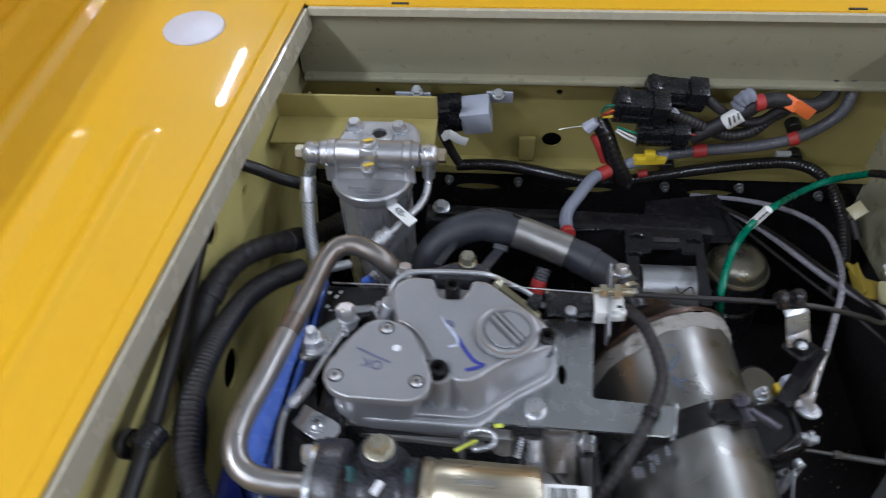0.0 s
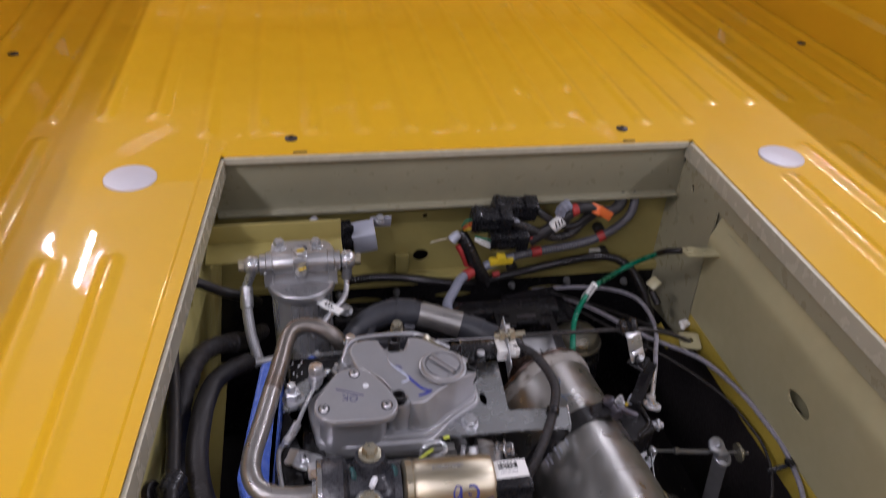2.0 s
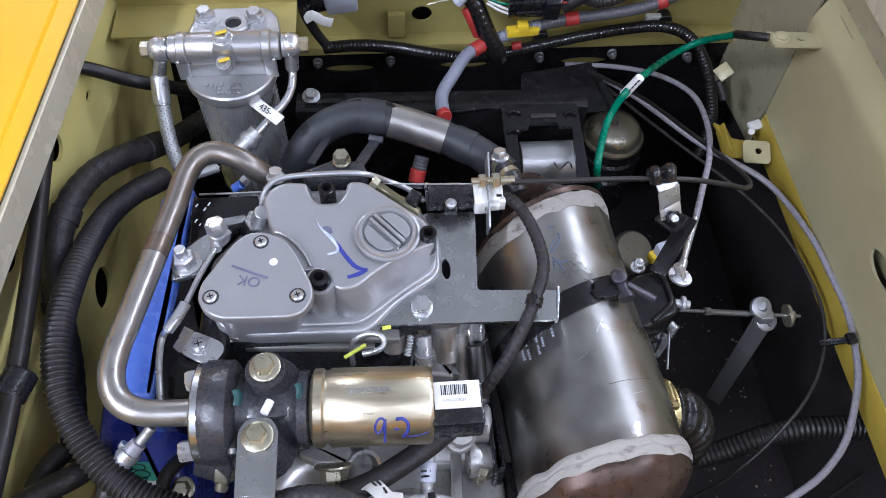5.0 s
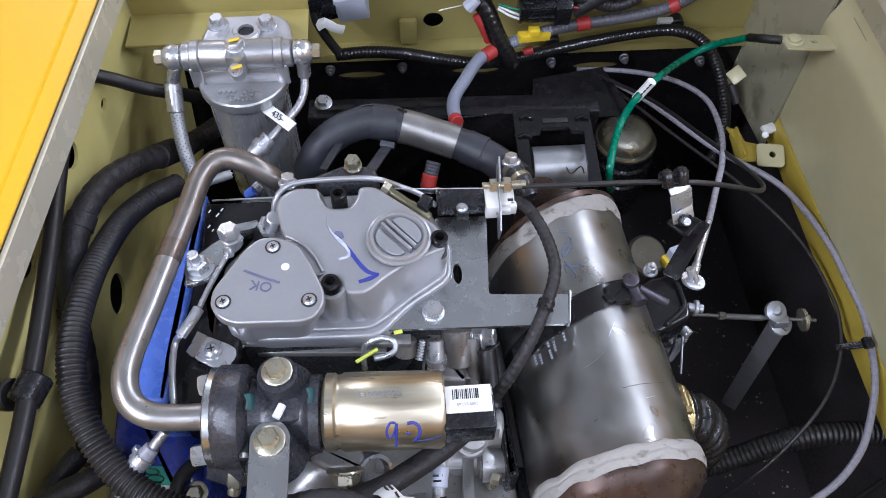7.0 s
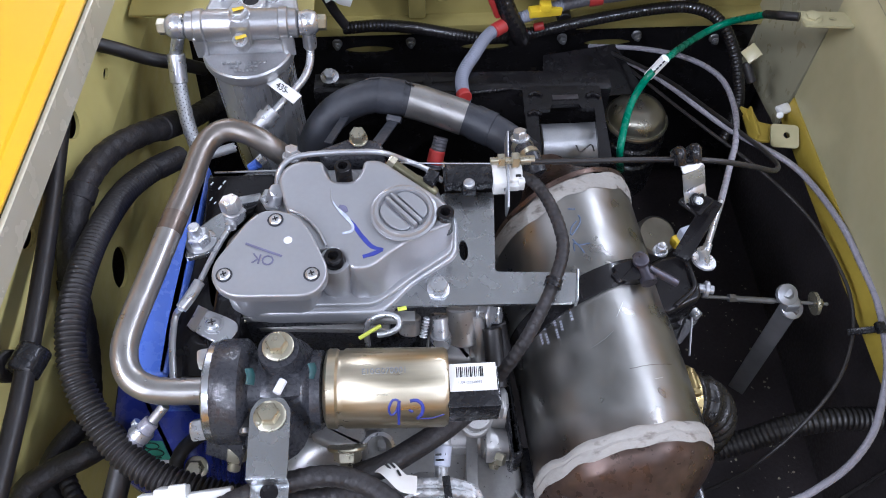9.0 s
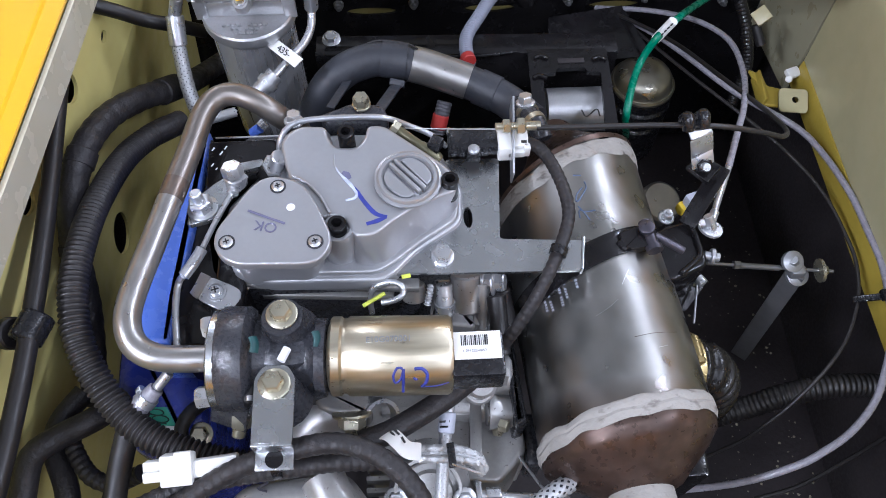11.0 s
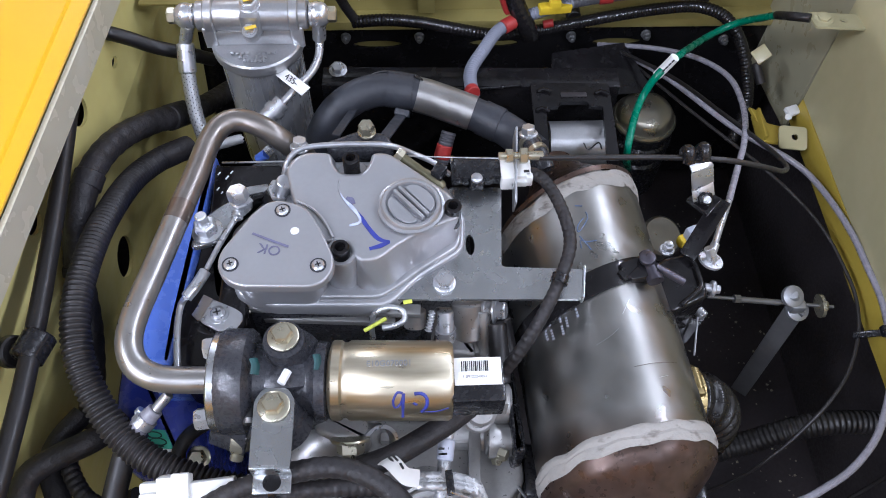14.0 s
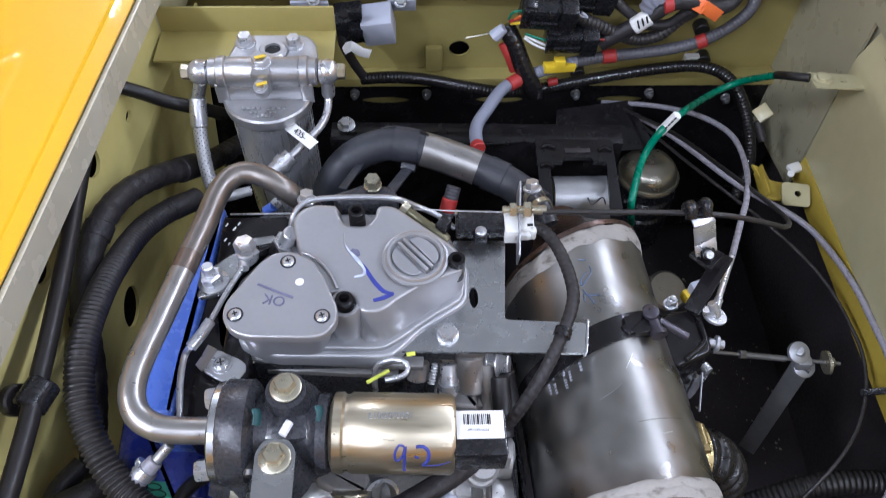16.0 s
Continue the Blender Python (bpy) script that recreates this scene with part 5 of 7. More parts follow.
for ink, wide in (
        (on_can((0.0067, 40), (0.0036, 39), (0.0010, 51), (0.0020, 63), (0.0051, 57), (0.0071, 41)), 0.0009),
        (on_can((0.0072, 40), (0.0067, 59), (0.0063, 84)), 0.0011),
        (on_can((0.0136, 41), (0.0175, 40), (0.0208, 47), (0.0206, 60), (0.0176, 71)), 0.0012),
        (on_can((0.0128, 54), (0.0142, 57), (0.0152, 56)), 0.0010),
        (on_can((0.0190, 71), (0.0265, 70), (0.0337, 63)), 0.0006)):
    part("marker_stroke", tube(ink, wide, 8, 0.0015), "marker", can, "hand-drawn blue marker stroke")
for i, w in enumerate((2, 1, 3, 1, 1, 2, 1, 3, 1, 2, 1, 1, 3, 2)):
    part("bar", box((pc[0] - 0.0096 + 0.00120 * i, pc[1] + 0.0042, pc[2] + 0.0006), (0.00035 * w, 0.0066, 0.0003), 0), "ink", plug)
writing("1-091222-0052", (pc[0] - 0.002, pc[1] - 0.0026, pc[2] + 0.0006), 0.0024, Matrix.Identity(3), "greycable", plug, "printed_number", 0.0001)
part("plug_foot", joined(lathe([(0.0115, -0.004), (0.0115, 0.002), (0.009, 0.004)], (0.1010, 0.2228, -0.112), (0, -0.6, 1), 22), box((0.1149, 0.2157, -0.085), (0.003, 0.006, 0.020), 0.0008)), "alloy", egr)

# ---- silencer strap and its bracket ----
part("strap", barrel([(0.108, -0.022, R + 0.0003), (0.108, -0.022, R + 0.0016), (0.128, -0.022, R + 0.0016), (0.128, -0.022, R + 0.0003)]), "black", silencer, "black steel clamping strap")
part("buckle", joined(prism(rounded([(0.2030, 0.3104), (0.2066, 0.3122), (0.2060, 0.3179), (0.2191, 0.3222), (0.2290, 0.3250), (0.2300, 0.3090), (0.2261, 0.3059), (0.2130, 0.3036), (0.2120, 0.3056), (0.2076, 0.3028)], 0.001, 2), -0.086, -0.0775, 0.001), bar((0.2285, 0.3250, -0.082), (0.2300, 0.3085, -0.082), 0.005, 0.014)), "black", silencer, "black folded buckle plate")
part("strap_bolt", joined(rod((0.2262, 0.3270, -0.079), (0.2292, 0.3060, -0.079), 0.0046), rod((0.2310, 0.3140, -0.077), (0.2520, 0.3040, -0.084), 0.0030), lathe([(0.0058, 0), (0.0058, 0.003), (0.0042, 0.004)], (0.2258, 0.3185, -0.0755), (-0.2, 0.1, 1), 20), lathe([(0.0060, 0), (0.0060, 0.004)], (0.2293, 0.3062, -0.079), (0.12, -1, 0), 16)), "screwblue", silencer, "clamp bolt, sleeve and nut")
bracket = thing("cable_bracket", (0.2862, 0.3523, -0.16), "black steel bracket holding the throttle cable beside the silencer", "bracket")
shell = [(0.2400, 0.3310), (0.2493, 0.3366), (0.2649, 0.3406), (0.2743, 0.3358), (0.2773, 0.3087), (0.2756, 0.3026), (0.2487, 0.2908), (0.2400, 0.2938)]
part("cheek", prism(rounded(shell, 0.003), -0.135, -0.1045, 0.003), "black", bracket, "black pressed steel box of the bracket")
part("rim", tube([(0.2650, 0.3385, -0.1035), (0.2705, 0.3330, -0.1030), (0.2718, 0.3200, -0.1030), (0.2722, 0.3116, -0.1030), (0.2680, 0.3060, -0.1030), (0.2540, 0.2955, -0.1035)], 0.0022, 10), "black", bracket, "raised black rim")
part("arm", bar((0.2655, 0.3345, -0.100), (0.2960, 0.3740, -0.082), 0.013, 0.004, (-0.4, -0.3, 0.8)), "black", bracket, "black flat arm")
part("stud", joined(rod((0.2770, 0.3135, -0.110), (0.2885, 0.3108, -0.110), 0.0035), rod((0.2815, 0.3125, -0.110), (0.2850, 0.3117, -0.110), 0.0062)), "satin", bracket)
part("stud", hexbolt((0.2556, 0.3480, -0.112), (0, 0.1, 1), 0.008, 0.005, 0.006, 0.003), "zinc", bracket)
part("cable_clip", joined(bar((0.2640, 0.3800, -0.0355), (0.2668, 0.3722, -0.0400), 0.018, 0.0016, (0.1, -0.3, 1)), bar((0.2667, 0.3728, -0.0400), (0.2722, 0.3700, -0.0580), 0.018, 0.0016, (0.2, -0.75, 0.35)), bar((0.2718, 0.3705, -0.0575), (0.2745, 0.3650, -0.0665), 0.018, 0.0016, (0.1, -0.5, 0.7))), "zinc", bracket, "bright folded cable clip")
part("nut_plate", prism(rounded([(0.2625, 0.3670), (0.2763, 0.3762), (0.2900, 0.3660), (0.2755, 0.3515)], 0.002), -0.072, -0.0685, 0.0008), "black", bracket, "black lozenge plate under the clip's nut")
part("clip_jaw", joined(tube([(0.2553, 0.3850, -0.036), (0.2556, 0.3806, -0.029), (0.2566, 0.3752, -0.036)], 0.0044, 20, 0.0015), tube([(0.2672, 0.3870, -0.036), (0.2672, 0.3828, -0.029), (0.2680, 0.3768, -0.036)], 0.0044, 20, 0.0015), bar((0.2556, 0.3775, -0.036), (0.2682, 0.3790, -0.036), 0.006, 0.006)), "plasticblack", bracket, "glossy black two-lobed cable jaw")
part("clip_bolt", hexbolt((0.2748, 0.3655, -0.0675), (-0.2, -0.55, 0.75), 0.0095, 0.0045, 0.0068), "black", bracket, "blackened nut")
part("clip_stud", rod((0.2742, 0.3635, -0.064), (0.2718, 0.3560, -0.0555), 0.0030, 14), "zinc", bracket)
part("pivot_pin", rod((0.2791, 0.3362, -0.09), (0.2844, 0.3301, -0.1), 0.0036), "zinc", bracket)
part("lower_link", joined(sheet(rounded([(0, 0), (0.024, 0.012), (0.027, 0.002), (0.010, -0.021), (0.000, -0.014)], 0.004), [(0.018, 0.003, 0.003, 0.003)], 0.003, Matrix.Translation((0.2640, 0.3075, -0.150)) @ pose(0, 0, 0, 30, 10, 0)), bar((0.252, 0.300, -0.135), (0.266, 0.308, -0.150), 0.02, 0.004)), "black", bracket, "dull black link plate")
part("cotter_pin", rod((0.2822, 0.3070, -0.148), (0.2745, 0.2764, -0.153), 0.0009, 8), "satin", bracket)
part("hinge_pin", rod((0.2846, 0.3142, -0.15), (0.2883, 0.3081, -0.15), 0.0045), "zinc", bracket)
elbow = thing("rubber_elbow", (0.3299, 0.2752, -0.25), "black ribbed rubber elbow clamped to the silencer's side", "rubber elbow")
ey = (0.2811, 0.2456, -0.165)[1]
part("bellows", tube([(0.236, ey, -0.160), (0.262, ey, -0.164), (0.282, ey - 0.002, -0.176), (0.294, ey - 0.004, -0.205), (0.297, ey - 0.005, -0.27)], 0.0245, 28, rib=0.0034, pitch=0.0095), "bellowrubber", elbow)
part("clamp", joined(ring((0.262, ey, -0.1645), (1, 0, -0.25), 0.0254, 0.0014, 0.0095), rod((0.2665, ey + 0.014, -0.1405), (0.2665, ey - 0.004, -0.1375), 0.0040), hexbolt((0.2665, ey - 0.004, -0.1375), (0, -1, 0.1), 0.007, 0.004), box((0.2650, ey + 0.006, -0.1415), (0.010, 0.012, 0.004), 0.001)), "clampbrass", elbow, "yellow passivated worm clamp")
part("tail_pipe", lathe([(0.0215, 0.0), (0.0225, 0.004), (0.0225, 0.05)], c0 + d * 0.270, d, 28), "seal", silencer, "outlet stub smeared with white sealant")
def on_shell(h, a):
    return c0 + d * h + (SIDE * math.cos(radians(a)) + UP * math.sin(radians(a))) * R


for pts in ([(0.0501, 97.8), (0.0514, 92.7)], [(0.0575, 91.6), (0.0633, 91.3), (0.0735, 98.2), (0.0742, 100.4), (0.0683, 98.8), (0.0628, 94.1)], [(0.0790, 99.9), (0.0865, 96.6), (0.0926, 94.5)], [(0.0845, 89.2), (0.0849, 95.9), (0.0825, 99.9), (0.0898, 100.6)]):
    part("marker_stroke", tube([on_shell(*p) for p in pts], 0.0006, 6, 0.002), "slateink", silencer, "faded blue marker scrawl")
for pts in ([(0.2010, 0.2760, -0.0768), (0.2080, 0.2880, -0.0785)], [(0.2250, 0.2310, -0.0800), (0.2180, 0.2290, -0.0778)], [(0.2150, 0.2160, -0.0762), (0.2120, 0.2230, -0.0760)]):
    part("scratch", tube(pts, 0.00022, 5), "zinc", silencer)
rows = (((0.1701, 0.2873, -0.0837), (0.1713, 0.2767, -0.0828), 4), ((0.163, 0.2839, -0.0873), (0.164, 0.269, -0.0863), 7), ((0.1594, 0.2821, -0.0897), (0.1606, 0.2663, -0.0884), 8),
        ((0.1521, 0.2826, -0.0958), (0.1542, 0.2649, -0.0936), 8), ((0.1494, 0.2796, -0.0986), (0.151, 0.2638, -0.0967), 7))
for a, b, n in rows:
    a, b = Vector(a), Vector(b)
    for i in range(n):
        if (i * 7 + n) % 5 == 4:
            continue
        p, q = a.lerp(b, i / n), a.lerp(b, (i + 0.62) / n)
        out = (p - (c0 + d * (p - c0).dot(d))).normalized()
        part("printed_bar", bar(p, q, 0.0018, 0.0003, out, 0), "plasticgrey", silencer, "pale printed bar")
for pts in ([(0.1797, 0.2537, -0.0783), (0.1893, 0.2590, -0.0766), (0.1964, 0.2648, -0.0765)], [(0.2020, 0.2359, -0.0747), (0.2169, 0.2393, -0.0776), (0.2357, 0.2431, -0.0876)]):
    part("scratch", tube(pts, 0.00016, 5), "satin" if pts[0][0] < 0.19 else "rust", silencer)

# ---- fuel filter plumbing ----
part("boss", joined(box((fx, fy - 0.003, -0.036), (0.016, 0.026, 0.022), 0.003), lathe([(0.0062, 0), (0.0062, 0.010)], (fx, fy - 0.016, -0.044), (0, -0.4, 1), 16)), "cast", ff)
part("bleed_screw", hexbolt((fx, fy - 0.020, -0.0345), (0, -0.4, 1), 0.008, 0.004), "zinc", ff)
for dx, dy, dz in ((0.001, -0.005, -0.0160), (0.002, -0.0225, -0.0290)):
    part("paint_dab", box((fx + dx, fy + dy, dz), (0.009, 0.006, 0.0008), 0.0003, (-20, 0, 20)), "yellowmark", ff, "yellow paint mark")
part("lug_hole", lathe([(0.0075, 0), (0.0075, 0.0006)], (fx + 0.002, fy + 0.040, -0.0478), seg=18), "black", ff)
for row, (n, w) in enumerate(((9, 0.0042), (6, 0.0040), (7, 0.0032))):
    for k in range(n):
        if (k * 5 + row * 3) % 7 == 6:
            continue
        part("cast_lettering", box((fx - 0.001 + (k - (n - 1) / 2) * w, fy - 0.0215 - 0.0044 * row, -0.0572), (w * 0.66, 0.0026, 0.0012), 0.0004), "cast", ff)
for sx in (-1, 1):
    part("collar", lathe([(0.0122, -0.004), (0.0134, -0.003), (0.0134, 0.003), (0.0122, 0.004)], (fx + sx * 0.034, fy, -0.0365), (1, 0, 0), 26), "cast", ff)
    part("gusset", prism(rounded([(fx + sx * 0.030, fy - 0.012), (fx + sx * 0.041, fy - 0.012), (fx + sx * 0.036, fy + 0.014), (fx + sx * 0.028, fy + 0.014)], 0.002), -0.060, -0.040, 0.002), "cast", ff)
hose_l = thing("braided_fuel_hose", (-0.125, 0.49, -0.10), "braided steel fuel hose with crimped ends", "hose")
part("crimp", joined(rod((-0.1225, 0.532, -0.043), (-0.1313, 0.5347, -0.066), 0.0052), rod((-0.1313, 0.5347, -0.066), (-0.1317, 0.5194, -0.085), 0.0075)), "zinc", hose_l, "bright crimped end")
part("core", tube([(-0.1319, 0.5208, -0.085), (-0.1303, 0.5079, -0.097), (-0.1279, 0.4952, -0.108), (-0.1239, 0.4831, -0.12), (-0.1195, 0.4720, -0.131)], 0.0056, 14), "castblack", hose_l)
tagged(part("braid", braided([(-0.1319, 0.5208, -0.085), (-0.1303, 0.5079, -0.097), (-0.1279, 0.4952, -0.108), (-0.1239, 0.4831, -0.12), (-0.1195, 0.4720, -0.131)], 0.0060, 8, 0.50), "braid", hose_l), kind="stuff")
tagged(part("braid_end", braided([(-0.1429, 0.4563, -0.115), (-0.128, 0.4627, -0.118), (-0.1107, 0.47, -0.122), (-0.0913, 0.4823, -0.128)], 0.0042, 7, 0.56), "braid", hose_l), kind="stuff")
hose_r = thing("steel_fuel_pipe", (-0.03, 0.51, -0.08), "bent bright steel fuel pipe with a crimped hose end", "fuel pipe")
part("pipe", tube([(-0.0165, 0.533, -0.041), (-0.0181, 0.5357, -0.06), (-0.0191, 0.5227, -0.07), (-0.0245, 0.5084, -0.074), (-0.0356, 0.4931, -0.076), (-0.0491, 0.4775, -0.08)], 0.0034, 12), "zinc", hose_r)
part("collar", rod((-0.0165, 0.533, -0.042), (-0.0183, 0.5345, -0.062), 0.0058), "zinc", hose_r)
part("ferrule", joined(rod((-0.0479, 0.48, -0.08), (-0.0635, 0.4676, -0.088), 0.0072), ring((-0.055, 0.4744, -0.084), Vector((-0.0635, 0.4676, -0.088)) - Vector((-0.0479, 0.48, -0.08)), 0.0072, 0.0016, 0.006)), "zinc", hose_r, "crimped ferrule")
tag = part("tag", bar((-0.0515, 0.5074, -0.072), (-0.0277, 0.4816, -0.07), 0.0098, 0.0006, (0.2, -0.5, 0.8), 0), "paper", hose_r, "white printed tag")
writing("435-", tuple(Vector((-0.0404, 0.4945, -0.0695))), 0.0076, Matrix.Rotation(radians(-42), 3, "Z") @ Matrix.Rotation(radians(32), 3, "X"), "ink", tag, "tag_number")

# ---- hoses and looms at the left ----
con = thing("corrugated_conduit", (-0.1637, 0.2406, -0.1), "thick black corrugated wiring conduit along the side wall", "conduit")
part("conduit", tube([(-0.1319, 0.4622, -0.115), (-0.1475, 0.4436, -0.105), (-0.1609, 0.4105, -0.09), (-0.1649, 0.3627, -0.07), (-0.1653, 0.3227, -0.058), (-0.1647, 0.2838, -0.055), (-0.1594, 0.2516, -0.06), (-0.148, 0.2255, -0.07), (-0.1303, 0.2019, -0.08), (-0.1069, 0.1848, -0.085), (-0.077, 0.1741, -0.09), (-0.0459, 0.1674, -0.095)], 0.0098, 20, rib=0.0016, pitch=0.0037), "conduit", con)
part("tape_end", tube([(-0.1316, 0.4634, -0.115), (-0.1401, 0.4506, -0.108), (-0.1466, 0.4436, -0.105)], 0.0096, 14), "tape", con, "taped conduit end")
taped = thing("taped_hose", (-0.1989, 0.4347, -0.1), "black hose wound with cloth tape", "hose")
for a, b in (((-0.1818, 0.399, -0.065), (-0.1847, 0.3856, -0.068)), ((-0.1448, 0.5133, -0.128), (-0.1514, 0.4909, -0.11)), ((-0.1923, 0.34, -0.1), (-0.1918, 0.3327, -0.106))):
    part("tape_wrap", rod(a, b, 0.0113, 18), "tape", taped, "extra turn of cloth tape")
part("hose", tube([(-0.1246, 0.6126, -0.2), (-0.1395, 0.5274, -0.14), (-0.1585, 0.4729, -0.095), (-0.1739, 0.4371, -0.075), (-0.1818, 0.399, -0.065), (-0.188, 0.3676, -0.075), (-0.1921, 0.339, -0.1), (-0.1908, 0.3025, -0.14), (-0.1957, 0.2488, -0.19)], 0.0102, 18, rib=0.0005, pitch=0.013), "tape", taped)
dh = thing("drain_hose", (-0.1803, 0.256, -0.043), "plain black rubber hose along the side wall", "hose")
part("tip", rod((-0.2032, 0.4607, -0.05), (-0.2013, 0.4452, -0.0495), 0.0054, 14, 0.0066), "conduit", dh)
part("hose", tube([(-0.2026, 0.4561, -0.05), (-0.1943, 0.3931, -0.047), (-0.188, 0.3425, -0.045), (-0.1829, 0.2888, -0.044), (-0.1803, 0.256, -0.043), (-0.1794, 0.216, -0.045), (-0.1821, 0.164, -0.05), (-0.1903, 0.1153, -0.06)], 0.0062, 14), "rubber", dh)
grom = thing("hose_clip", (-0.195, 0.245, -0.06), "black plastic clip with rubber knob holding a hose to the wall", "clip")
part("band", rod((-0.1833, 0.2392, -0.046), (-0.1774, 0.2574, -0.046), 0.0105, 16), "plasticblack", grom)
part("knob", joined(rod((-0.2003, 0.2497, -0.055), (-0.1933, 0.2482, -0.052), 0.0105, 18), rod((-0.194, 0.2482, -0.052), (-0.1813, 0.2487, -0.048), 0.0055, 12)), "rubber", grom)
solo("wall_pipe", tube([(-0.1919, 0.5319, -0.05), (-0.1766, 0.5349, -0.06), (-0.1587, 0.5398, -0.075), (-0.1349, 0.5468, -0.09), (-0.1215, 0.5602, -0.11)], 0.0060, 12), "rubber", "black rubber pipe end behind the filter", "pipe")
loom = thing("branch_loom", (-0.2027, 0.2117, -0.16), "black taped wiring loom branching along the side wall", "wiring loom")
part("branch", tube([(-0.1497, 0.2295, -0.13), (-0.1632, 0.2126, -0.12), (-0.1844, 0.2017, -0.12), (-0.201, 0.1889, -0.12), (-0.207, 0.1688, -0.13), (-0.2097, 0.1414, -0.14)], 0.0085, 12), "tape", loom)
part("branch", tube([(-0.183, 0.2387, -0.14), (-0.1958, 0.219, -0.14), (-0.197, 0.1998, -0.14), (-0.183, 0.1698, -0.14), (-0.1802, 0.1415, -0.15)], 0.0080, 12), "tape", loom)
part("branch", tube([(-0.1862, 0.2106, -0.13), (-0.1757, 0.1902, -0.13), (-0.1628, 0.175, -0.13), (-0.147, 0.1704, -0.13), (-0.1271, 0.1739, -0.12)], 0.0062, 12, rib=0.0006, pitch=0.005), "tape", loom)
drain = thing("vent_hose", (-0.1357, 0.1794, -0.11), "black hose pushed on a crimped steel end", "hose")
part("hose", tube([(-0.1209, 0.2063, -0.085), (-0.1279, 0.1979, -0.09), (-0.1339, 0.1805, -0.1), (-0.1386, 0.1612, -0.11), (-0.1418, 0.1348, -0.12)], 0.0075, 14), "rubber", drain)
part("sleeve", rod((-0.1088, 0.2161, -0.075), (-0.1248, 0.2034, -0.085), 0.0052, 16, 0.0072), "greycable", drain, "grey moulded sleeve")
part("clamp", joined(ring((-0.1165, 0.2105, -0.08), Vector((-0.1248, 0.2034, -0.085)) - Vector((-0.1088, 0.2161, -0.075)), 0.0062, 0.0012, 0.006), rod((-0.1208, 0.2146, -0.078), (-0.1179, 0.2168, -0.076), 0.003)), "zinc", drain, "bright hose clip")
part("stub", rod((-0.0997, 0.2235, -0.068), (-0.1088, 0.2161, -0.075), 0.0034, 12), "zinc", drain)
st = thing("green_sticker", (-0.1455, 0.2362, -0.2), "green and white sticker on the blue cowl", "sticker")
part("ground_colour", prism([(-0.1345, 0.2143), (-0.1334, 0.2222), (-0.1192, 0.2212), (-0.1108, 0.2072), (-0.1245, 0.2085)], -0.1300, -0.1292), "stickergreen", st)
part("white_edge", prism([(-0.1345, 0.2143), (-0.1245, 0.2085), (-0.1108, 0.2072), (-0.1082, 0.2012), (-0.1240, 0.2050), (-0.1350, 0.2105)], -0.1300, -0.1292), "paper", st)
for cx, cy, rx, ry in ((-0.1260, 0.2178, 0.0052, 0.0021), (-0.1225, 0.2128, 0.0058, 0.0024)):
    part("printed_loop", tube([(cx + rx * math.cos(a * math.pi / 6), cy + ry * math.sin(a * math.pi / 6) - 0.0008 * math.cos(a * math.pi / 6), -0.1290) for a in range(13)], 0.0005, 6, 0.001), "inkgreen", st)
part("printed_bar", bar((-0.1290, 0.2118, -0.1290), (-0.1180, 0.2092, -0.1290), 0.0010, 0.0003, (0, 0, 1), 0), "inkgreen", st)
lp = thing("looped_hose", (-0.098, 0.205, -0.135), "thin black hose looping beside the blue drum", "hose")
part("hose", tube([(-0.0840, 0.2260, -0.135), (-0.0889, 0.2223, -0.122), (-0.0975, 0.2128, -0.116), (-0.1031, 0.2020, -0.116), (-0.1030, 0.1900, -0.122), (-0.0990, 0.1780, -0.135)], 0.0050, 12), "rubber", lp)
part("nut", hexbolt((-0.0914, 0.1994, -0.124), (0, -0.4, 1), 0.010, 0.006, 0.008), "gold", lp, "passivated nut on a stud")

# ---- low at the camera's side ----
arch = thing("arched_loom", (-0.0055, 0.1606, -0.06), "black taped loom arching before the engine, with zip tie", "wiring loom")
part("loom", tube([(-0.104, 0.1339, -0.075), (-0.0791, 0.1447, -0.065), (-0.0512, 0.1566, -0.055), (-0.0242, 0.164, -0.05), (0.0025, 0.1679, -0.048), (0.0225, 0.1643, -0.048), (0.0405, 0.1539, -0.05), (0.0533, 0.1407, -0.055), (0.0624, 0.123, -0.06)], 0.0064, 16, rib=0.0004, pitch=0.006), "tape", arch)
part("loom", tube([(-0.1118, 0.1424, -0.075), (-0.0851, 0.1521, -0.072), (-0.0511, 0.1568, -0.07), (-0.0205, 0.1597, -0.07), (0.0067, 0.1623, -0.072), (0.0376, 0.1635, -0.08)], 0.0058, 14, rib=0.0005, pitch=0.005), "tape", arch)
part("zip_tie", joined(ring((-0.0285, 0.1621, -0.056), Vector((1, 0.25, 0)), 0.0105, 0.0012, 0.0045), box((-0.0274, 0.1667, -0.043), (0.006, 0.006, 0.006), 0.001)), "plasticblack", arch, "black zip tie")
wc = thing("white_connector", (-0.0822, 0.1617, -0.07), "white plastic wiring connector lying on the looms", "connector")
part("shell", box((-0.0841, 0.1599, -0.058), (0.0185, 0.018, 0.012), 0.0012, (25, 0, 3)), "plasticwhite", wc)
part("plug_end", joined(box((-0.0973, 0.1626, -0.058), (0.013, 0.0062, 0.009), 0.0012, (25, 0, 3)), box((-0.0966, 0.1565, -0.058), (0.013, 0.0062, 0.009), 0.0012, (25, 0, 3))), "plasticwhite", wc)
part("socket_end", box((-0.0647, 0.1615, -0.06), (0.030, 0.010, 0.009), 0.0012, (25, 0, 6)), "plasticwhite", wc)
part("latch", box((-0.0801, 0.1657, -0.051), (0.010, 0.005, 0.004), 0.0008, (25, 0, 3)), "plasticwhite", wc)
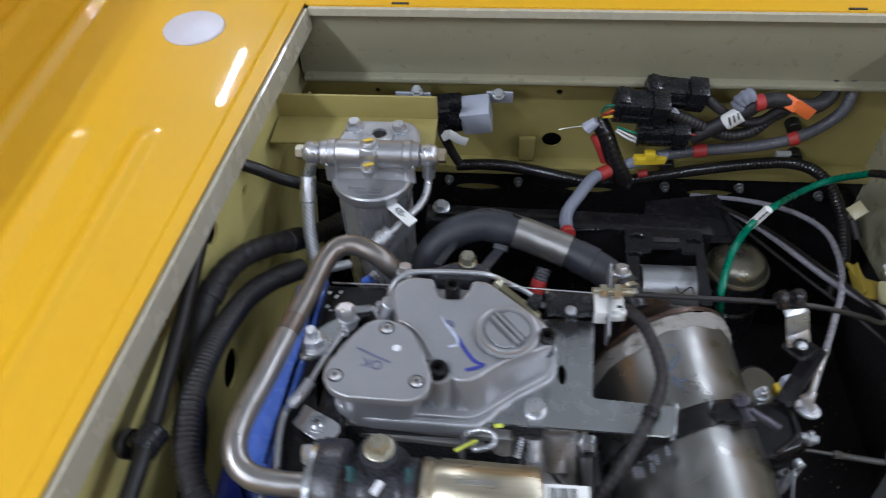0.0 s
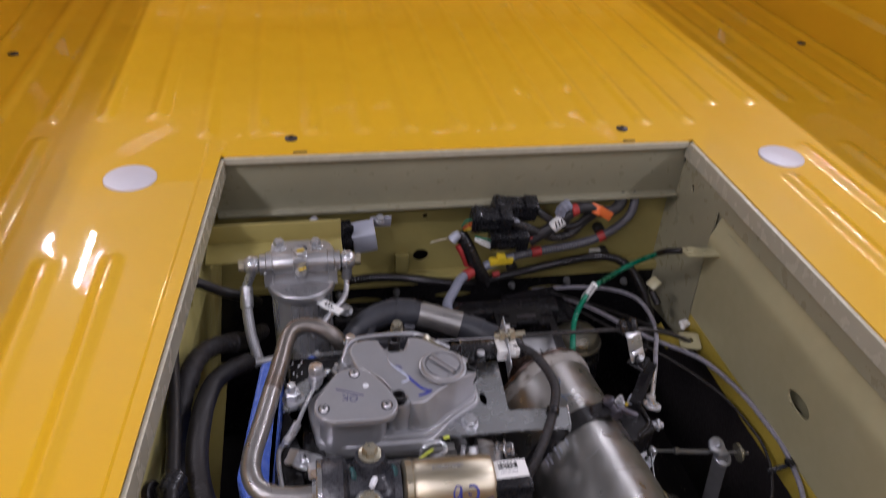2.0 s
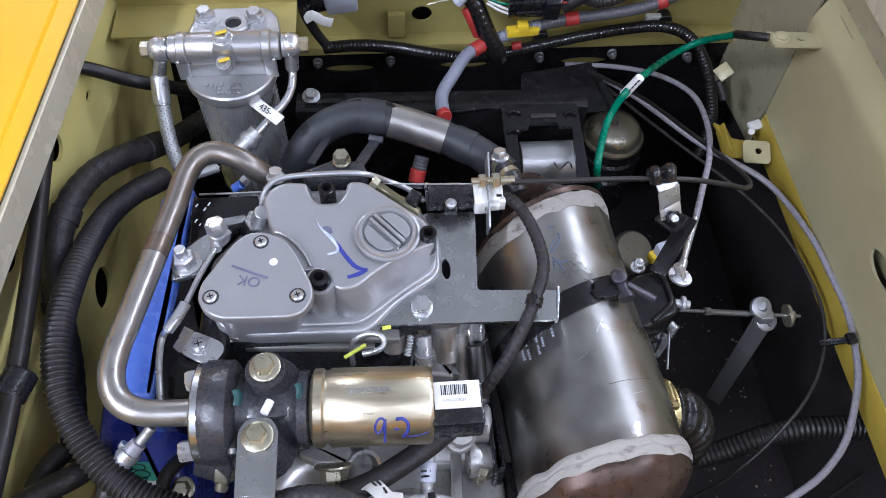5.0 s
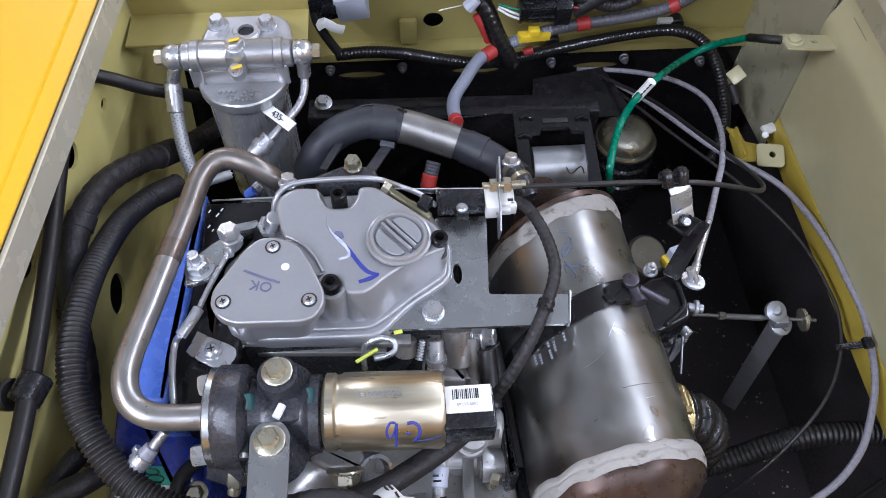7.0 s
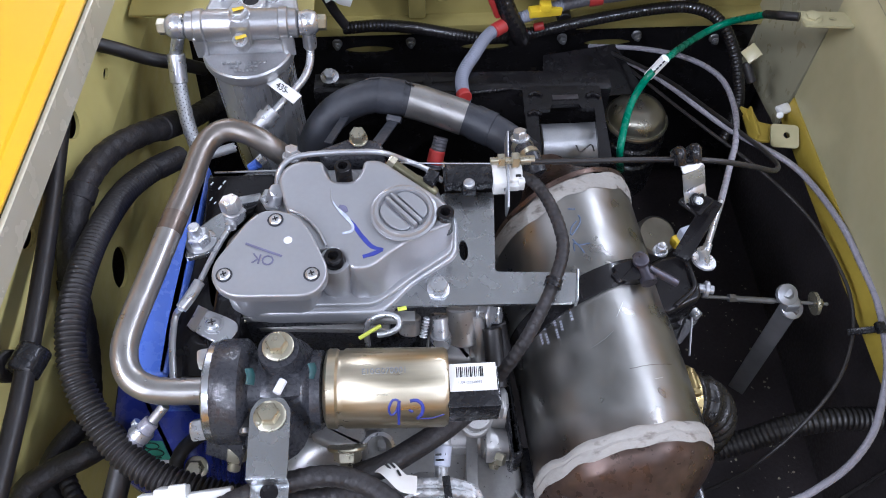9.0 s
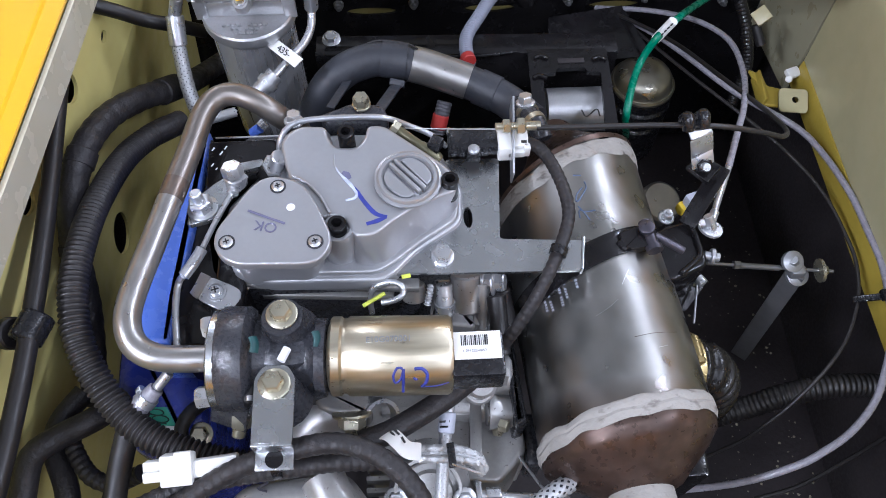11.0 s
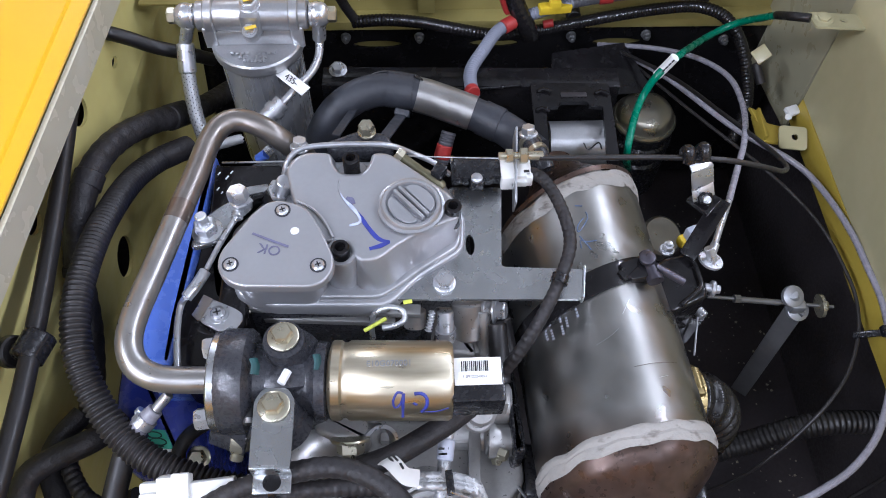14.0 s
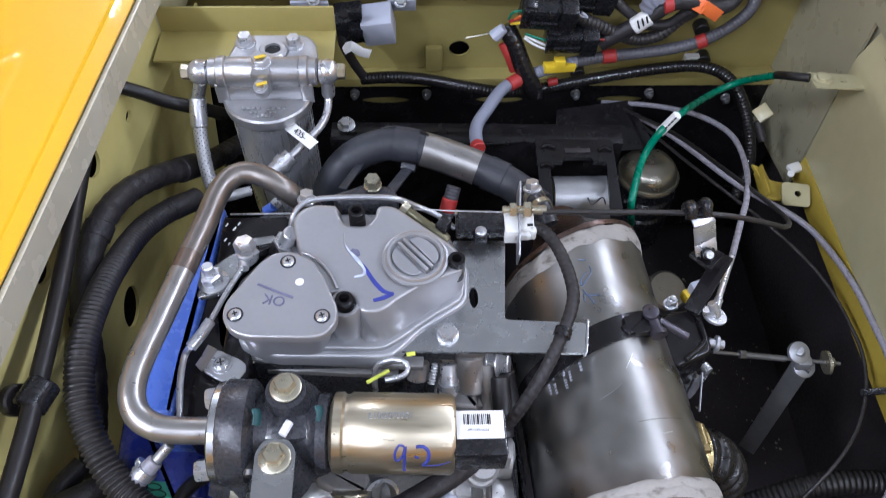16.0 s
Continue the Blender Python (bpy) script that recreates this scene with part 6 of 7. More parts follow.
man = thing("intake_manifold", (-0.0197, 0.1946, -0.16), "bare cast alloy manifold below the exhaust valve", "manifold")
part("neck", tube([(-0.0330, 0.1640, -0.142), (-0.0230, 0.1820, -0.126), (-0.0110, 0.1985, -0.114), (0.0040, 0.2075, -0.108), (0.0120, 0.2090, -0.108)], 0.0165, 24, 0.003), "alloy", man)
part("flange", prism(rounded([(-0.0080, 0.2190), (0.0080, 0.2160), (0.0238, 0.2130), (0.0262, 0.2029), (0.0245, 0.1955), (0.0035, 0.1970), (-0.0110, 0.2050)], 0.005), -0.1120, -0.0880, 0.0035, 4), "alloy", man)
part("elbow", joined(prism(rounded([(-0.063, 0.1031, -0.085), (-0.0627, 0.1474, -0.085), (-0.0516, 0.1571, -0.085), (-0.0229, 0.1592, -0.085), (0.0107, 0.1615, -0.085), (0.0213, 0.148, -0.085), (0.0529, 0.0973, -0.085)], 0.008), -0.16, -0.085, 0.012, 5), tube([(-0.0038, 0.1569, -0.088), (0.0035, 0.1427, -0.088), (0.0191, 0.1221, -0.09)], 0.014, 14)), "alloy", man)
dab("casting_mark", [(-0.0367, 0.1556, -0.0845), (-0.0428, 0.1524, -0.0845), (-0.0371, 0.1501, -0.0845)], 0.0007, "screwblue", man)
part("nut", joined(lathe([(0.0125, -0.0012), (0.0128, 0), (0.0122, 0.0012)], (0.0140, 0.1962, -0.086), (0, -0.75, -0.45), 26), hexbolt((0.0140, 0.1955, -0.0865), (0, -0.75, -0.45), 0.0155, 0.0085), rod((0.0138, 0.1895, -0.090), (0.0134, 0.1830, -0.094), 0.0045, 14)), "gold", man, "passivated flange nut on its stud")
part("hose_ring", ring((0.0304, 0.196, -0.1), (0.5, -0.4, 0.6), 0.012, 0.0025, 0.008), "zinc", man)
solo("black_loom", tube([(0.0195, 0.1772, -0.085), (0.0377, 0.1829, -0.085), (0.0563, 0.1925, -0.085), (0.0754, 0.2048, -0.088), (0.0916, 0.2184, -0.095)], 0.0075, 14), "tape", "short black taped loom below the solenoid", "wiring loom")
br = thing("braided_hose", (0.0745, 0.1794, -0.12), "braided steel hose with a printed band and zip tie", "hose")
part("hose", tube([(0.0781, 0.2087, -0.1), (0.0749, 0.1908, -0.105), (0.072, 0.1694, -0.11), (0.0689, 0.1449, -0.115), (0.0661, 0.1246, -0.12)], 0.0037, 12), "castblack", br)
tagged(part("braid", braided([(0.0781, 0.2087, -0.1), (0.0749, 0.1908, -0.105), (0.072, 0.1694, -0.11), (0.0689, 0.1449, -0.115)], 0.0042, 7, 0.58), "braid", br), kind="stuff")
band = part("band", rod((0.0764, 0.1989, -0.1), (0.0743, 0.1859, -0.104), 0.0056, 16), "plasticgrey", br, "pale printed band")
for i in range(3):
    part("band_mark", bar((0.0703, 0.1916, -0.0968), (0.0771, 0.1917, -0.0968), 0.0014, 0.0004, (0, -0.3, 1), 0), "ink", band) if i == 0 else part("band_mark", box((0.0731, 0.1881, -0.0968), (0.0028 * i, 0.0012, 0.0004), 0), "ink", band)
wound = part("thin_hose", tube([(0.0562, 0.1749, -0.098), (0.0683, 0.1741, -0.096), (0.0812, 0.1728, -0.096), (0.0939, 0.1682, -0.098), (0.0986, 0.1613, -0.105)], 0.0024, 10), "castblack", br, "thin braided hose")
tagged(part("weave", braided([(0.0562, 0.1749, -0.098), (0.0683, 0.1741, -0.096), (0.0812, 0.1728, -0.096), (0.0939, 0.1682, -0.098), (0.0986, 0.1613, -0.105)], 0.0027, 5, 0.62), "braid", wound), kind="stuff")
wound = part("thin_hose", tube([(0.0568, 0.1718, -0.099), (0.0682, 0.1711, -0.097), (0.081, 0.1697, -0.097), (0.0935, 0.1663, -0.099), (0.0975, 0.1605, -0.106)], 0.0024, 10), "castblack", br, "thin braided hose")
tagged(part("weave", braided([(0.0568, 0.1718, -0.099), (0.0682, 0.1711, -0.097), (0.081, 0.1697, -0.097), (0.0935, 0.1663, -0.099), (0.0975, 0.1605, -0.106)], 0.0027, 5, 0.62), "braid", wound), kind="stuff")
wound = part("thin_hose", tube([(0.0559, 0.1686, -0.098), (0.068, 0.1675, -0.096), (0.0808, 0.1665, -0.096), (0.0925, 0.1639, -0.098), (0.0962, 0.1588, -0.105)], 0.0024, 10), "castblack", br, "thin braided hose")
tagged(part("weave", braided([(0.0559, 0.1686, -0.098), (0.068, 0.1675, -0.096), (0.0808, 0.1665, -0.096), (0.0925, 0.1639, -0.098), (0.0962, 0.1588, -0.105)], 0.0027, 5, 0.62), "braid", wound), kind="stuff")
part("zip_tie", bar((0.0761, 0.1758, -0.09), (0.0774, 0.1603, -0.092), 0.005, 0.002), "plasticblack", br)
part("wire_end", tube([(0.0768, 0.1623, -0.09), (0.0874, 0.1582, -0.09), (0.0944, 0.1554, -0.09)], 0.0008, 6), "zinc", br)
pt = thing("paper_tag", (0.0434, 0.1744, -0.075), "crumpled white paper tag with printing on the braided hose", "tag")
part("paper", tube([(0.0312, 0.1822, -0.084), (0.038, 0.1802, -0.078), (0.0433, 0.1753, -0.077), (0.0491, 0.1706, -0.082), (0.0572, 0.1704, -0.088)], 0.0058, 10, 0.002, flat=0.14), "paper", pt)
for a, b in (((0.0388, 0.1812, -0.0765), (0.0416, 0.1781, -0.0765)), ((0.041, 0.1826, -0.0768), (0.0445, 0.1788, -0.0768)), ((0.0458, 0.1774, -0.077), (0.0479, 0.1737, -0.077))):
    part("tag_bar", bar(a, b, 0.0014, 0.0005, (0, 0, 1), 0), "ink", pt)
pump = thing("feed_pump", (0.0753, 0.17, -0.2), "round alloy feed pump with ringed cap", "pump")
part("body", lathe([(0.028, -0.06), (0.028, -0.006), (0.022, 0.003), (0.020, 0.0), (0.016, 0.0), (0.015, 0.006), (0.010, 0.007), (0.009, 0.002), (0.001, 0.002)], (0.0626, 0.1544, -0.135), (0, -0.45, 0.85), 36), "alloy", pump)
part("bolt", hexbolt((0.0395, 0.1511, -0.13), (0, -0.45, 0.85), 0.010, 0.005, 0.008), "zinc", pump)
part("bolt", hexbolt((0.0853, 0.1485, -0.13), (0, -0.45, 0.85), 0.010, 0.005, 0.008), "zinc", pump)
for i in range(5):
    part("fin", bar(moved((0.0191, 0.1759, -0.15), 0, -0.008 * i, 0), moved((0.0433, 0.1759, -0.15), 0, -0.008 * i, 0), 0.0035, 0.014), "alloy", pump)
part("ring", ring((0.0611, 0.1539, -0.125), (0, -0.45, 0.85), 0.0205, 0.0022, 0.004), "alloy", pump)
rack = thing("control_rod", (0.1253, 0.1522, -0.15), "threaded control rod with lock nut and bracket", "control rod")
part("rod", joined(rod((0.0972, 0.1533, -0.145), (0.1579, 0.1472, -0.145), 0.0032), hexbolt((0.1012, 0.1531, -0.145), (1, 0, 0), 0.009, 0.010)), "zinc", rack)
part("bracket", bar((0.0952, 0.1631, -0.145), (0.0951, 0.1429, -0.15), 0.004, 0.03), "platesteel", rack)
part("casting", joined(prism(rounded([(0.1064, 0.1995, -0.185), (0.1174, 0.2051, -0.185), (0.1213, 0.2103, -0.185), (0.131, 0.2098, -0.185), (0.1361, 0.1989, -0.185), (0.1344, 0.1816, -0.185), (0.1051, 0.1839, -0.185)], 0.003), -0.24, -0.185, 0.003), rod((0.0818, 0.2232, -0.16), (0.1253, 0.2194, -0.16), 0.014), box((0.1149, 0.2171, -0.15), (0.020, 0.026, 0.030), 0.004)), "alloy", rack)
for a, b in (((0.1036, 0.1785, -0.18), (0.1254, 0.183, -0.18)), ((0.1039, 0.1827, -0.18), (0.1188, 0.1867, -0.18))):
    part("fork_arm", bar(a, b, 0.003, 0.008), "black", rack)
part("link_wire", tube([(0.1215, 0.1967, -0.165), (0.1273, 0.1833, -0.16), (0.14, 0.1581, -0.15), (0.1464, 0.1501, -0.145)], 0.0011, 8), "zinc", rack)
part("block", box((0.1418, 0.1996, -0.2), (0.012, 0.040, 0.04), 0.003), "castblack", rack)
sl = thing("sleeved_hose", (0.1352, 0.1429, -0.125), "braided sleeve hose end near the silencer outlet", "hose")
part("core", tube([(0.1236, 0.1359, -0.13), (0.1352, 0.1429, -0.125), (0.1476, 0.1504, -0.125), (0.1566, 0.1548, -0.13)], 0.0056, 14), "castblack", sl)
tagged(part("braid", braided([(0.1236, 0.1359, -0.13), (0.1352, 0.1429, -0.125), (0.1476, 0.1504, -0.125), (0.1566, 0.1548, -0.13)], 0.0062, 7, 0.42), "braid", sl), kind="stuff")
solo("support_post", box((0.265, 0.1771, -0.3), (0.022, 0.02, 0.22), 0.003), "black", "black steel post beside the silencer outlet", "post")


# behind the cable bracket
pm = thing("actuator", (0.3181, 0.4651, -0.27), "dull grey actuator can behind the silencer strap", "actuator")
part("can", lathe([(0.020, -0.05), (0.024, -0.048), (0.024, 0.0), (0.021, 0.003)], (0.3389, 0.4995, -0.33), (0.2, -0.3, 1), 26), "pipe", pm)
part("screw", hexbolt((0.3275, 0.4625, -0.3), (0, 0, 1), 0.009, 0.005, 0.007), "zinc", pm)
part("lilac_plug", box((0.3006, 0.3928, -0.16), (0.013, 0.012, 0.014), 0.003, (0, 0, 20)), "plasticgrey", pm, "lilac plastic plug")
part("yellow_plug", box((0.2939, 0.3922, -0.17), (0.008, 0.010, 0.012), 0.003, (0, 0, 20)), "yellowmark", pm, "yellow plastic plug")
# ---- rear of the bay ----
xm = thing("cross_member", (0.1397, 0.6219, -0.22), "black painted chassis cross member behind the engine", "cross member")
part("beam", bar((-0.0304, 0.5967, -0.195), (0.2689, 0.5897, -0.195), 0.026, 0.05), "black", xm)
part("top_flange", bar((-0.0222, 0.5923, -0.172), (0.2628, 0.5881, -0.172), 0.008, 0.004), "black", xm)
part("weld_seam", tube([(0.0874, 0.5794, -0.1695), (0.1217, 0.5759, -0.1695), (0.1682, 0.5802, -0.1695)], 0.0018, 8, rib=0.0006, pitch=0.004), "black", xm)
mount = thing("motor_mount", (0.2315, 0.6039, -0.24), "black welded mount plate over a grey electric motor", "mount")
part("yoke", sheet(rounded([(0.178, 0.5835), (0.257, 0.5805), (0.253, 0.482), (0.241, 0.482), (0.2470, 0.5505), (0.2335, 0.5515), (0.2325, 0.5570), (0.2045, 0.5570), (0.2035, 0.5515), (0.1905, 0.5510), (0.1870, 0.492), (0.176, 0.492)], 0.003, 3), (), 0.005, Matrix.Translation((0, 0, -0.1690))), "black", mount, "black plate with a window over the motor")
part("window", box((0.2195, 0.5655, -0.1684), (0.026, 0.006, 0.0016), 0.0006), "blacktray", mount, "dark slot in the plate")
for wx, wy in ((0.190, 0.570), (0.247, 0.566), (0.186, 0.545)):
    part("weld", tube([(wx - 0.006, wy, -0.1685), (wx, wy + 0.002, -0.1678), (wx + 0.007, wy - 0.001, -0.1685)], 0.0028, 8, rib=0.0007, pitch=0.004), "black", mount)
motor = thing("electric_motor", (0.2361, 0.567, -0.24), "dull grey cylindrical electric motor under the mount", "motor")
part("case", lathe([(0.018, -0.033), (0.022, -0.031), (0.022, 0.031), (0.018, 0.033)], (0.2259, 0.5343, -0.205), (1, 0, 0), 28), "cast", motor)
dab("marker_stroke", [(0.2253, 0.5157, -0.1825), (0.2286, 0.5071, -0.1825), (0.2399, 0.5156, -0.1825), (0.2419, 0.5069, -0.1825)], 0.0008, "ink", motor)
air = thing("reservoir", (0.3601, 0.6797, -0.36), "black reservoir with a domed silver lid", "reservoir")
part("lid", lathe([(0.034, -0.010), (0.0362, -0.008), (0.0368, -0.004), (0.0352, -0.0015), (0.0335, -0.0025), (0.0325, 0.000), (0.031, 0.006), (0.026, 0.012), (0.018, 0.0160), (0.009, 0.018), (0.001, 0.0185)], (0.3285, 0.6290, -0.272), (0, 0, 1), 48), "lidsteel", air, "domed dull silver lid with a rolled rim")
part("body", lathe([(0.034, -0.12), (0.038, -0.11), (0.038, -0.055), (0.035, -0.052), (0.035, -0.046), (0.038, -0.043), (0.038, -0.026), (0.035, -0.023), (0.035, -0.014), (0.034, -0.010)], (0.3285, 0.6290, -0.272), (0, 0, 1), 40), "plasticblack", air)
solo("shield_plate", sheet([(0, 0), (0.085, 0.012), (0.115, -0.05), (-0.005, -0.055)], (), 0.002, Matrix.Translation((0.2219, 0.6924, -0.235)) @ pose(0, 0, 0, 20)), "black", "black sheet shield behind the cross member", "shield")
panel_bolts = [(0.2509, 0.733, -0.2462), (0.341, 0.733, -0.2449), (0.4383, 0.733, -0.2539), (-0.0171, 0.733, -0.2445), (0.0696, 0.733, -0.245)]
for p in panel_bolts:
    solo("panel_bolt", hexbolt(p, (0, -1, 0.1), 0.009, 0.005, 0.006, 0.004), "leversteel", "zinc bolt in the black back panel", "bolt", "panel bolts")
solo("frame_bolt", hexbolt((-0.0151, 0.6047, -0.17), (0, -0.2, 1), 0.011, 0.006, 0.0092), "zinc", "large zinc bolt and washer on the black frame", "bolt")

# ---- intake hose ----
ih = thing("intake_hose", (0.0419, 0.5608, -0.16), "black rubber intake hose with a bare metal sleeve", "hose")
part("hose", tube([(-0.0268, 0.4869, -0.15), (-0.0182, 0.4888, -0.125), (-0.0049, 0.4965, -0.108), (0.0141, 0.5053, -0.1), (0.0386, 0.5096, -0.098), (0.0656, 0.5057, -0.102), (0.0928, 0.4995, -0.108), (0.1222, 0.4871, -0.113), (0.1436, 0.473, -0.115), (0.1627, 0.4465, -0.112)], 0.0146, 24), "hoserubber", ih)
part("cuff", ring((0.0480, 0.5085, -0.0985), (1, -0.12, -0.08), 0.0140, 0.0016, 0.022), "hoserubber", ih, "thicker rubber cuff")
part("cuff", ring((0.1270, 0.4845, -0.1135), (1, -0.55, -0.1), 0.0140, 0.0015, 0.018), "hoserubber", ih, "thicker rubber cuff")
part("clip_wire", tube([(0.0200, 0.5100, -0.0880), (0.0267, 0.5165, -0.0860), (0.0390, 0.5185, -0.0855), (0.0599, 0.5155, -0.0870), (0.0680, 0.5085, -0.0860)], 0.0010, 8), "rubber", ih)
part("sleeve", tube([(0.0622, 0.5066, -0.1015), (0.078, 0.5036, -0.105), (0.1114, 0.4921, -0.111)], 0.0155, 22), "pipe", ih, "bare brushed metal sleeve")
part("bracket", joined(bar((0.0505, 0.4885, -0.1055), (0.0350, 0.4390, -0.080), 0.0090, 0.0022), box((0.0500, 0.4870, -0.1035), (0.013, 0.006, 0.006), 0.001, (30, 0, -17))), "hoserubber", ih, "flat dusty black bracket arm")
part("bracket", bar((0.0085, 0.4900, -0.1015), (-0.0040, 0.4470, -0.085), 0.0068, 0.0022), "hoserubber", ih, "flat dusty black bracket arm")
part("elbow_union", tube([(0.1500, 0.4560, -0.098), (0.1545, 0.4400, -0.090), (0.1590, 0.4260, -0.086), (0.1640, 0.4120, -0.090)], 0.0078, 18), "castblack", ih, "dark steel elbow union")
part("union_ring", joined(ring((0.1545, 0.4400, -0.090), (0.3, -1, 0.3), 0.0078, 0.0014, 0.005), ring((0.1585, 0.4270, -0.0865), (0.35, -1, 0.2), 0.0078, 0.0014, 0.005)), "gold", ih)
part("union_nut", hexbolt((0.1525, 0.4440, -0.084), (-0.1, 0.35, 1), 0.010, 0.006, 0.0078), "zinc", ih)
gs = thing("grey_sleeve", (0.0896, 0.5045, -0.17), "grey corrugated sleeve end with red tape", "sleeve")
part("sleeve", tube([(0.0906, 0.4831, -0.125), (0.0865, 0.4727, -0.135), (0.0834, 0.4647, -0.145)], 0.0068, 14, rib=0.0007, pitch=0.003), "darkhose", gs)
part("red_band", rod((0.087, 0.4748, -0.132), (0.0839, 0.4675, -0.142), 0.0074, 14), "red", gs)
solo("sensor_lead", tube([(0.144, 0.3767, -0.046), (0.1508, 0.3675, -0.042), (0.1578, 0.35, -0.04), (0.1627, 0.328, -0.04), (0.1628, 0.31, -0.042), (0.1543, 0.2883, -0.046), (0.1409, 0.2651, -0.055), (0.1267, 0.2479, -0.07), (0.1153, 0.2384, -0.085)], 0.0046, 16, rib=0.00035, pitch=0.005), "tape", "black taped sensor lead crossing the silencer", "wiring loom")
solo("lead_tie", ring((0.1538, 0.2875, -0.046), Vector((0.151, 0.2809, -0.048)) - Vector((0.1567, 0.2942, -0.045)), 0.0048, 0.0012, 0.006), "plasticblack", "black zip tie round the sensor lead", "zip tie")
for k, (mname, pts) in enumerate((("orange", [(0.1371, 0.3779, -0.046), (0.1419, 0.3742, -0.044), (0.1463, 0.3708, -0.043)]), ("yellowmark", [(0.1368, 0.3748, -0.046), (0.1417, 0.3722, -0.044), (0.1462, 0.3693, -0.043)]))):
    solo("plug_wire", tube(pts, 0.0009, 6), mname, "thin coloured wire at the white plug", "wire", "plug wires")

# ---- cables at the right ----
solo("throttle_cable", tube([(0.148, 0.3799, -0.033), (0.191, 0.3799, -0.034), (0.2328, 0.3807, -0.036), (0.2614, 0.3792, -0.036), (0.2878, 0.3798, -0.04), (0.3201, 0.385, -0.055), (0.3462, 0.3956, -0.075), (0.3627, 0.4175, -0.095), (0.3664, 0.4574, -0.12), (0.3591, 0.5302, -0.16), (0.3424, 0.6277, -0.21), (0.2953, 0.7048, -0.24)], 0.0021, 12, 0.004), "rubber", "thin black throttle cable looping through a clip", "cable")
gc = thing("gear_cable", (0.4083, 0.572, -0.24), "grey sheathed cable with a bright steel end", "cable")
part("sheath", tube([(0.2829, 0.7211, -0.25), (0.33, 0.6834, -0.22), (0.3633, 0.637, -0.19), (0.3791, 0.5834, -0.165), (0.3751, 0.5282, -0.15), (0.3582, 0.4777, -0.135), (0.3361, 0.4344, -0.12), (0.3148, 0.3922, -0.11)], 0.0028, 12), "greycable", gc)
part("steel_end", joined(rod((0.3148, 0.3922, -0.11), (0.2868, 0.3406, -0.1), 0.0026, 12), rod((0.2897, 0.3457, -0.1), (0.2811, 0.3292, -0.1), 0.0034, 12)), "zinc", gc)
part("end_washer", lathe([(0.0095, 0), (0.0095, 0.002)], (0.2831, 0.3313, -0.102), (0.2, 0.2, 1), 18), "zinc", gc)
solo("brake_cable", tube([(0.299, 0.7152, -0.25), (0.3453, 0.6472, -0.23), (0.3992, 0.5631, -0.22), (0.4455, 0.5133, -0.215), (0.4649, 0.4792, -0.215), (0.4782, 0.4295, -0.215), (0.4816, 0.3881, -0.215), (0.4832, 0.3518, -0.215), (0.478, 0.3175, -0.215), (0.4692, 0.285, -0.215), (0.4539, 0.2543, -0.215), (0.4375, 0.2267, -0.22), (0.413, 0.2041, -0.225), (0.3869, 0.1897, -0.23), (0.365, 0.1815, -0.24), (0.3264, 0.1765, -0.27), (0.2767, 0.1837, -0.33)], 0.0032, 12), "greycable", "long grey sheathed cable curving along the side wall", "cable")
solo("thin_cable", tube([(0.3186, 0.6897, -0.25), (0.3659, 0.5922, -0.23), (0.4158, 0.51, -0.22), (0.4447, 0.461, -0.22), (0.4576, 0.4239, -0.22), (0.4625, 0.3887, -0.22), (0.4637, 0.3613, -0.22), (0.4577, 0.3322, -0.22), (0.4499, 0.3095, -0.225), (0.4353, 0.2848, -0.23), (0.4154, 0.2628, -0.24), (0.3899, 0.242, -0.26), (0.3683, 0.2282, -0.28), (0.3509, 0.2206, -0.31), (0.3096, 0.2119, -0.36)], 0.0018, 10), "conduit", "thin black cable beside the wall", "cable")
solo("low_cable", tube([(0.3997, 0.1883, -0.42), (0.4463, 0.1978, -0.41), (0.5028, 0.2209, -0.4), (0.5529, 0.2437, -0.4), (0.6121, 0.2706, -0.4)], 0.0024, 10), "conduit", "dusty black cable low in the bay", "cable")
tie = thing("zip_tie", (0.4266, 0.2986, -0.17), "black zip tie round two cables", "zip tie")
part("strap", bar((0.4494, 0.321, -0.222), (0.4747, 0.3157, -0.205), 0.006, 0.003), "plasticblack", tie)
part("head", box((0.4685, 0.3156, -0.203), (0.008, 0.010, 0.006), 0.001), "plasticblack", tie)
lever = thing("lever", (0.4195, 0.3459, -0.41), "flat grey steel lever with a threaded rod", "lever")
part("blade", bar((0.405, 0.3492, -0.222), (0.4174, 0.3426, -0.41), 0.0175, 0.004, (-0.6, -0.6, 0.5)), "leversteel", lever)
part("pivot", joined(lathe([(0.0098, -0.003), (0.0098, 0.001), (0.008, 0.002)], (0.3975, 0.3537, -0.206), (0.1, -0.5, 1), 24), lathe([(0.0105, -0.003), (0.0105, 0.001), (0.009, 0.002)], (0.4078, 0.349, -0.224), (0.1, -0.5, 1), 24), rod((0.3964, 0.3544, -0.203), (0.4094, 0.3487, -0.228), 0.0048), box((0.4032, 0.3519, -0.216), (0.014, 0.018, 0.012), 0.003)), "satin", lever)
part("rod", joined(rod((0.319, 0.3551, -0.205), (0.4406, 0.3501, -0.222), 0.0017, 10), rod((0.3500, 0.3535, -0.209), (0.3883, 0.3523, -0.215), 0.0028, 10), hexbolt((0.3440, 0.3538, -0.208), (1, 0, -0.1), 0.007, 0.006)), "leversteel", lever, "threaded passivated rod")
part("washer", joined(lathe([(0.011, -0.0015), (0.011, 0.0015)], (0.4277, 0.3505, -0.22), (1, 0, 0.1), 20), hexbolt((0.4292, 0.3505, -0.22), (1, 0, 0), 0.008, 0.005)), "gold", lever)
cr = thing("floor_conduit", (0.4301, 0.27, -0.32), "black corrugated conduit low in the bay", "conduit")
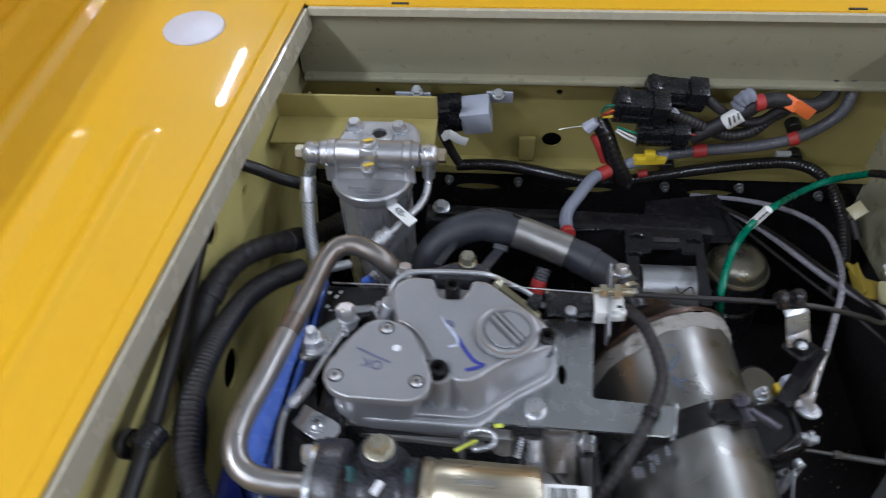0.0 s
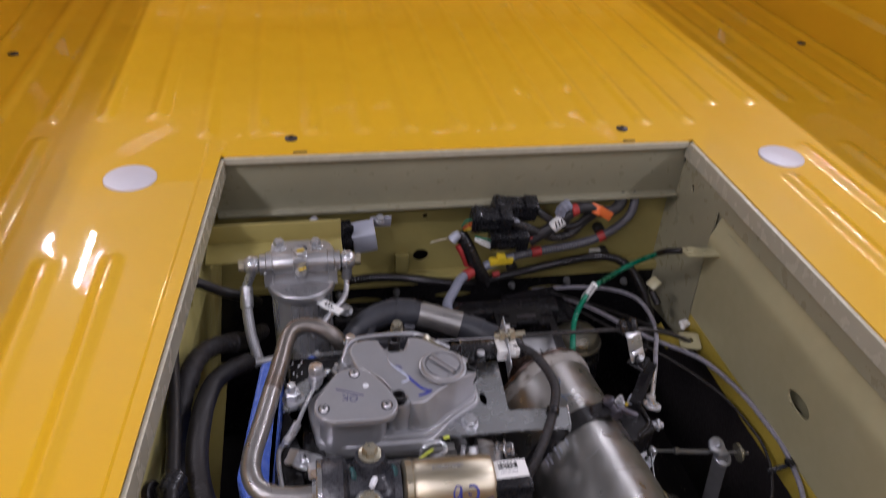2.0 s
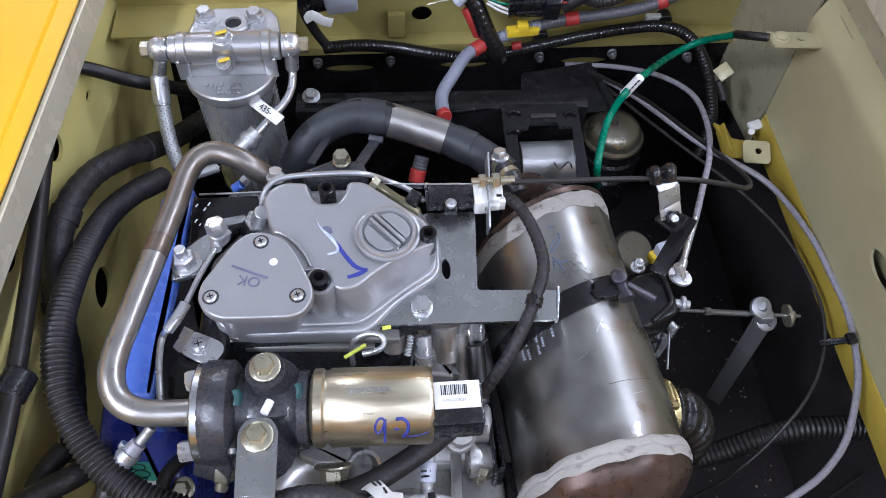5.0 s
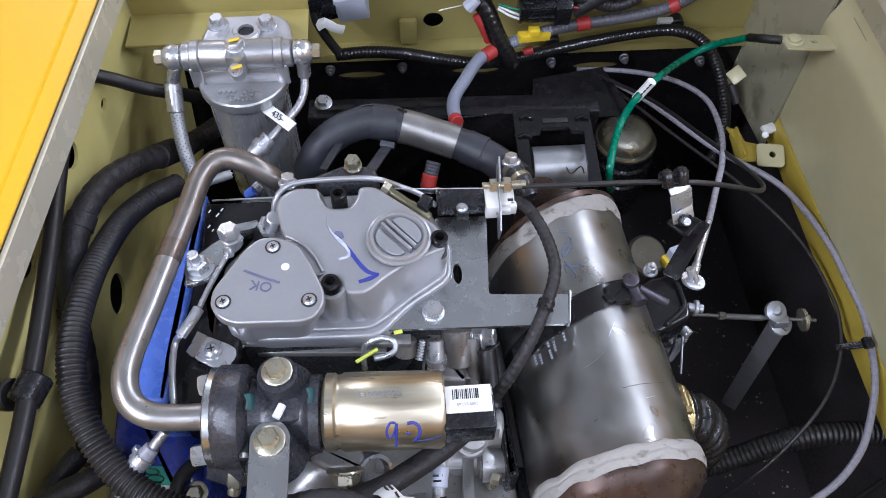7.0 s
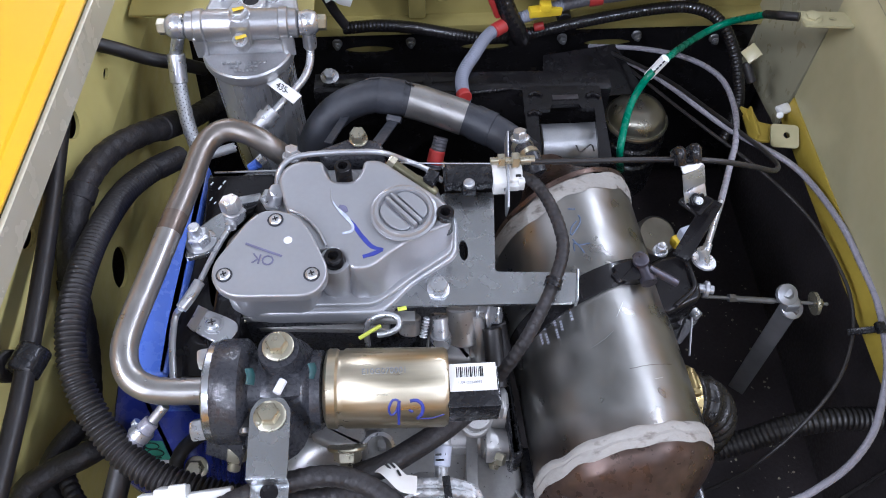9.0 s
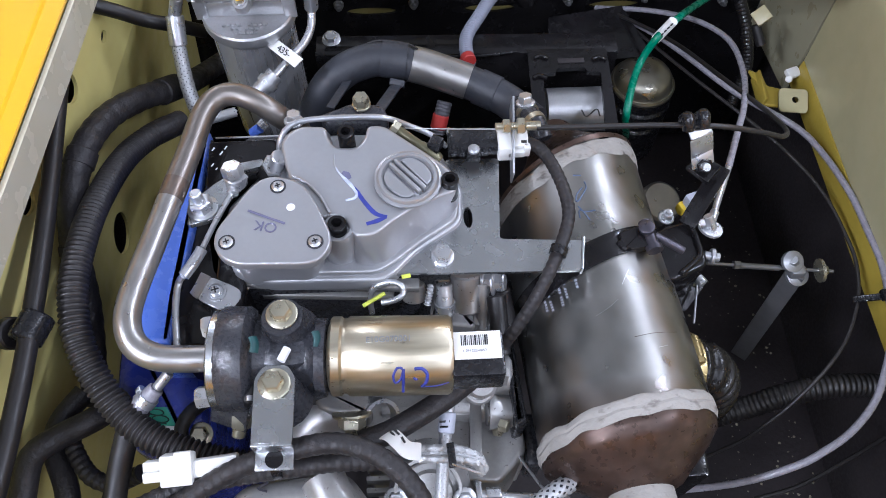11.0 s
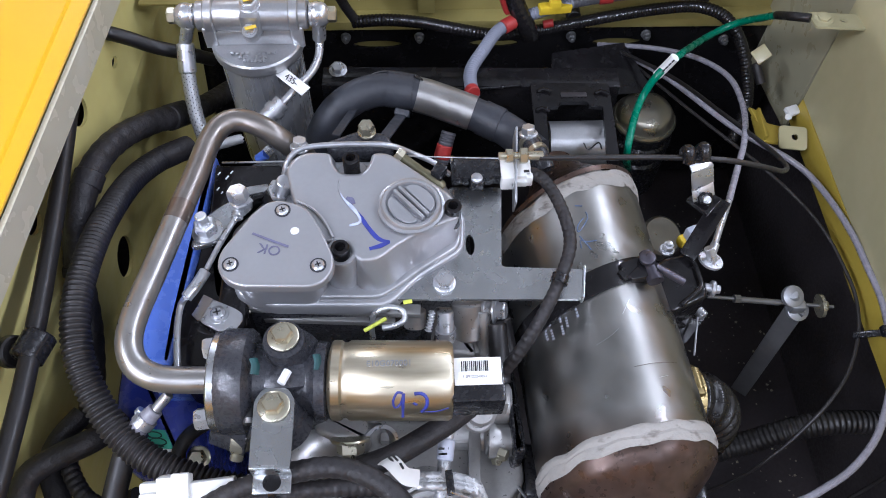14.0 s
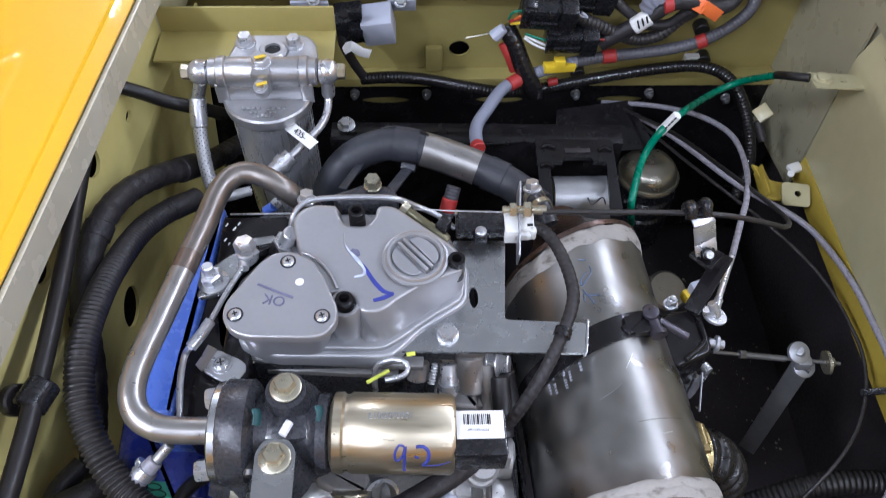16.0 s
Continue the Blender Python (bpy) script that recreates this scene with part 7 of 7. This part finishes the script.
part("conduit", tube([(0.3412, 0.2537, -0.34), (0.3768, 0.2576, -0.32), (0.4083, 0.2617, -0.3), (0.4477, 0.2637, -0.29), (0.4955, 0.2613, -0.29), (0.5307, 0.2543, -0.29)], 0.0115, 16, rib=0.0011, pitch=0.0050), "rubber", cr)

# green breather tube and its bracket
gt = thing("breather_tube", (0.3131, 0.5880, -0.1532), "green plastic breather tube with a white printed tag", "tube")
gpts = [(0.4240, 0.6261, -0.1236), (0.4117, 0.6681, -0.1712), (0.3773, 0.6572, -0.1815), (0.3131, 0.5880, -0.1532), (0.2911, 0.5698, -0.1836), (0.2685, 0.5105, -0.1854), (0.2937, 0.5488, -0.27)]
part("tube", tube(gpts, 0.0038, 12), "green", gt)
part("black_end", tube([(0.4240, 0.6261, -0.1236), (0.4205, 0.5990, -0.1010), (0.4330, 0.5870, -0.0930)], 0.0042, 12), "rubber", gt)
gtag = part("tag", rod((0.3172, 0.5846, -0.1379), (0.3055, 0.5850, -0.1636), 0.0048, 14), "paper", gt, "white printed tag")
for k in range(5):
    part("printed_bar", rod(Vector((0.3150, 0.5800, -0.1375)).lerp(Vector((0.3052, 0.5804, -0.1588)), k / 5), Vector((0.3150, 0.5800, -0.1375)).lerp(Vector((0.3052, 0.5804, -0.1588)), (k + 0.7) / 5), 0.0008, 6), "ink", gtag)
cb = thing("clip_bracket", (0.462, 0.59, -0.088), "khaki sheet bracket bolted to the side wall", "bracket")
part("plate", sheet(rounded([(-0.024, -0.012), (0.026, -0.012), (0.026, 0.012), (-0.024, 0.012)], 0.003), [(0.008, 0, 0.004, 0.003)], 0.002, pose(0.459, 0.587, -0.096, -8, 4, 0)), "khaki", cb)
part("bolt", hexbolt((0.447, 0.588, -0.0955), (-0.1, 0, 1), 0.011, 0.0022, 0.009), "khaki", cb)
yb = thing("tie_bracket", (0.4677, 0.5794, -0.25), "bright yellow painted folded bracket at the wall foot", "bracket")
part("leg", joined(prism(rounded([(0.4330, 0.6100), (0.4420, 0.6030), (0.4460, 0.6010), (0.4475, 0.5850), (0.4690, 0.5780), (0.4560, 0.5570), (0.4363, 0.5593), (0.4380, 0.5840)], 0.003), -0.242, -0.2385, 0.001), bar((0.4395, 0.6020, -0.240), (0.4375, 0.5610, -0.240), 0.003, 0.016, (0.2, 0, 1))), "brightyellow", yb)
part("tab", sheet(rounded([(-0.015, -0.014), (0.015, -0.014), (0.015, 0.012), (-0.015, 0.012)], 0.005), [(0.002, 0, 0.0035, 0.0035)], 0.002, Matrix.Translation((0.4641, 0.5562, -0.228)) @ pose(0, 0, 0, 20, 0, -8)), "khaki", yb)
part("stud", joined(hexbolt((0.4669, 0.5837, -0.228), (-0.5, -0.4, 0.8), 0.007, 0.003), box((0.4760, 0.5960, -0.2320), (0.016, 0.012, 0.006), 0.002, (10, 0, 20))), "plasticwhite", yb, "pale dab of sealing tape")
wcl = thing("wall_clip", (0.4335, 0.6268, -0.19), "tan plastic clip with a black rubber foot", "clip")
part("clip", bar((0.4246, 0.6278, -0.185), (0.4367, 0.6312, -0.175), 0.016, 0.005, (-0.5, -0.4, 0.7)), "khaki", wcl)
part("foot", rod((0.4273, 0.6269, -0.19), (0.4348, 0.6117, -0.205), 0.005), "rubber", wcl)

# ---- wiring along the back wall ----
main = thing("main_conduit", (0.164, 0.7, -0.215), "long black corrugated conduit along the back wall", "conduit")
part("conduit", tube([(-0.0047, 0.705, -0.1971), (0.034, 0.7, -0.1904), (0.0722, 0.695, -0.1903), (0.1168, 0.69, -0.1969), (0.1558, 0.69, -0.204), (0.1962, 0.7, -0.2092), (0.2431, 0.71, -0.2073), (0.2953, 0.715, -0.2), (0.3459, 0.715, -0.191), (0.3825, 0.71, -0.1852), (0.4113, 0.7, -0.1908), (0.4293, 0.68, -0.2069), (0.4398, 0.655, -0.2317), (0.4438, 0.63, -0.262), (0.428, 0.6, -0.2875)], 0.0070, 14, rib=0.0006, pitch=0.0042), "conduitgloss", main)
part("branch", tube([(-0.0169, 0.7, -0.1045), (-0.021, 0.7, -0.1372), (-0.0137, 0.702, -0.1659), (-0.0014, 0.705, -0.1955)], 0.0055, 10), "tape", main)
solo("ribbon_tag", tube([(-0.0202, 0.694, -0.1459), (-0.011, 0.69, -0.1381), (-0.0019, 0.69, -0.1457), (0.008, 0.692, -0.1505)], 0.0055, 8, flat=0.2), "paper", "white ribbon tag on the relay loom", "tag")
rel = thing("relay", (0.0221, 0.715, -0.1249), "lilac grey relay in a black socket on a bright tab", "relay")
part("cover", box((0.018, 0.705, -0.1213), (0.033, 0.030, 0.034), 0.002, (12, -8, 0)), "plasticgrey", rel)
part("socket", joined(box((-0.0114, 0.708, -0.1221), (0.030, 0.028, 0.036), 0.002, (12, -8, 0)), box((-0.0041, 0.69, -0.0974), (0.014, 0.006, 0.010), 0.001), box((-0.0045, 0.69, -0.1198), (0.014, 0.006, 0.010), 0.001)), "plasticblack", rel)
part("tab", box((0.0432, 0.722, -0.1093), (0.030, 0.003, 0.020), 0.001, (20, 0, 0)), "plasticgrey", rel)
part("tab", box((-0.0539, 0.722, -0.1117), (0.040, 0.003, 0.018), 0.001, (20, 0, 0)), "plasticgrey", rel)
for p in ((0.0419, 0.718, -0.1033), (-0.049, 0.718, -0.101)):
    part("bolt", hexbolt(p, (0, -0.5, 0.8), 0.010, 0.005, 0.007), "zinc", rel)
hs = thing("wiring_harness", (0.2372, 0.69, -0.1166), "cluster of black connectors and taped looms hanging on the back wall", "wiring harness")
for c, s, t in (((0.2318, 0.708, -0.089), (0.066, 0.022, 0.026), 6), ((0.194, 0.69, -0.0951), (0.058, 0.024, 0.029), 4), ((0.2218, 0.688, -0.1263), (0.056, 0.022, 0.026), -2)):
    cn = part("connector", joined(box(c, s, 0.0015, (15, t, 0)), box(moved(c, s[0] * 0.32, -0.002, 0), (s[0] * 0.30, s[1] * 1.15, s[2] * 1.12), 0.0015, (15, t, 0)), box(moved(c, -s[0] * 0.1, -s[1] * 0.5, s[2] * 0.2), (s[0] * 0.4, 0.005, 0.006), 0.001, (15, t, 0))), "plasticblack", hs, "black multi-way connector")
    part("latch", box(moved(c, -s[0] * 0.1, -s[1] * 0.5 - 0.003, -s[2] * 0.1), (s[0] * 0.5, 0.003, 0.003), 0.0006, (15, t, 0)), "plasticblack", cn)
    for k in (-0.42, -0.30, -0.05, 0.12):
        part("rib", box(moved(c, s[0] * k, -s[1] * 0.5, s[2] * 0.02), (0.0022, 0.004, s[2] * 0.86), 0.0006, (15, t, 0)), "plasticblack", cn)
    part("collar", box(moved(c, -s[0] * 0.36, 0, s[2] * 0.30), (s[0] * 0.22, s[1] * 0.9, s[2] * 0.70), 0.0015, (15, t + 12, 0)), "plasticblack", cn)
part("drop_loom", tube([(0.1522, 0.7, -0.1192), (0.162, 0.69, -0.1346), (0.1730, 0.68, -0.1580), (0.1850, 0.675, -0.1810), (0.1900, 0.68, -0.1970)], 0.0100, 16, rib=0.0003, pitch=0.007), "conduitgloss", hs)
part("red_patch", tube([(0.1497, 0.69, -0.1349), (0.1572, 0.685, -0.1483), (0.1643, 0.684, -0.1663)], 0.005, 8), "red", hs)
part("red_patch", rod((0.2076, 0.7, -0.1996), (0.2188, 0.7, -0.1966), 0.0045), "red", hs)
part("tape_tip", rod((0.14, 0.69, -0.1257), (0.1498, 0.69, -0.1145), 0.0075, 9, 0.0055), "plasticgrey", hs, "grey tape tip")
part("bare_wire", tube([(0.1094, 0.69, -0.1282), (0.1227, 0.69, -0.1247), (0.1422, 0.692, -0.1225)], 0.0009, 6), "gold", hs)
part("loom", tube([(0.2543, 0.69, -0.1356), (0.2663, 0.69, -0.1266), (0.2843, 0.69, -0.1137), (0.3015, 0.69, -0.0996), (0.3162, 0.692, -0.0875), (0.3367, 0.695, -0.0863), (0.3645, 0.7, -0.0981), (0.3845, 0.708, -0.0999), (0.3993, 0.722, -0.0951), (0.4035, 0.738, -0.0881)], 0.0085, 12), "tape", hs)
part("loom", tube([(0.2657, 0.705, -0.0941), (0.2808, 0.7, -0.1041), (0.3015, 0.698, -0.1172), (0.3252, 0.698, -0.1165), (0.3415, 0.698, -0.1009), (0.3582, 0.7, -0.0968)], 0.0055, 12), "tape", hs)
part("loom", tube([(0.2207, 0.69, -0.0989), (0.2449, 0.69, -0.1103), (0.2689, 0.692, -0.1234), (0.2961, 0.695, -0.1344), (0.3193, 0.697, -0.129), (0.3363, 0.7, -0.1124), (0.3504, 0.7, -0.1)], 0.0070, 12, rib=0.0006, pitch=0.005), "conduit", hs)
part("white_tag", rod((0.2848, 0.688, -0.1121), (0.2992, 0.688, -0.0989), 0.0088, 14), "paper", hs, "white printed tag")
for p, q in (((0.2845, 0.679, -0.0976), (0.2888, 0.679, -0.1079)), ((0.2886, 0.679, -0.0953), (0.2925, 0.679, -0.1041)), ((0.2925, 0.679, -0.0922), (0.2956, 0.679, -0.1002))):
    part("tag_bar", bar(p, q, 0.0016, 0.0008, (0, -1, 0.4), 0), "ink", hs)
part("grey_tape", tube([(0.2937, 0.69, -0.0939), (0.2958, 0.69, -0.0837), (0.3023, 0.69, -0.0778), (0.3069, 0.692, -0.0763)], 0.0085, 7, 0.004, rib=0.0012, pitch=0.006, flat=0.6), "greyhose", hs, "crumpled grey tape")
part("red_tape", rod((0.3095, 0.69, -0.0877), (0.3198, 0.692, -0.086), 0.0090, 14), "red", hs)
part("orange_tape", joined(bar((0.3396, 0.692, -0.0826), (0.3538, 0.688, -0.0894), 0.014, 0.0012, (0.1, -0.8, 0.5), 0.0004), bar((0.3513, 0.688, -0.0865), (0.3739, 0.692, -0.1029), 0.013, 0.0012, (-0.1, -0.9, 0.3), 0.0004)), "orange", hs, "orange tape flag")
for mname, a, b, c in (("orange", (0.1562, 0.69, -0.1075), (0.1641, 0.682, -0.0943), (0.1779, 0.684, -0.094)), ("yellowmark", (0.1565, 0.69, -0.1097), (0.1667, 0.681, -0.101), (0.1787, 0.684, -0.0999)), ("red", (0.1548, 0.69, -0.106), (0.1641, 0.683, -0.0981), (0.1783, 0.684, -0.097)), ("green", (0.1533, 0.69, -0.1037), (0.1578, 0.684, -0.0901), (0.1776, 0.686, -0.0911)),
                       ("paper", (0.1719, 0.684, -0.12), (0.1863, 0.68, -0.1257), (0.2046, 0.682, -0.1362)), ("green", (0.1716, 0.684, -0.1177), (0.1875, 0.68, -0.121), (0.2049, 0.682, -0.1267)), ("paper", (0.1711, 0.684, -0.1231), (0.1852, 0.68, -0.1304), (0.2039, 0.682, -0.1394)), ("plasticgrey", (0.2268, 0.684, -0.0912), (0.2338, 0.684, -0.0969), (0.2239, 0.684, -0.0942)), ("red", (0.2453, 0.684, -0.1255), (0.2525, 0.684, -0.1253), (0.2594, 0.686, -0.1283))):
    part("wire", tube([a, b, c], 0.0014, 6), mname, hs)
gcn = thing("grey_conduit", (0.3083, 0.7, -0.1559), "grey corrugated conduit with red tape bands", "conduit")
# this run gets a darker grey, which puts its shade into the colour
part("conduit", tube([(0.4207, 0.735, -0.0856), (0.4218, 0.725, -0.0967), (0.4146, 0.715, -0.1142), (0.3939, 0.707, -0.1301), (0.3673, 0.7, -0.1411), (0.3378, 0.7, -0.1509), (0.3023, 0.7, -0.1569), (0.269, 0.7, -0.1614), (0.2344, 0.695, -0.1641)], 0.0066, 14, rib=0.0003, pitch=0.004), "darkhose", gcn, "run of the grey conduit, darkened for shade")
part("conduit", tube([(0.2344, 0.695, -0.1641), (0.1963, 0.685, -0.1686), (0.1706, 0.675, -0.1709), (0.1509, 0.66, -0.1717), (0.1331, 0.625, -0.1651), (0.1185, 0.5962, -0.166), (0.1180, 0.5577, -0.160)], 0.0068, 14, rib=0.0007, pitch=0.0032), "greyhose", gcn)
part("red_band", rod((0.263, 0.7, -0.1624), (0.2782, 0.7, -0.1602), 0.0078, 14), "red", gcn)
part("red_band", rod((0.3632, 0.7, -0.1436), (0.3732, 0.7, -0.1385), 0.0078, 14), "red", gcn)
part("red_band", rod((0.1693, 0.674, -0.1709), (0.1576, 0.666, -0.1718), 0.0078, 14), "red", gcn)
part("red_band", rod((0.1166, 0.5650, -0.158), (0.1186, 0.5570, -0.156), 0.0072, 16), "red", gcn)
solo("yellow_clip", joined(bar((0.1963, 0.682, -0.1618), (0.2316, 0.69, -0.1658), 0.010, 0.009), box((0.2133, 0.685, -0.1571), (0.012, 0.010, 0.010), 0.001)), "yellowclip", "yellow plastic cable clip", "clip")
for p in ((0.3791, 0.738, -0.1519), (0.2482, 0.735, -0.2139), (0.3936, 0.738, -0.1963)):
    solo("rubber_stud", rod(moved(p, 0, 0.006, 0), moved(p, 0, -0.008, 0), 0.0085, 14), "rubber", "round black rubber stud in the back wall", "stud", "rubber studs")
solo("tab_clip", box((0.078, 0.742, -0.1988), (0.020, 0.008, 0.034), 0.002), "olive", "olive primed tab on the back wall", "tab")
solo("pale_clip", box((0.3801, 0.735, -0.1968), (0.018, 0.008, 0.014), 0.001), "plasticwhite", "pale plastic clip on the back wall", "clip")

# ---- dust on the undertray ----
rng = random.Random(5)
specks = bmesh.new()
for i in range(720):
    x, y, s = rng.uniform(0.24, 0.54), rng.uniform(0.0, 0.70), rng.choice((0.0007, 0.0010, 0.0014, 0.0022))
    vs = [specks.verts.new((x + s * rng.uniform(0.6, 1.2) * math.cos(a), y + s * rng.uniform(0.6, 1.2) * math.sin(a), -0.5596)) for a in (0, 1.2, 2.4, 3.7, 5.0)]
    top = specks.verts.new((x, y, -0.5590))
    for a, b in zip(vs, vs[1:] + vs[:1]):
        specks.faces.new((a, b, top))
solo("dust_specks", specks, "greyprimer", "pale specks of dust on the black undertray", "dust", kind="stuff")

bu = thing("blue_union", (-0.0629, 0.4307, -0.09), "small blue hose union behind the exhaust pipe", "union")
part("body", rod((-0.0659, 0.4301, -0.092), (-0.0585, 0.4302, -0.086), 0.0042, 14), "blue", bu)
part("nut", hexbolt((-0.0581, 0.4313, -0.086), (0.7, 0.5, 0.4), 0.008, 0.005), "zinc", bu)

# cast crankcase side seen below the solenoid
part("side_cover", prism(rounded([(0.018, 0.236), (0.130, 0.234), (0.134, 0.185), (0.112, 0.162), (0.060, 0.172), (0.018, 0.178)], 0.006), -0.26, -0.158, 0.004), "alloy", engine, "smooth bare alloy crankcase cover")
part("cover_boss", lathe([(0.0130, 0), (0.0130, 0.004), (0.0118, 0.006), (0.0118, 0.016), (0.0105, 0.018)], (0.1075, 0.2110, -0.142), (1, -0.05, 0), 28), "alloy", engine)
part("cover_rib", bar((0.0988, 0.2230, -0.1525), (0.0958, 0.1760, -0.1525), 0.0085, 0.012), "alloy", engine)
part("cover_rib", bar((0.0300, 0.2180, -0.1545), (0.0950, 0.2140, -0.1545), 0.0060, 0.010), "alloy", engine)
part("cap_disc", lathe([(0.0105, -0.003), (0.0118, -0.001), (0.0118, 0.001), (0.0100, 0.0025), (0.0080, 0.0025), (0.0078, 0.0012), (0.0005, 0.0012)], (0.0995, 0.2205, -0.118), (0, -0.55, 1), 28), "alloy", engine, "round alloy cap")
part("duct", prism(rounded([(0.1205, 0.262), (0.1275, 0.262), (0.1320, 0.196), (0.1235, 0.194)], 0.003), -0.20, -0.122, 0.003), "plasticblack", engine, "black plastic duct beside the silencer")
part("cover_bolt", hexbolt((0.1120, 0.1985, -0.150), (0.5, -0.4, 0.7), 0.0065, 0.005), "gold", engine, "small passivated bolt head")

# more of the engine's bare side between the cover and the valve
part("alloy_elbow", tube([(0.0897, 0.3052, -0.11), (0.1007, 0.3041, -0.112), (0.1059, 0.2971, -0.12), (0.1045, 0.2879, -0.135), (0.1065, 0.2758, -0.15)], 0.0105, 16), "alloy", engine, "bare alloy water elbow")
part("alloy_wall", prism(rounded([(0.0721, 0.3063, -0.115), (0.0996, 0.3042, -0.115), (0.1003, 0.2652, -0.115), (0.0669, 0.2696, -0.115)], 0.003), -0.20, -0.115, 0.003), "alloy", engine)
for p in ((0.1078, 0.2958, -0.1), (0.1097, 0.283, -0.115), (0.1115, 0.2706, -0.128)):
    part("side_bolt", hexbolt(p, (0.9, -0.3, 0.4), 0.009, 0.006, 0.0065), "zinc", engine)
part("boot", rod((0.1185, 0.2893, -0.105), (0.1237, 0.269, -0.125), 0.0085, 16), "rubber", engine)
part("paint_dab", box((0.0524, 0.2795, -0.0575), (0.006, 0.003, 0.0006), 0.0002, (0, 0, 10)), "limemark", engine)
